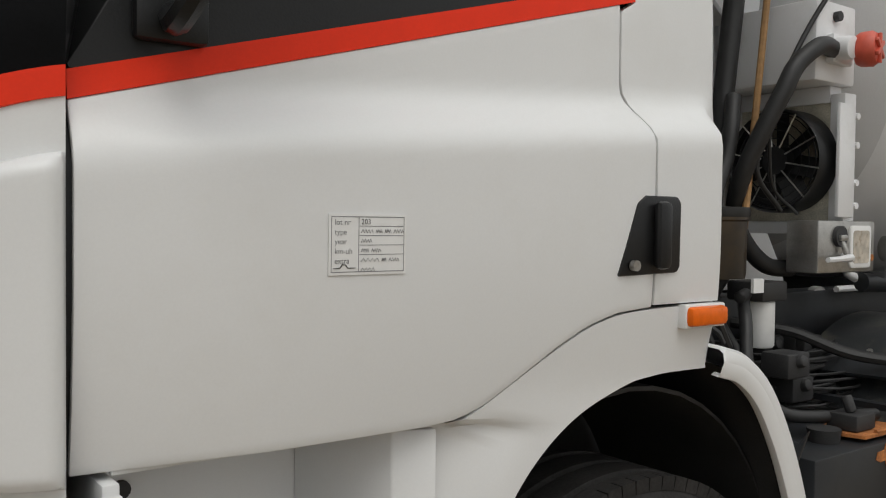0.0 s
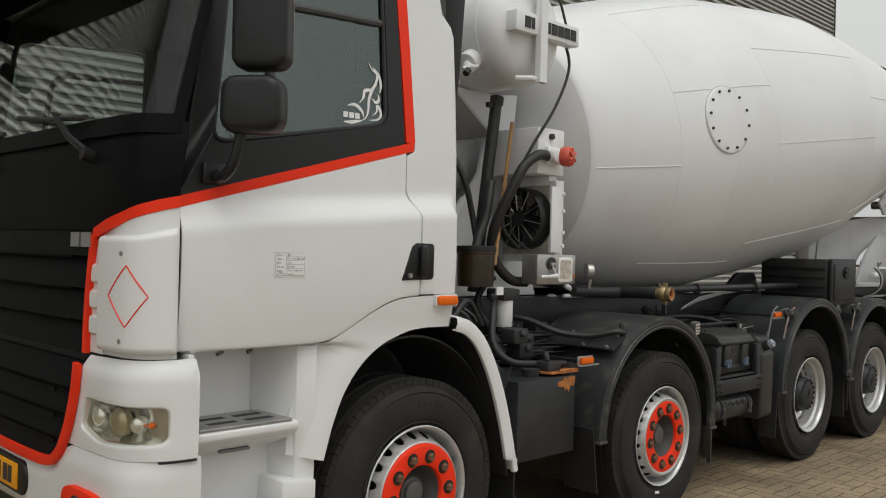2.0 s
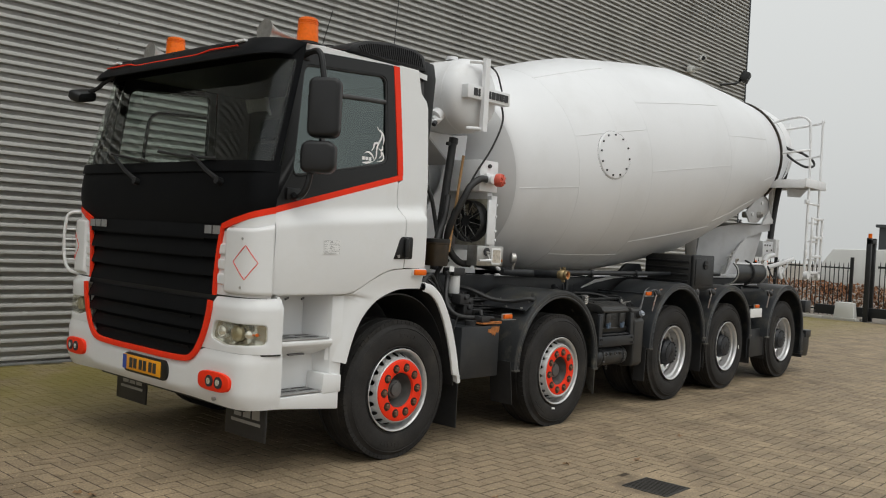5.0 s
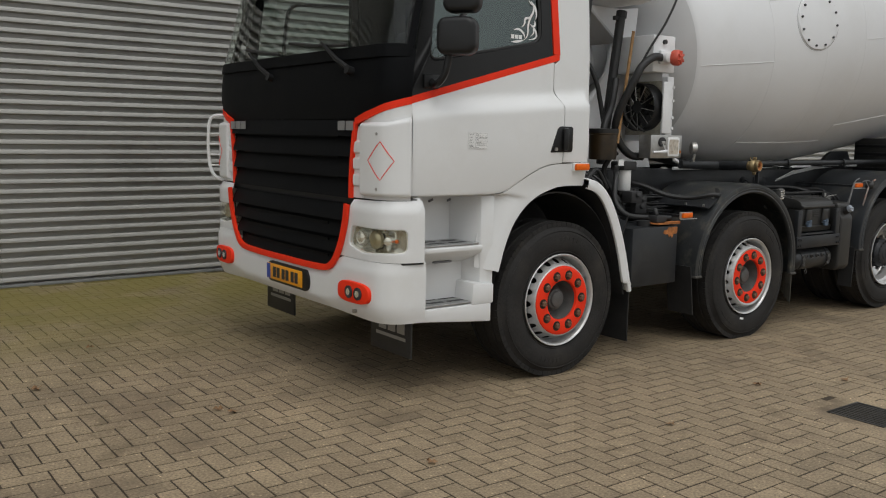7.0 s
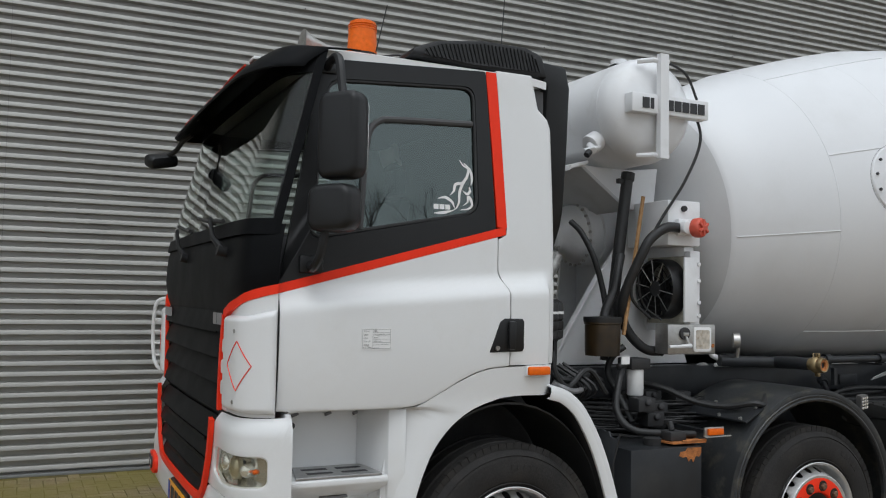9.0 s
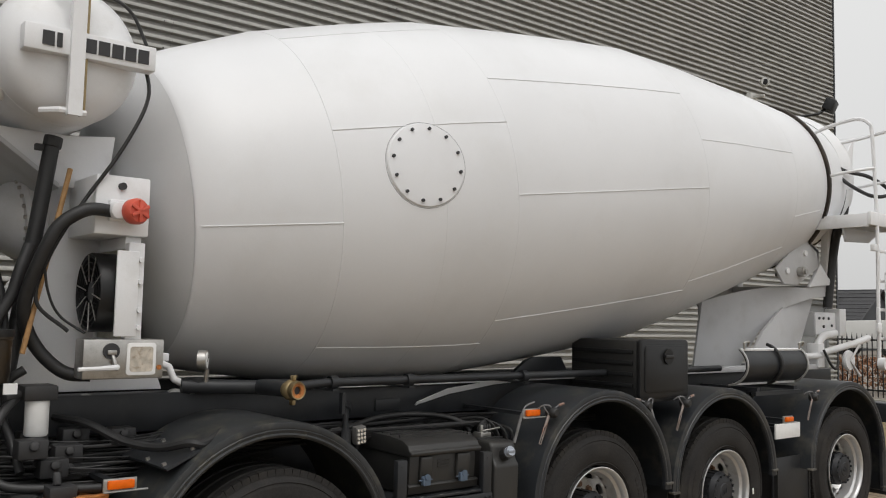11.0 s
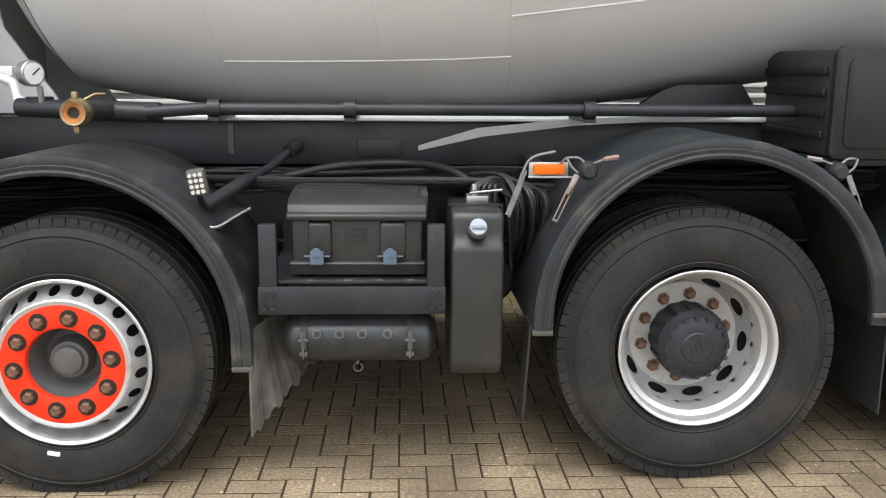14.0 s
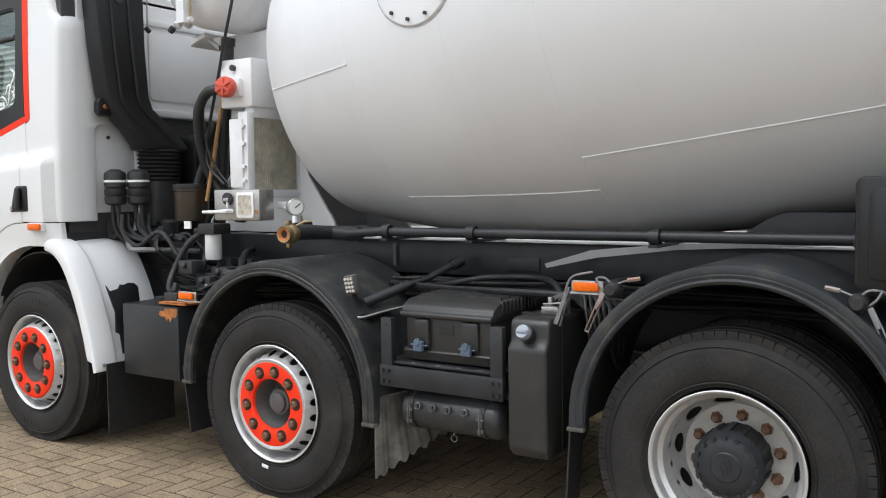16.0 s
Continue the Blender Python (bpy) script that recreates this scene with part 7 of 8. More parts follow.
for a in (48, -70):
    part("chute_edge", Shape().tube([(6.3, 1.60 - 0.195 * math.cos(radians(a)), 1.405 + 0.16 * math.sin(radians(a))), (7.2, 1.60 - 0.195 * math.cos(radians(a)), 1.405 + 0.16 * math.sin(radians(a)))], 0.012, 6), BODY, ch)
part("chute_strap", Shape().tube([(6.78, 1.60 - 0.205 * math.cos(radians(a)), 1.405 + 0.17 * math.sin(radians(a))) for a in range(-110, 71, 12)], 0.014, 6), HOSE, ch)
for x in (6.34, 7.16):
    part("chute_hook", Shape().tube(spline([(x, 1.46, 1.53), (x - 0.02, 1.45, 1.575), (x + 0.05, 1.45, 1.585), (x + 0.06, 1.47, 1.55)], 4), 0.009, 6), STEEL, ch)
part("chute_rest", Shape().box(6.45, 6.49, 1.42, 1.98, 1.2, 1.23).box(7.0, 7.04, 1.42, 1.98, 1.2, 1.23).box(6.4, 7.1, 1.4, 1.44, 1.17, 1.2), FRAME, truck)

settle(-0.2, -0.045)
ped = [(6.90, 1.31), (7.02, 1.92), (7.2, 1.97), (7.45, 2.03), (7.75, 2.08), (8.12, 2.08), (8.64, 2.14), (8.60, 2.02), (8.25, 1.99), (7.9, 1.90), (7.6, 1.66), (7.4, 1.31)]
inset = lambda x: lerp(2.32, 1.93, smooth((x - 6.9) / 1.3))
n = len(ped)
part("rear_pedestal", Shape().add([(x, inset(x), z) for x, z in ped] + [(x, inset(x) + 0.02, z) for x, z in ped],
                                  [(0, 1, 2, 11), (2, 3, 10, 11), (3, 4, 9, 10), (4, 5, 8, 9), (5, 6, 7, 8)] + [tuple(n + i for i in f) for f in ((11, 2, 1, 0), (11, 10, 3, 2), (10, 9, 4, 3), (9, 8, 5, 4), (8, 7, 6, 5))] + [(i, (i + 1) % n, n + (i + 1) % n, n + i) for i in range(n)]), STEELW, truck, "welded plate carrying the drum, greyed for the drum's shade")
part("rear_pedestal", Shape().prism([(7.63, 2.08), (8.12, 2.08), (8.64, 2.14), (8.60, 2.02), (8.25, 1.99), (8.3, 1.36), (7.95, 1.36), (7.9, 1.9)], 2 * YC - 1.95, 2 * YC - 1.93, "y"), STEELW, truck, "welded plate carrying the drum, greyed for the drum's shade", 0.004)
part("pedestal_web", Shape().prism([(7.22, 1.33), (7.5, 1.66), (7.86, 1.90), (8.25, 1.99), (8.4, 1.99), (8.1, 1.46), (8.0, 1.33)], 2.0, 2.03, "y"), STEELW, truck, "", 0.004)
part("pedestal_beam", Shape().box(8.5, 8.62, 1.95, 2 * YC - 1.95, 2.02, 2.12), STEELW, truck, "", 0.004)
part("pedestal_foot", Shape().box(6.2, 8.3, 1.9, 2.04, 1.315, 1.36), STEELW, truck, "", 0.004)
part("pedestal_gusset", Shape().prism([(8.15, 2.09), (8.62, 2.13), (8.5, 2.2), (8.36, 2.32)], 1.90, 1.93, "y").prism([(8.52, 2.13), (8.66, 2.14), (8.58, 2.33)], 1.96, 1.98, "y"), BODY, truck, "", 0.003)
for y0 in (1.80, 2 * YC - 2.02):
    rb = part("roller_bracket", Shape().prism([(7.52, 2.23), (7.66, 2.10), (7.9, 2.10), (8.28, 2.28), (8.29, 2.44), (8.06, 2.54), (7.98, 2.53)], y0 + 0.08, y0 + 0.105, "y").prism([(7.98, 2.545), (8.06, 2.545), (8.30, 2.45), (8.30, 2.29), (8.26, 2.29), (8.26, 2.42), (8.05, 2.515)], y0 + 0.08, y0 + 0.22, "y"), STEELW, truck, "roller bracket greyed for the drum's shade", 0.004)
    part("roller_axle", Shape().tube([(7.92, y0 + 0.02, 2.22), (7.92, y0 + 0.3, 2.22)], 0.045, 16).tube([(7.92, y0 + 0.0, 2.22), (7.92, y0 + 0.06, 2.22)], 0.025, 12), STEEL, rb)
    for x, z in ((7.70, 2.22), (8.02, 2.40)):
        part("bracket_bolt", Shape().tube([(x, y0 + 0.06, z), (x, y0 + 0.09, z)], 0.028, 10), BODY, rb)
    part("roller", Shape().lathe([(0, 0), (0, 0.12), (0.12, 0.12), (0.12, 0)], AXIS @ pose(6.36, (y0 + 0.25 - YC) * 0.98, -0.66), 20), STEEL, rb)

# ladder with platform and hand rails, white
settle()
lad = part("ladder", Shape().tube(spline([(8.02, 1.25, 1.39), (8.02, 1.25, 2.0), (8.02, 1.25, 2.7), (8.0, 1.27, 3.45), (7.99, 1.30, 3.58), (7.97, 1.40, 3.63), (7.95, 1.62, 3.60), (7.95, 1.80, 3.55), (8.05, 1.90, 3.52), (8.4, 1.88, 3.53), (8.5, 1.7, 3.55), (8.52, 1.34, 3.60), (8.48, 1.26, 3.61), (8.42, 1.25, 3.62)], 5), 0.017, 8), BODY, truck, "white steel ladder with hand rails")
part("stile", Shape().tube([(8.445, 1.25, 1.39), (8.45, 1.25, 2.7), (8.42, 1.25, 3.62)], 0.017, 8), BODY, lad)
part("hand_rail", Shape().tube(spline([(8.0, 1.26, 3.16), (7.9, 1.35, 3.14), (7.84, 1.56, 3.11), (7.95, 1.85, 3.06), (8.3, 1.9, 3.05), (8.48, 1.6, 3.08), (8.53, 1.3, 3.13), (8.44, 1.25, 3.14)], 5), 0.015, 8), BODY, lad)
for z in (1.39, 1.62, 1.88, 2.14, 2.41):
    part("rung", Shape().box(8.02, 8.45, 1.237, 1.263, z - 0.013, z + 0.013), BODY, lad, "", 0.005)
for x in (8.10, 8.50):
    part("fold_stile", Shape().box(x - 0.018, x + 0.018, 1.19, 1.22, 1.40, 2.22), BODY, lad, "", 0.005)
for z in (1.44, 1.67, 1.94, 2.205):
    part("fold_rung", Shape().box(8.10, 8.50, 1.19, 1.22, z - 0.017, z + 0.017), BODY, lad, "", 0.004)
for x in (8.03, 8.46):
    part("ladder_foot", Shape().tube([(x, 1.19, 1.40), (x, 1.25, 1.40)], 0.055, 16), BODY, lad)
part("ladder_latch", Shape().box(7.97, 8.0, 1.22, 1.25, 1.72, 1.90).box(7.93, 8.0, 1.21, 1.24, 1.68, 1.76), BODY, lad, "", 0.006)
part("platform", Shape().box(7.87, 8.66, 1.235, 1.265, 2.635, 2.755).box(7.87, 7.90, 1.265, 1.92, 2.62, 2.74).box(8.63, 8.66, 1.265, 1.92, 2.64, 2.75).box(7.90, 8.63, 1.265, 1.92, 2.70, 2.72), BODY, lad, "white platform", 0.004)
part("platform_brace", Shape().prism([(7.9, 2.63), (8.62, 2.63), (8.4, 2.52), (7.95, 2.5)], 1.5, 1.52, "y"), STEELW, lad, "", 0.003)
part("platform_lug", Shape().box(7.90, 7.97, 1.22, 1.26, 2.40, 2.46).tube([(7.96, 1.24, 2.43), (8.02, 1.25, 2.42)], 0.014, 6), BODY, lad, "", 0.008)

settle(-0.2, -0.045)
# hopper, discharge chute and hydraulics at the tail, mostly hidden behind the drum
part("hopper", Shape().prism([(8.9, 3.2), (9.35, 3.72), (9.40, 3.72), (9.0, 3.05)], 2.05, 2 * YC - 2.05, "y").prism([(8.72, 3.0), (8.9, 3.2), (9.35, 3.72), (9.3, 3.4), (8.95, 2.72), (8.8, 2.74)], 2.03, 2.05, "y"), BODY, truck, "white charging hopper", 0.006)
part("tail_frame", Shape().prism([(8.52, 2.1), (8.62, 2.1), (8.74, 3.1), (8.66, 3.16), (8.6, 3.0)], 1.93, 2.0, "y"), BODY, truck, "", 0.006)
part("tail_frame", Shape().prism([(8.52, 2.1), (8.62, 2.1), (8.74, 3.1), (8.66, 3.16), (8.6, 3.0)], 2 * YC - 2.0, 2 * YC - 1.93, "y"), BODY, truck, "", 0.006)
part("rain_collar", Shape().lathe([(7.05, 0.66), (7.03, 0.70), (7.15, 0.72), (7.25, 0.70)], AXIS, 48, lambda i, k: not 10 < k < 40), BODY, truck, "white collar plate at the drum mouth")
part("top_guard", Shape().prism([(8.0, 3.58), (8.06, 3.66), (8.62, 3.62), (8.80, 3.50), (8.66, 3.42), (8.2, 3.52)], 2.2, 2.24, "y"), STEELW, truck, "grey guard plate over the drum mouth", 0.006)
part("work_light", Shape().box(8.82, 8.98, 2.0, 2.14, 3.46, 3.62), HOSE, truck, "black working light at the tail", 0.03)
part("tail_hose", Shape().tube(spline([(8.36, 1.95, 3.52), (8.6, 1.84, 3.2), (8.72, 1.84, 2.9), (8.66, 1.9, 2.6), (8.58, 1.92, 2.2), (8.52, 1.92, 1.9)], 6), 0.045, 10), HOSE, truck, "black hose at the tail")
part("tail_hose", Shape().tube(spline([(8.3, 1.92, 3.45), (8.5, 1.75, 3.24), (8.7, 1.6, 3.18), (8.88, 1.5, 3.08), (8.86, 1.48, 3.0), (8.68, 1.55, 2.98), (8.52, 1.68, 3.08), (8.5, 1.8, 3.2)], 6), 0.018, 8), HOSE, truck, "black coiled hose at the tail")
cb = part("rear_control_box", Shape().box(8.40, 8.80, 1.98, 2.12, 1.62, 1.86), BODY, truck, "white control box at the tail", 0.01)
part("box_cover", Shape().box(8.36, 8.70, 1.955, 1.98, 1.64, 1.83).box(8.82, 8.95, 1.95, 2.1, 1.63, 1.9), BODY, cb, "", 0.006)
for x, z in ((8.42, 1.8), (8.5, 1.72), (8.6, 1.8), (8.66, 1.73), (8.5, 1.8)):
    part("box_knob", disc(x, 1.945, z, 0.014, 0.012, "y", 10), INK, cb)
part("slew_pipe", Shape().tube(spline([(8.32, 1.95, 1.36), (8.33, 1.93, 1.52), (8.42, 1.92, 1.62), (8.62, 1.9, 1.66)], 6), 0.038, 10), BODY, truck, "bent white pipe")
part("slew_arm", Shape().tube([(8.3, 1.9, 1.46), (8.8, 1.8, 1.56), (9.0, 1.75, 1.62)], 0.034, 10).tube([(7.4, 1.9, 1.44), (8.35, 1.9, 1.44)], 0.032, 10).box(8.26, 8.38, 1.88, 2.0, 1.33, 1.56), BODY, truck, "", 0.01)
part("hand_wheel", Shape().lathe([(0, 0.0), (0, 0.09), (0.02, 0.1), (0.04, 0.09), (0.04, 0)], pose(8.62, 1.75, 1.4, 0, 0, 90), 18).tube([(8.62, 1.75, 1.4), (8.74, 1.72, 1.55)], 0.012, 6).tube([(8.62, 1.75, 1.4), (8.75, 1.72, 1.25)], 0.012, 6), BODY, truck)
part("tail_cables", Shape().tube(spline([(8.3, 1.85, 1.5), (8.34, 1.8, 1.36), (8.45, 1.8, 1.32), (8.52, 1.82, 1.4), (8.58, 1.85, 1.36)], 5), 0.012, 6), HOSE, truck)
settle(-0.03, -0.04)
part("rear_beam", Shape().box(8.3, 8.52, 1.33, 2 * YC - 1.33, 0.86, 1.03), FRAME, truck, "black rear beam", 0.008)
part("rear_lamp_box", Shape().prism([(8.30, 0.55), (8.62, 0.55), (8.62, 0.35), (8.56, 0.22), (8.30, 0.24)], 1.36, 1.78, "y"), PLASTIC, truck, "black rear lamp housing", 0.015)
part("rear_bar", Shape().box(8.42, 8.62, 1.34, 2 * YC - 1.34, 0.5, 0.6), FRAME, truck, "", 0.008)
part("tow_eye", Shape().tube([(8.5, 1.5, 0.98), (8.72, 1.5, 0.985)], 0.022, 8), FRAME, truck)

settle()
# ---- behind the cab: water tank, drive, oil cooler, control box ----
TX, TZ, TR = 1.125, 2.865, 0.318
wt = part("water_tank", Shape().lathe([(-0.03, 0.0), (-0.02, 0.12), (0.005, 0.22), (0.045, 0.285), (0.10, 0.312), (0.15, TR), (1.62, TR), (1.67, 0.312), (1.75, 0.22), (1.77, 0)], pose(TX, 1.585, TZ, 0, 0, 90), 56), BODY, truck, "white cylindrical water tank")
part("tank_seam", Shape().lathe([(0.145, TR), (0.15, TR + 0.003), (0.155, TR)], pose(TX, 1.585, TZ, 0, 0, 90), 56), BODY, wt)
sign = part("sign_box", Shape().box(0.90, 1.465, 1.515, 1.59, 2.812, 2.925), BODY, wt, "white sign box with plain dark blocks", 0.006)
for k in range(8):
    part("sign_block", Shape().box(0.972 + 0.0585 * k, 1.02 + 0.0585 * k - (0.026 if k == 1 else 0), 1.509, 1.516, 2.838, 2.9), INK, sign)
part("level_guard", Shape().prism([(1.085, 1.492), (1.145, 1.492), (1.145, 1.53), (1.138, 1.53), (1.138, 1.499), (1.092, 1.499), (1.092, 1.53), (1.085, 1.53)], 2.55, 3.165, "z"), BODY, wt, "white level gauge channel")
part("level_tube", Shape().tube([(1.16, 1.53, 2.58), (1.16, 1.53, 3.13)], 0.007, 8), BRASS, wt)
for z in (2.57, 3.13):
    part("gauge_fitting", Shape().tube([(1.0, 1.6, z), (1.06, 1.53, z), (1.17, 1.53, z)], 0.016, 8), BODY, wt)
nz = part("tank_nozzle", Shape().tube([(0.86, 1.80, 2.68), (0.80, 1.79, 2.64)], 0.062, 16).tube([(0.80, 1.79, 2.64), (0.79, 1.74, 2.60)], 0.026, 10).tube([(0.84, 1.74, 2.63), (0.74, 1.76, 2.60)], 0.014, 8), BODY, wt, "", 0.004)
part("tank_plug", Shape().tube([(0.765, 1.74, 2.595), (0.74, 1.735, 2.57)], 0.02, 8), INK, wt)
part("tank_cap", Shape().lathe([(0, 0), (0, 0.05), (0.03, 0.05), (0.035, 0)], pose(1.05, 1.85, 3.17, 0, -90, 0), 16).box(1.0, 1.1, 1.82, 1.88, 3.17, 3.178), BODY, wt)
web = [(0.82, 2.555), (1.0, 2.55), (1.25, 2.55), (1.45, 2.575), (1.42, 2.30), (1.18, 2.30)]
cr = part("tank_cradle", Shape().prism(web, 1.97, 2.0, "y"), BODY, truck, "white tank cradle", 0.004)
part("cradle_web", Shape().prism(web, 2.9, 2.93, "y"), BODY, cr, "", 0.004)
part("cradle_rail", Shape().prism([(0.73, 2.50), (0.74, 2.535), (0.87, 2.575), (0.87, 2.55), (0.75, 2.515)], 1.9, 2.98, "y"), BODY, cr, "", 0.003)
part("cradle_rail", Shape().prism([(0.87, 2.54), (1.19, 2.31), (1.19, 2.285), (0.84, 2.535)], 1.94, 2.96, "y"), STEELW, cr, "", 0.003)
# pedestal and planetary drive
near_web = [(0.70, 1.32), (1.78, 1.32), (1.752, 1.393), (1.558, 1.673), (1.47, 2.2), (1.46, 2.40), (1.28, 2.40), (1.21, 2.08), (1.085, 1.909)]
fp = part("front_pedestal", Shape().prism(near_web, 2.06, 2.085, "y"), BODY, truck, "white front drum pedestal", 0.005)
part("far_web", Shape().prism([(1.22, 1.32), (1.78, 1.32), (1.558, 1.673), (1.46, 2.40), (1.30, 2.40)], 2 * YC - 2.09, 2 * YC - 2.06, "y"), BODY, fp, "", 0.005)
part("cross_plate", Shape().box(1.40, 1.43, 2.09, 2 * YC - 2.09, 1.34, 2.38), BODY, fp, "", 0.005)
part("web_fold", Shape().prism([(1.07, 1.91), (1.085, 1.925), (0.715, 1.33), (0.69, 1.33)], 2.03, 2.085, "y"), BODY, fp, "", 0.003)
DR = AXIS @ pose(-0.80, 0, 0)
dr = part("drum_drive", Shape().lathe([(0.0, 0.0), (0.0, 0.085), (0.16, 0.09), (0.17, 0.12), (0.20, 0.125), (0.21, 0.10), (0.24, 0.11), (0.27, 0.14), (0.32, 0.185), (0.36, 0.2), (0.365, 0.225), (0.39, 0.228), (0.40, 0.212), (0.46, 0.222), (0.465, 0.24), (0.51, 0.242), (0.52, 0.21), (0.86, 0.21)], DR, 48), BODY, truck, "white planetary drum drive with flange bolts")
for k in range(24):
    a = 2 * math.pi * k / 24
    p, q = DR @ Vector((0.35, 0.214 * math.cos(a), 0.214 * math.sin(a))), DR @ Vector((0.37, 0.214 * math.cos(a), 0.214 * math.sin(a)))
    part("flange_bolt", Shape().tube([p, q], 0.010, 6), STEEL, dr)
dm = part("drive_motor", Shape().box(-0.03, 0.17, -0.075, 0.075, -0.075, 0.075, DR), GALV, dr, "grey hydraulic motor", 0.02)
part("motor_block", Shape().box(-0.12, -0.03, -0.06, 0.06, -0.085, 0.065, DR), GALV, dm, "", 0.012)
part("motor_flange", Shape().box(0.17, 0.195, -0.1, 0.1, -0.1, 0.1, DR), GALV, dm, "", 0.008)
for a, b in ((-0.08, -0.08), (0.08, -0.08), (-0.08, 0.08), (0.08, 0.08)):
    part("motor_bolt", Shape().tube([DR @ Vector((0.15, a, b)), DR @ Vector((0.172, a, b))], 0.014, 6), STEEL, dm)
part("motor_plug", Shape().tube([DR @ Vector((-0.08, -0.06, 0.0)), DR @ Vector((-0.08, -0.08, 0.0))], 0.02, 8), STEEL, dm)
part("motor_fitting", Shape().tube([DR @ Vector((-0.06, -0.05, -0.06)), DR @ Vector((-0.05, -0.18, -0.12)), (0.83, 2.16, 2.0)], [0.028, 0.028, 0.026], 10), GALV, dm)
part("motor_hose", Shape().tube(spline([(0.80, 2.15, 1.95), (0.70, 2.15, 1.83), (0.672, 2.15, 1.71), (0.70, 2.15, 1.59), (0.80, 2.15, 1.48), (0.92, 2.15, 1.42)], 6), 0.036, 12), HOSE, truck, "thick black hydraulic hose")
part("hose_collar", Shape().tube([(0.80, 2.15, 1.955), (0.73, 2.15, 1.865)], 0.041, 12).tube([(0.83, 2.16, 2.0), (0.79, 2.15, 1.945)], 0.03, 8), GALV, truck, "", 0.004)
part("bleed_line", Shape().tube(spline([DR @ Vector((-0.1, -0.03, 0.06)), DR @ Vector((-0.1, -0.06, 0.16)), DR @ Vector((-0.04, -0.08, 0.19)), DR @ Vector((0.06, -0.08, 0.15))], 5), 0.007, 6), BODY, dm)
ah = part("air_filter_housing", Shape().prism(rounded(2.12, 2.86, 1.45, 1.97, 0.07), 0.27, 0.5, "x"), PLASTIC, truck, "black ribbed air filter housing", 0.02)
for k in range(7):
    part("housing_rib", Shape().box(0.498, 0.514, 2.16, 2.82, 1.5 + 0.065 * k, 1.525 + 0.065 * k), PLASTIC, ah, "", 0.004)
# oil cooler tower
settle(0.022, -0.022)
hb = part("cooler_head", Shape().box(1.245, 1.495, 1.665, 2.06, 2.06, 2.335), BODY, truck, "white oil tank head", 0.01)
part("head_plug", Shape().tube([(1.36, 1.665, 2.285), (1.36, 1.645, 2.285)], 0.018, 8), INK, hb)
part("valve_body", Shape().box(1.30, 1.43, 1.635, 1.666, 2.12, 2.22).tube([(1.33, 1.64, 2.17), (1.33, 1.58, 2.165)], 0.04, 12), BODY, hb, "", 0.008)
rc = part("red_cap", Shape().lathe([(0, 0), (0, 0.05), (0.012, 0.058), (0.05, 0.06), (0.065, 0.05), (0.07, 0)], pose(1.385, 1.60, 2.165, 0, 0, -75), 18), REDCAP, hb, "faded red plastic cap")
for k in range(3):
    part("cap_ridge", Shape().box(0.065, 0.078, -0.008, 0.008, -0.05, 0.05, pose(1.385, 1.60, 2.165, 0, 0, -75) @ pose(0, 0, 0, 60 * k, 0, 0)), REDCAP, rc, "", 0.003)
cl = part("oil_cooler", Shape().box(1.40, 1.475, 1.645, 1.70, 1.56, 2.03).box(1.40, 1.475, 2.06, 2.11, 1.56, 2.03).box(1.40, 1.475, 1.70, 2.06, 2.0, 2.06).box(1.40, 1.475, 1.70, 2.06, 1.54, 1.585), BODY, truck, "white oil cooler with a black fan", 0.005)
part("cooler_plate", Shape().box(1.345, 1.445, 1.63, 1.645, 1.60, 1.99), BODY, cl, "", 0.004)
part("cooler_core", Shape().box(1.41, 1.46, 1.70, 2.06, 1.585, 2.0), FINS, cl)
for k in range(22):
    part("cooler_fin", Shape().box(1.458, 1.47, 1.705 + 0.0161 * k, 1.712 + 0.0161 * k, 1.585, 2.0), FINS, cl)
for z in (1.64, 1.72, 1.85, 1.95):
    part("cooler_bolt", Shape().tube([(1.455, 1.645, z), (1.455, 1.625, z)], 0.012, 8), BODY, cl)
FX, FY, FZ, FR = 1.40, 1.85, 1.80, 0.185
fan = part("fan_shroud", Shape().lathe([(0.0, FR), (-0.10, FR), (-0.11, FR - 0.006), (-0.10, FR - 0.014), (0.0, FR - 0.014)], pose(FX, FY, FZ), 40), PLASTIC, cl, "black fan shroud")
part("fan_hub", Shape().lathe([(-0.095, 0.0), (-0.095, 0.05), (-0.07, 0.055), (-0.02, 0.055)], pose(FX, FY, FZ), 20), PLASTIC, fan)
for k in range(7):
    m = pose(FX - 0.05, FY, FZ, 360 * k / 7, 0, 0)
    part("fan_blade", Shape().grid([[(m @ Vector((-0.02 + 0.04 * (j / 3), -0.035 + 0.07 * (j / 3), r))) for j in range(4)] for r in (0.05, 0.11, 0.168)], (0.004, 0, 0)), PLASTIC, fan)
for k in range(10):
    a = 2 * math.pi * (k + 0.3) / 10
    part("guard_wire", Shape().tube([(FX - 0.105, FY + 0.05 * math.cos(a), FZ + 0.05 * math.sin(a)), (FX - 0.108, FY + (FR - 0.005) * math.cos(a), FZ + (FR - 0.005) * math.sin(a))], 0.003, 5), STEEL, fan)
for r in (0.08, 0.11, 0.14, 0.165):
    part("guard_ring", Shape().tube([(FX - 0.106, FY + r * math.cos(t), FZ + r * math.sin(t)) for t in (2 * math.pi * k / 28 for k in range(28))], 0.0022, 4, True), PLASTIC, fan)
settle()
cbx = part("control_box", Shape().box(1.235, 1.60, 1.60, 1.72, 1.41, 1.588), STEEL, truck, "stainless control box with a worn label", 0.008)
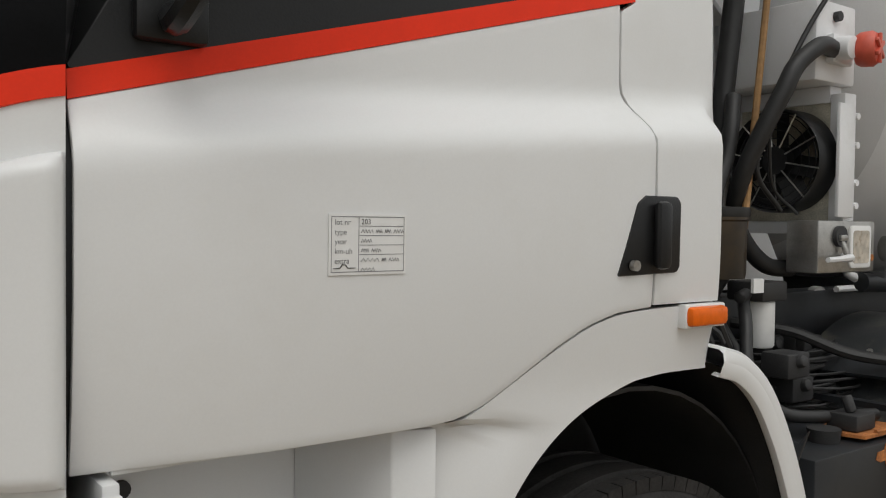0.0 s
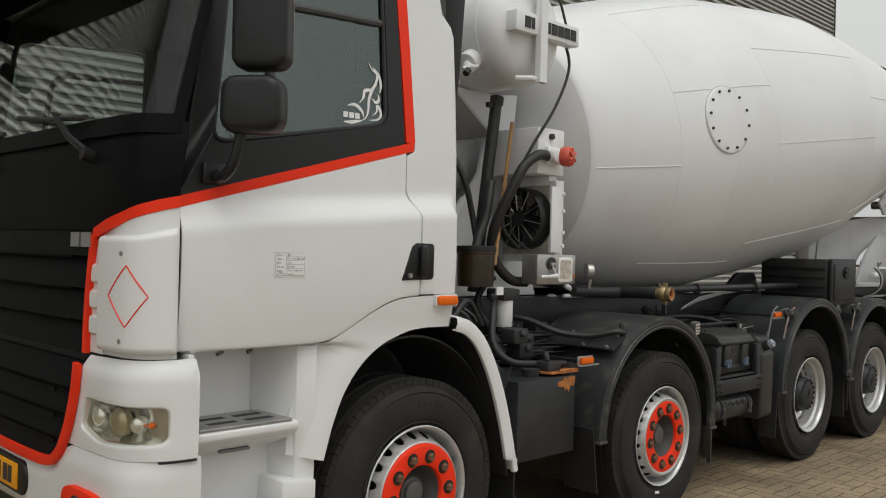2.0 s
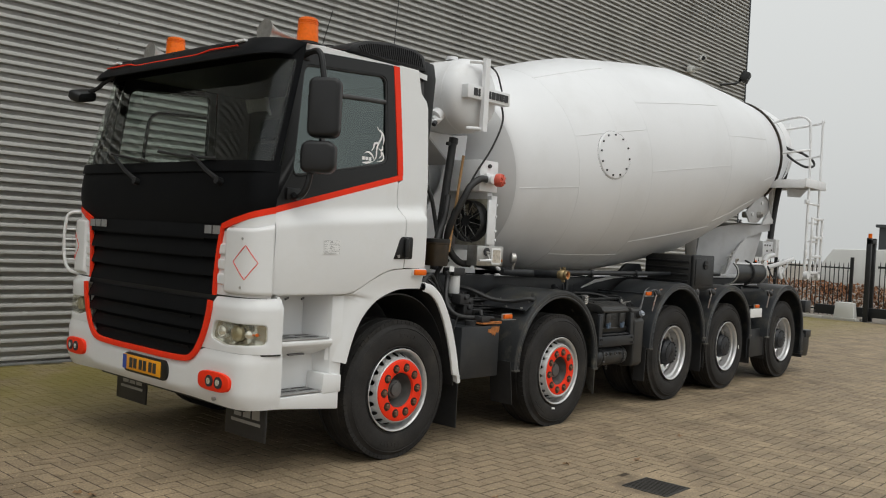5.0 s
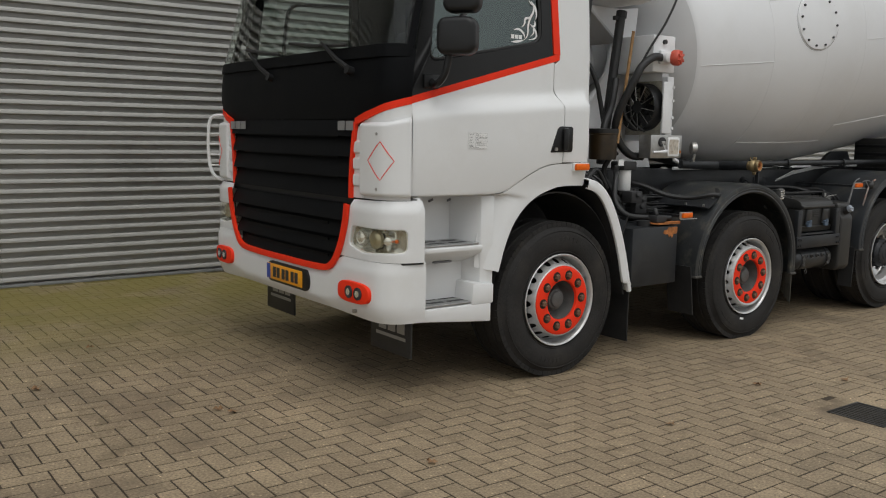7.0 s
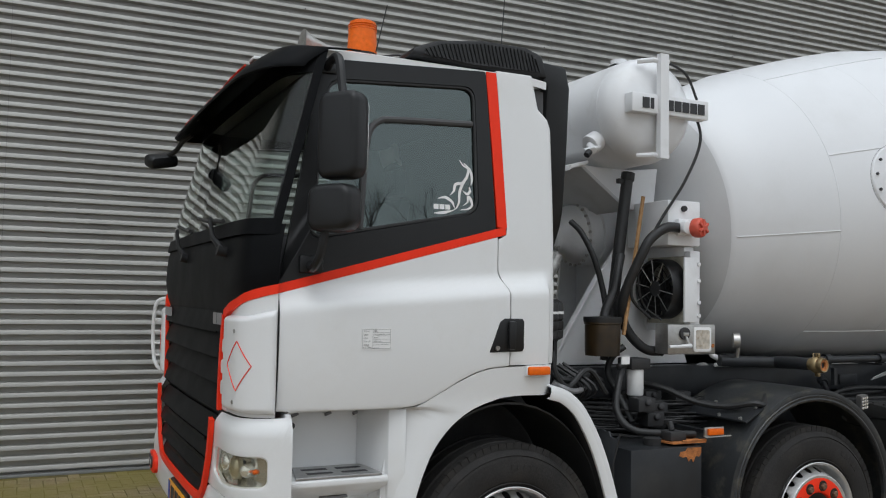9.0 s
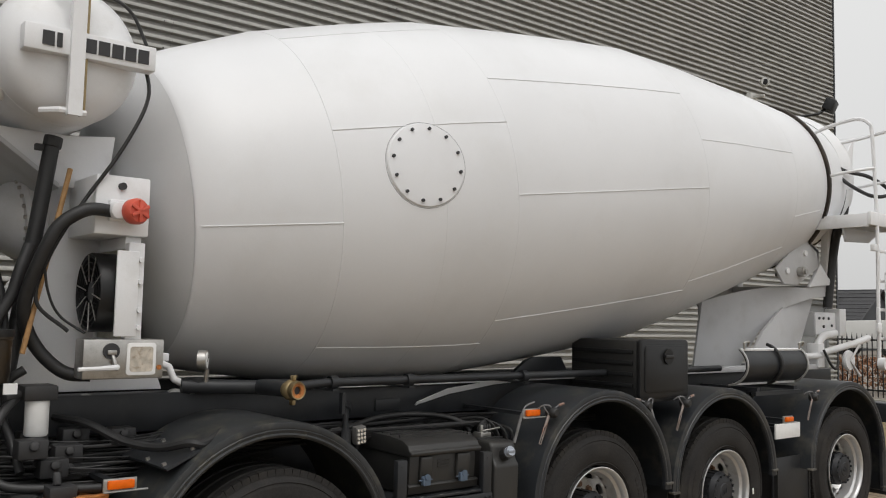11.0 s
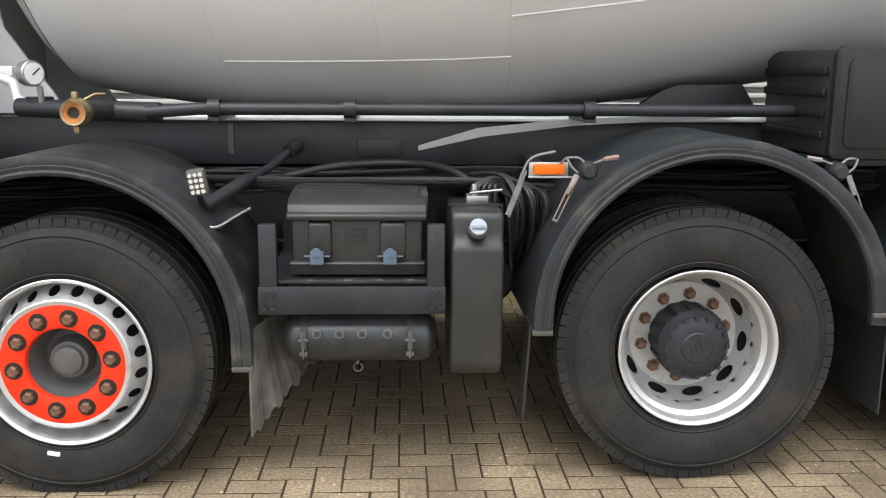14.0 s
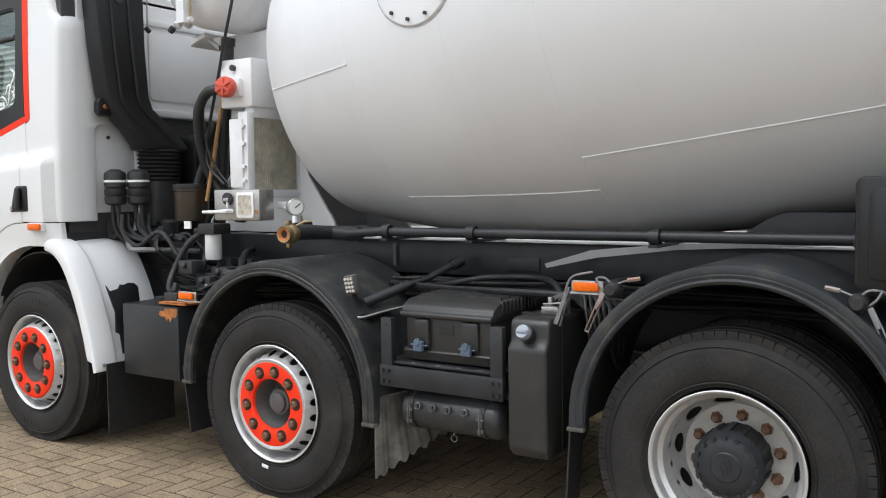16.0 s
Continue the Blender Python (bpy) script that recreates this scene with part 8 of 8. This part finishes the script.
part("box_label", Shape().prism(rounded(1.425, 1.56, 1.425, 1.572, 0.015), 1.592, 1.6005, "y"), LABEL, cbx, "worn white label", 0.002)
part("label_print", Shape().prism(rounded(1.44, 1.545, 1.442, 1.555, 0.012), 1.5905, 1.592, "y"), mat("worn_print", (0.5, 0.45, 0.38), 0.6, vary=0.25, scale=30, stain=(0.22, 0.16, 0.1), stain_amount=0.85, stain_scale=34), cbx)
part("box_rust_spot", disc(1.578, 1.597, 1.46, 0.012, 0.005, "y", 10), RUST, cbx)
part("box_dial", Shape().tube([(1.355, 1.6, 1.535), (1.355, 1.585, 1.535)], 0.036, 18), INK, cbx)
part("box_key", Shape().box(1.335, 1.375, 1.575, 1.588, 1.52, 1.54).tube([(1.36, 1.59, 1.52), (1.37, 1.575, 1.475)], 0.01, 6), STEEL, cbx, "", 0.003)
part("box_lever", Shape().tube([(1.385, 1.6, 1.463), (1.375, 1.565, 1.463), (1.28, 1.55, 1.46), (1.20, 1.545, 1.459)], [0.014, 0.014, 0.01, 0.009], 8), BODY, cbx, "white lever")
ga = part("pressure_gauge", Shape().lathe([(0.0, 0.0), (0.0, 0.05), (0.005, 0.054), (0.045, 0.054), (0.05, 0.04), (0.05, 0)], pose(1.835, 1.645, 1.487, 0, 0, 146) @ Matrix.Scale(0.9, 4), 28), STEEL, truck, "round steel pressure gauge")
part("gauge_face", Shape().lathe([(-0.002, 0.0), (-0.002, 0.044), (0.002, 0.044)], pose(1.835, 1.645, 1.487, 0, 0, 146) @ Matrix.Scale(0.9, 4), 24), LABEL, ga)
part("gauge_needle", Shape().box(-0.004, -0.002, -0.003, 0.003, -0.01, 0.035, pose(1.835, 1.645, 1.487, 0, 0, 146) @ Matrix.Scale(0.9, 4) @ pose(0, 0, 0, 50, 0, 0)), INK, ga)
part("gauge_stem", Shape().tube([(1.845, 1.665, 1.44), (1.845, 1.68, 1.36)], 0.012, 8), STEEL, ga)
# white and black fittings of the water line, brass coupling
part("water_fitting", Shape().tube([(1.6, 1.8, 1.49), (1.70, 1.78, 1.45), (1.72, 1.76, 1.39), (1.78, 1.74, 1.36)], 0.018, 12).box(1.56, 1.70, 1.78, 1.84, 1.475, 1.515), BODY, truck, "white water line fitting", 0.006)
part("water_manifold", Shape().tube([(1.74, 1.72, 1.36), (1.9, 1.68, 1.355), (2.06, 1.62, 1.352), (2.3, 1.62, 1.345)], 0.036, 12).tube([(1.82, 1.72, 1.34), (1.82, 1.72, 1.40)], 0.05, 12), FRAME, truck, "black water manifold")
part("manifold_flange", Shape().tube([(1.80, 1.95, 1.275), (1.80, 1.92, 1.275)], 0.055, 20), GALV, truck, "grey flange")
part("manifold_flange", Shape().tube([(1.36, 1.95, 1.27), (1.36, 1.92, 1.27)], 0.05, 20), GALV, truck, "grey flange")
vm = pose(2.11, 1.275, 1.36, 0, 0, 90 + 6) @ Matrix.Scale(0.82, 4)
vb = part("hose_coupling", Shape().lathe([(-0.035, 0.034), (-0.04, 0.05), (-0.02, 0.056), (0.0, 0.052), (0.012, 0.06), (0.04, 0.06), (0.05, 0.045), (0.085, 0.044)], vm, 28), BRASS, truck, "worn brass hose coupling")
part("coupling_pipe", Shape().tube(spline([vm @ Vector((0.08, 0, 0)), vm @ Vector((0.2, 0, 0)), (2.12, 1.62, 1.352), (2.3, 1.62, 1.347)], 6), 0.038, 12), FRAME, truck, "black elbow pipe")
part("coupling_bore", Shape().lathe([(-0.02, 0.022), (-0.034, 0.026), (-0.038, 0.042)], vm, 24), RUST, vb, "rusty seat of the coupling")
part("coupling_mouth", Shape().lathe([(-0.018, 0.0), (-0.018, 0.025)], vm, 20), DARK, vb)
part("coupling_lug", Shape().box(0.0, 0.035, -0.012, 0.012, -0.085, -0.055, vm), BRASS, vb, "", 0.004)
part("coupling_lug", Shape().box(0.0, 0.035, -0.012, 0.012, 0.055, 0.085, vm), BRASS, vb, "", 0.004)
part("coupling_lever", Shape().tube([(2.12, 1.33, 1.40), (2.15, 1.36, 1.42), (2.18, 1.38, 1.42)], 0.006, 6), BRASS, vb, "", 0.004)
# post, hoses and rods
hp = part("hose_post", Shape().tube([(0.985, 1.87, 1.36), (1.03, 1.865, 1.7), (1.08, 1.86, 2.1), (1.125, 1.85, 2.49)], 0.036, 10), HOSE, truck, "black upright hose post")
part("post_cap", Shape().tube([(1.122, 1.85, 2.46), (1.13, 1.85, 2.51)], 0.043, 10).box(1.05, 1.10, 1.84, 1.87, 2.44, 2.47), HOSE, hp, "", 0.004)
part("tan_rod", Shape().tube([(1.02, 1.74, 1.52), (1.10, 1.76, 1.9), (1.19, 1.78, 2.36)], 0.012, 8), WOODY, truck, "tan wooden rod")
for nm, r, pts in (("hydraulic_hose", 0.03, [(1.34, 1.62, 2.165), (1.22, 1.60, 2.16), (1.12, 1.62, 2.09), (1.075, 1.64, 2.0), (1.03, 1.70, 1.84), (1.02, 1.755, 1.71), (1.06, 1.80, 1.60), (1.13, 1.80, 1.50), (1.22, 1.78, 1.43), (1.32, 1.75, 1.42)]),
                   ("hydraulic_hose", 0.027, [(1.04, 1.80, 2.0), (1.0, 1.78, 1.88), (0.975, 1.78, 1.78), (0.92, 1.78, 1.67), (0.89, 1.77, 1.58)]),
                   ("hydraulic_hose", 0.018, [(0.80, 1.98, 2.2), (0.824, 1.9, 2.127), (0.878, 1.85, 1.983), (0.94, 1.85, 1.81), (0.962, 1.83, 1.66), (0.95, 1.78, 1.58)]),
                   ("hydraulic_hose", 0.02, [(1.04, 1.76, 1.45), (0.98, 1.78, 1.40), (0.95, 1.8, 1.3), (0.99, 1.74, 1.16), (1.02, 1.65, 1.02)]),
                   ("cable", 0.006, [(1.07, 1.68, 1.96), (1.10, 1.70, 1.80), (1.16, 1.72, 1.69), (1.27, 1.70, 1.61)]),
                   ("cable", 0.009, [(1.44, 1.62, 2.9), (1.46, 1.58, 2.7), (1.36, 1.6, 2.45), (1.22, 1.66, 2.2), (1.10, 1.7, 1.95), (1.06, 1.72, 1.75), (1.2, 1.72, 1.62)]),
                   ("cable", 0.008, [(1.2, 1.62, 3.17), (1.36, 1.6, 3.1), (1.45, 1.6, 2.95)]),
                   ("hydraulic_hose", 0.02, [(1.0, 1.72, 1.33), (0.93, 1.66, 1.26), (0.87, 1.6, 1.1), (0.92, 1.52, 1.0), (1.1, 1.45, 0.98), (1.28, 1.42, 0.97)])):
    part(nm, Shape().tube(spline(pts, 7), r, 10), HOSE, truck)
oc = part("oil_reservoir", Shape().lathe([(0, 0), (0, 0.1), (0.02, 0.103), (0.18, 0.105), (0.185, 0.11), (0.205, 0.11), (0.21, 0.09), (0.21, 0)], pose(0.875, 1.75, 1.40, 0, -90, 0), 30), mat("grimy_amber_plastic", (0.04, 0.025, 0.011), 0.35, vary=0.5, scale=6, stain=(0.012, 0.011, 0.01), stain_amount=0.95, stain_scale=4), truck, "grimy brown oil reservoir")
part("reservoir_lid", Shape().lathe([(0.19, 0.108), (0.20, 0.113), (0.225, 0.112), (0.23, 0.0)], pose(0.875, 1.75, 1.40, 0, -90, 0), 30), HOSE, oc)
part("reservoir_tag", Shape().box(0.93, 0.985, 1.635, 1.645, 1.355, 1.4), LABEL, oc)
wf = part("oil_filter", Shape().lathe([(0, 0), (0.0, 0.044), (0.008, 0.05), (0.15, 0.05), (0.155, 0.046), (0.155, 0)], pose(1.09, 1.72, 1.165, 0, -90, 0), 26), LABEL, truck, "white spin-on oil filter")
part("filter_head", Shape().box(1.02, 1.16, 1.66, 1.80, 1.32, 1.385).tube([(1.02, 1.72, 1.345), (0.95, 1.70, 1.335)], 0.022, 8), DARK, wf, "", 0.012)
for x, y in ((0.372, 1.572), (0.470, 1.672)):
    dr2 = part("air_dryer", Shape().lathe([(0, 0), (0, 0.05), (0.012, 0.066), (0.05, 0.068), (0.055, 0.061), (0.065, 0.068), (0.10, 0.068), (0.105, 0.06), (0.115, 0.068), (0.19, 0.068), (0.205, 0.063), (0.225, 0.03), (0.225, 0)], pose(x, y, 1.50, 0, -90, 0), 26), HOSE, truck, "black ribbed canister")
    part("canister_band", Shape().lathe([(0.128, 0.0685), (0.128, 0.07), (0.142, 0.07), (0.142, 0.0685)], pose(x, y, 1.515, 0, -90, 0), 22), LABEL, dr2)
    for dx in (-0.03, 0.025):
        part("canister_pipe", Shape().tube(spline([(x + dx, y, 1.52), (x + dx, y, 1.42), (x + dx + 0.01, y + 0.02, 1.32), (x + dx + 0.06, y + 0.08, 1.24)], 4), 0.014, 8), HOSE, dr2)
part("cab_mount", Shape().box(0.25, 0.46, 1.74, 1.98, 1.27, 1.35).prism([(1.60, 1.30), (1.74, 1.27), (1.74, 1.34), (1.60, 1.34)], 0.27, 0.33, "x"), DARK, truck, "", 0.01)
for k, (x, y) in enumerate(((0.36, 1.60), (0.40, 1.64), (0.46, 1.68), (0.50, 1.72), (0.42, 1.58))):
    part("air_line", Shape().tube(spline([(x, y, 1.44), (x + 0.02, y - 0.01, 1.36 - 0.01 * k), (x + 0.12, y + 0.02, 1.29 - 0.012 * k), (x + 0.28, y + 0.06, 1.27 + 0.015 * k), (x + 0.42, y + 0.08, 1.31 - 0.03 * k)], 6), 0.013 + 0.002 * (k % 3), 8), HOSE, truck)
part("cab_lug", Shape().prism([(1.70, 1.33), (1.80, 1.33), (1.80, 1.47), (1.77, 1.50), (1.73, 1.44)], 0.36, 0.375, "x"), BODY, truck, "", 0.004)
part("air_line", Shape().tube(spline([(0.44, 1.6, 1.27), (0.52, 1.56, 1.225), (0.60, 1.58, 1.22), (0.70, 1.7, 1.215), (0.82, 1.85, 1.2)], 5), 0.016, 8), DULL, truck, "grey corrugated air line")
for k in range(7):
    part("air_line", Shape().tube(spline([(0.42 + 0.03 * k, 1.75, 1.30 + 0.01 * k), (0.55 + 0.03 * k, 1.72 - 0.02 * k, 1.22), (0.72, 1.75 + 0.02 * k, 1.14 - 0.01 * k), (0.86 + 0.04 * k, 1.8, 1.08), (1.0 + 0.03 * k, 1.88, 1.12)], 5), 0.009 + 0.002 * (k % 3), 6), HOSE, truck)
# tank box with rusty bracket
bx = part("valve_box", Shape().box(0.75, 1.235, 1.31, 1.72, 0.505, 0.925), FRAME, truck, "dark grey steel box with a rusty bracket", 0.006)
part("rusty_bracket", Shape().prism([(1.05, 1.33), (1.28, 1.325), (1.29, 1.36), (1.285, 1.50), (1.10, 1.49), (1.03, 1.42)], 0.938, 0.948, "z").tube([(1.12, 1.335, 0.95), (1.2, 1.33, 0.953), (1.285, 1.335, 0.951)], 0.008, 6), RUST, bx, "flaking orange-rust bracket")
part("rust_patch", Shape().prism([(1.075, 0.878), (1.10, 0.868), (1.125, 0.872), (1.14, 0.845), (1.158, 0.862), (1.172, 0.838), (1.19, 0.872), (1.215, 0.866), (1.229, 0.89), (1.229, 0.918), (1.13, 0.92), (1.12, 0.902), (1.085, 0.90)], 1.307, 1.311, "y"), RUST, bx, "flaked patch of orange rust")
part("box_cap", Shape().lathe([(0, 0), (0, 0.045), (0.04, 0.05), (0.045, 0)], pose(0.98, 1.42, 0.925, 0, -90, 0), 14), DARK, bx)
part("box_fitting", Shape().box(1.06, 1.17, 1.36, 1.46, 0.95, 1.0).tube([(1.1, 1.4, 1.0), (1.1, 1.42, 1.05)], 0.018, 8), DARK, bx, "", 0.01)
part("hinge_bracket", Shape().prism([(1.27, 1.03), (1.30, 0.99), (1.355, 1.0), (1.37, 1.025), (1.40, 1.02), (1.43, 1.03), (1.47, 1.025), (1.50, 1.0), (1.51, 0.90), (1.44, 0.885), (1.405, 0.86), (1.40, 0.78), (1.415, 0.76), (1.41, 0.62), (1.375, 0.60), (1.36, 0.72), (1.33, 0.74), (1.33, 0.86)], 0.645, 0.657, "x"), FRAME, truck, "black hinge bracket", 0.003)
part("cab_crossbeam", Shape().box(0.225, 0.32, 1.60, 2 * YC - 1.60, 1.28, 1.40), DARK, truck, "", 0.015)
# dark panel added to fill the dark gap below the cab's rear wall
part("cab_gap_panel", Shape().box(0.17, 0.18, 1.28, 1.72, 1.26, 1.43), FRAME, truck)
part("cab_spring", Shape().lathe([(0.0, 0.05), (0.02, 0.07), (0.16, 0.075), (0.18, 0.05)], pose(0.48, 1.88, 1.22, 0, -90, 0), 16), HOSE, truck)
# a tangle of lines over the frame between cab and drum
rnd = random.Random(4)
for k in range(64):
    x0, x1 = rnd.uniform(0.45, 0.62), rnd.uniform(1.9, 2.4)
    y0, z0 = rnd.uniform(1.80, 1.94), rnd.uniform(0.94, 1.14)
    y1, z1 = rnd.uniform(1.88, 1.94), z0 + rnd.uniform(-0.06, 0.04)
    pts = [(x0, y0, z0)] + [(lerp(x0, x1, f), lerp(y0, y1, f) - rnd.uniform(0.0, 0.28) * math.sin(math.pi * f), lerp(z0, z1, f) - 0.03 * math.sin(math.pi * f) + rnd.uniform(-0.02, 0.02)) for f in (0.25, 0.5, 0.75)] + [(x1, y1, z1)]
    part("air_line", Shape().tube(spline(pts, 4), rnd.choice((0.004, 0.005, 0.006, 0.008)), 6), rnd.choice((HOSE, HOSE, DARK)), truck)
for k in range(9):
    x, y, z = rnd.uniform(0.85, 1.6), rnd.uniform(1.55, 1.95), rnd.uniform(1.0, 1.15)
    part("valve_block", Shape().box(x - 0.06, x + 0.06, y - 0.05, y + 0.05, z - 0.04, z + 0.04).tube([(x, y, z), (x, y - 0.07, z + 0.02)], 0.022, 8), DARK, truck, "", 0.012)
sp2 = part("splash_plate", Shape().grid([[(1.63, 1.74, 1.115), (1.645, 1.5, 1.12), (1.656, 1.27, 1.122)], [(1.46, 1.72, 1.055), (1.475, 1.48, 1.06), (1.489, 1.24, 1.055)]], (0.004, 0, -0.01)), FRAME, truck, "black bolted splash plate")
for x, y, z in ((1.635, 1.31, 1.116), (1.63, 1.45, 1.116), (1.625, 1.62, 1.114), (1.50, 1.29, 1.062), (1.49, 1.45, 1.064)):
    part("plate_bolt", Shape().tube([(x, y, z), (x - 0.004, y, z + 0.012)], 0.011, 6), STEEL, sp2)
part("hydraulic_hose", Shape().tube(spline([(1.22, 1.92, 1.22), (1.32, 1.75, 1.2), (1.44, 1.6, 1.13), (1.54, 1.45, 1.115), (1.62, 1.32, 1.145), (1.68, 1.30, 1.14), (1.8, 1.4, 1.17)], 6), 0.02, 8), HOSE, truck)
# hoses between the side tank and the third guard, and over the battery box
rnd = random.Random(33)
for k in range(10):
    x, y = 3.63 + 0.014 * k, 1.50 + 0.03 * (k % 4)
    part("air_line", Shape().tube(spline([(3.40 + 0.03 * (k % 3), 1.72, 1.10 - 0.01 * (k % 4)), (x - 0.06, y + 0.08, 1.125 - 0.006 * k), (x, y, 1.04), (x + rnd.uniform(-0.02, 0.03), y + 0.02, 0.92), (x + rnd.uniform(-0.03, 0.02), y + 0.1, 0.80), (x, y + 0.25, 0.76)], 5), 0.007 + 0.002 * (k % 3), 6), HOSE, truck)
part("corrugated_hose", Shape().tube(spline([(2.62, 1.83, 1.08), (2.75, 1.78, 1.095), (2.95, 1.82, 1.13), (3.2, 1.84, 1.14), (3.36, 1.72, 1.135), (3.45, 1.62, 1.10), (3.48, 1.58, 1.05)], 8), 0.016, 10), HOSE, truck, "black corrugated hose")
part("frame_bracket", Shape().box(3.02, 3.2, 1.905, 1.925, 1.16, 1.23), FRAME, truck, "", 0.003)
part("drum_rest", Shape().prism([(4.12, 1.33), (4.72, 1.33), (4.63, 1.465), (4.36, 1.465), (4.29, 1.44)], 1.93, 1.97, "y"), FRAME, truck, "black drum rest on the subframe", 0.006)
# the next five dark boxes are unseen, added to block light under the truck
part("front_light_block", Shape().box(-1.22, -0.98, 1.75, 2 * YC - 1.75, 0.5, 1.6), DARK, truck, "", 0.02)
part("sump_light_block", Shape().box(-0.9, 0.45, 2.12, 2 * YC - 2.12, 0.4, 0.75), DARK, truck, "", 0.05)
part("bumper_light_block", Shape().box(-1.2, -1.08, 1.5, 2 * YC - 1.5, 0.42, 0.56), DARK, truck, "", 0.02)
part("far_light_block", Shape().prism(rounded(2 * YC - 1.95, 2 * YC - 1.35, 0.42, 1.0, 0.08), 0.72, 1.34, "x"), DARK, truck, "", 0.01)
part("far_light_panel", Shape().box(4.95, 6.9, 2 * YC - 1.42, 2 * YC - 1.40, 0.3, 0.95), DARK, truck)
part("propeller_shaft", Shape().tube([(1.3, YC, 0.78), (4.1, YC, 0.62)], 0.06, 12), DARK, truck)
for x in AXLES[2:4]:
    part("axle_casing", Shape().lathe([(-0.2, 0.1), (-0.1, 0.2), (0.1, 0.2), (0.2, 0.1)], pose(x, YC, HUB, 0, 0, 90), 20), DARK, truck)
part("engine_block", Shape().box(-0.9, 0.55, 2.09, 2 * YC - 2.09, 0.75, 1.26), DARK, truck, "", 0.03)
part("gearbox", Shape().box(0.55, 1.3, 2.15, 2 * YC - 2.15, 0.6, 1.05), DARK, truck, "", 0.05)
part("fuel_tank", Shape().prism(rounded(2 * YC - 1.9, 2 * YC - 1.3, 0.45, 1.02, 0.08), 2.75, 3.6, "x"), FRAME, truck, "", 0.01)
# ---- the pavers: herringbone, each piece with its own edges, the nearest ones as single pieces ----
PW = 0.1055
GAP = 0.0045
rnd = random.Random(11)


def paver_pts(w, h, z):
    b = 0.0012
    return [(-w, -h, z - b), (w, -h, z - b), (w, h, z - b), (-w, h, z - b),
            (-w + b, -h + b, z), (w - b, -h + b, z), (w - b, h - b, z), (-w + b, h - b, z),
            (-w, -h, -0.03), (w, -h, -0.03), (w, h, -0.03), (-w, h, -0.03)]


PF = [(4, 5, 6, 7), (0, 1, 5, 4), (1, 2, 6, 5), (2, 3, 7, 6), (3, 0, 4, 7), (8, 9, 1, 0), (9, 10, 2, 1), (10, 11, 3, 2), (11, 8, 0, 3)]
shapes = {}
for along, (w, h) in (("x", (PW - GAP, PW / 2 - GAP)), ("y", (PW / 2 - GAP, PW - GAP))):
    me = bpy.data.meshes.new("paver")
    me.from_pydata(paver_pts(w, h, 0.0), [], PF)
    me.materials.append(PAVERO)
    shapes[along] = me
vs, fs, count = [], [], 0
X0, Y0, NX, NY = -12.0, -7.0, 311, 128
for i in range(NX):
    for j in range(NY):
        k = (i - j) % 4
        if k == 0:
            x, y, along = X0 + (i + 1) * PW, Y0 + (j + 0.5) * PW, "x"
        elif k == 3:
            x, y, along = X0 + (i + 0.5) * PW, Y0 + (j + 1) * PW, "y"
        else:
            continue
        if y > 6.42 or (0.68 < x < 1.18 and -0.62 < y < -0.12):
            continue
        dz = 0.0006 * noise.noise((x * 1.1, y * 1.1, 2)) + rnd.uniform(-0.0004, 0.0004)
        tx, ty, tr = rnd.uniform(-0.008, 0.008), rnd.uniform(-0.008, 0.008), rnd.uniform(-0.018, 0.018)
        if -2.1 < x < 1.1 and -0.15 < y < 1.05 and count < 300:
            count += 1
            ob = part("paver", shapes[along], PAVERO, pavement)
            ob.matrix_basis = Matrix.Translation((x, y, dz)) @ Euler((tx, ty, tr)).to_matrix().to_4x4()
            continue
        w, h = (PW - GAP, PW / 2 - GAP) if along == "x" else (PW / 2 - GAP, PW - GAP)
        n = len(vs)
        for px, py, pz in paver_pts(w, h, 0.0):
            vs.append((x + px - tr * py, y + py + tr * px, dz + pz + ty * -px + tx * py))
        fs += [tuple(q + n for q in f) for f in PF]
me = bpy.data.meshes.new("paving")
me.from_pydata(vs, [], fs)
me.materials.append(PAVER)
rest = new("paving_rest", me)
rest.parent = pavement
tagged(rest, "", "", "", "stuff")
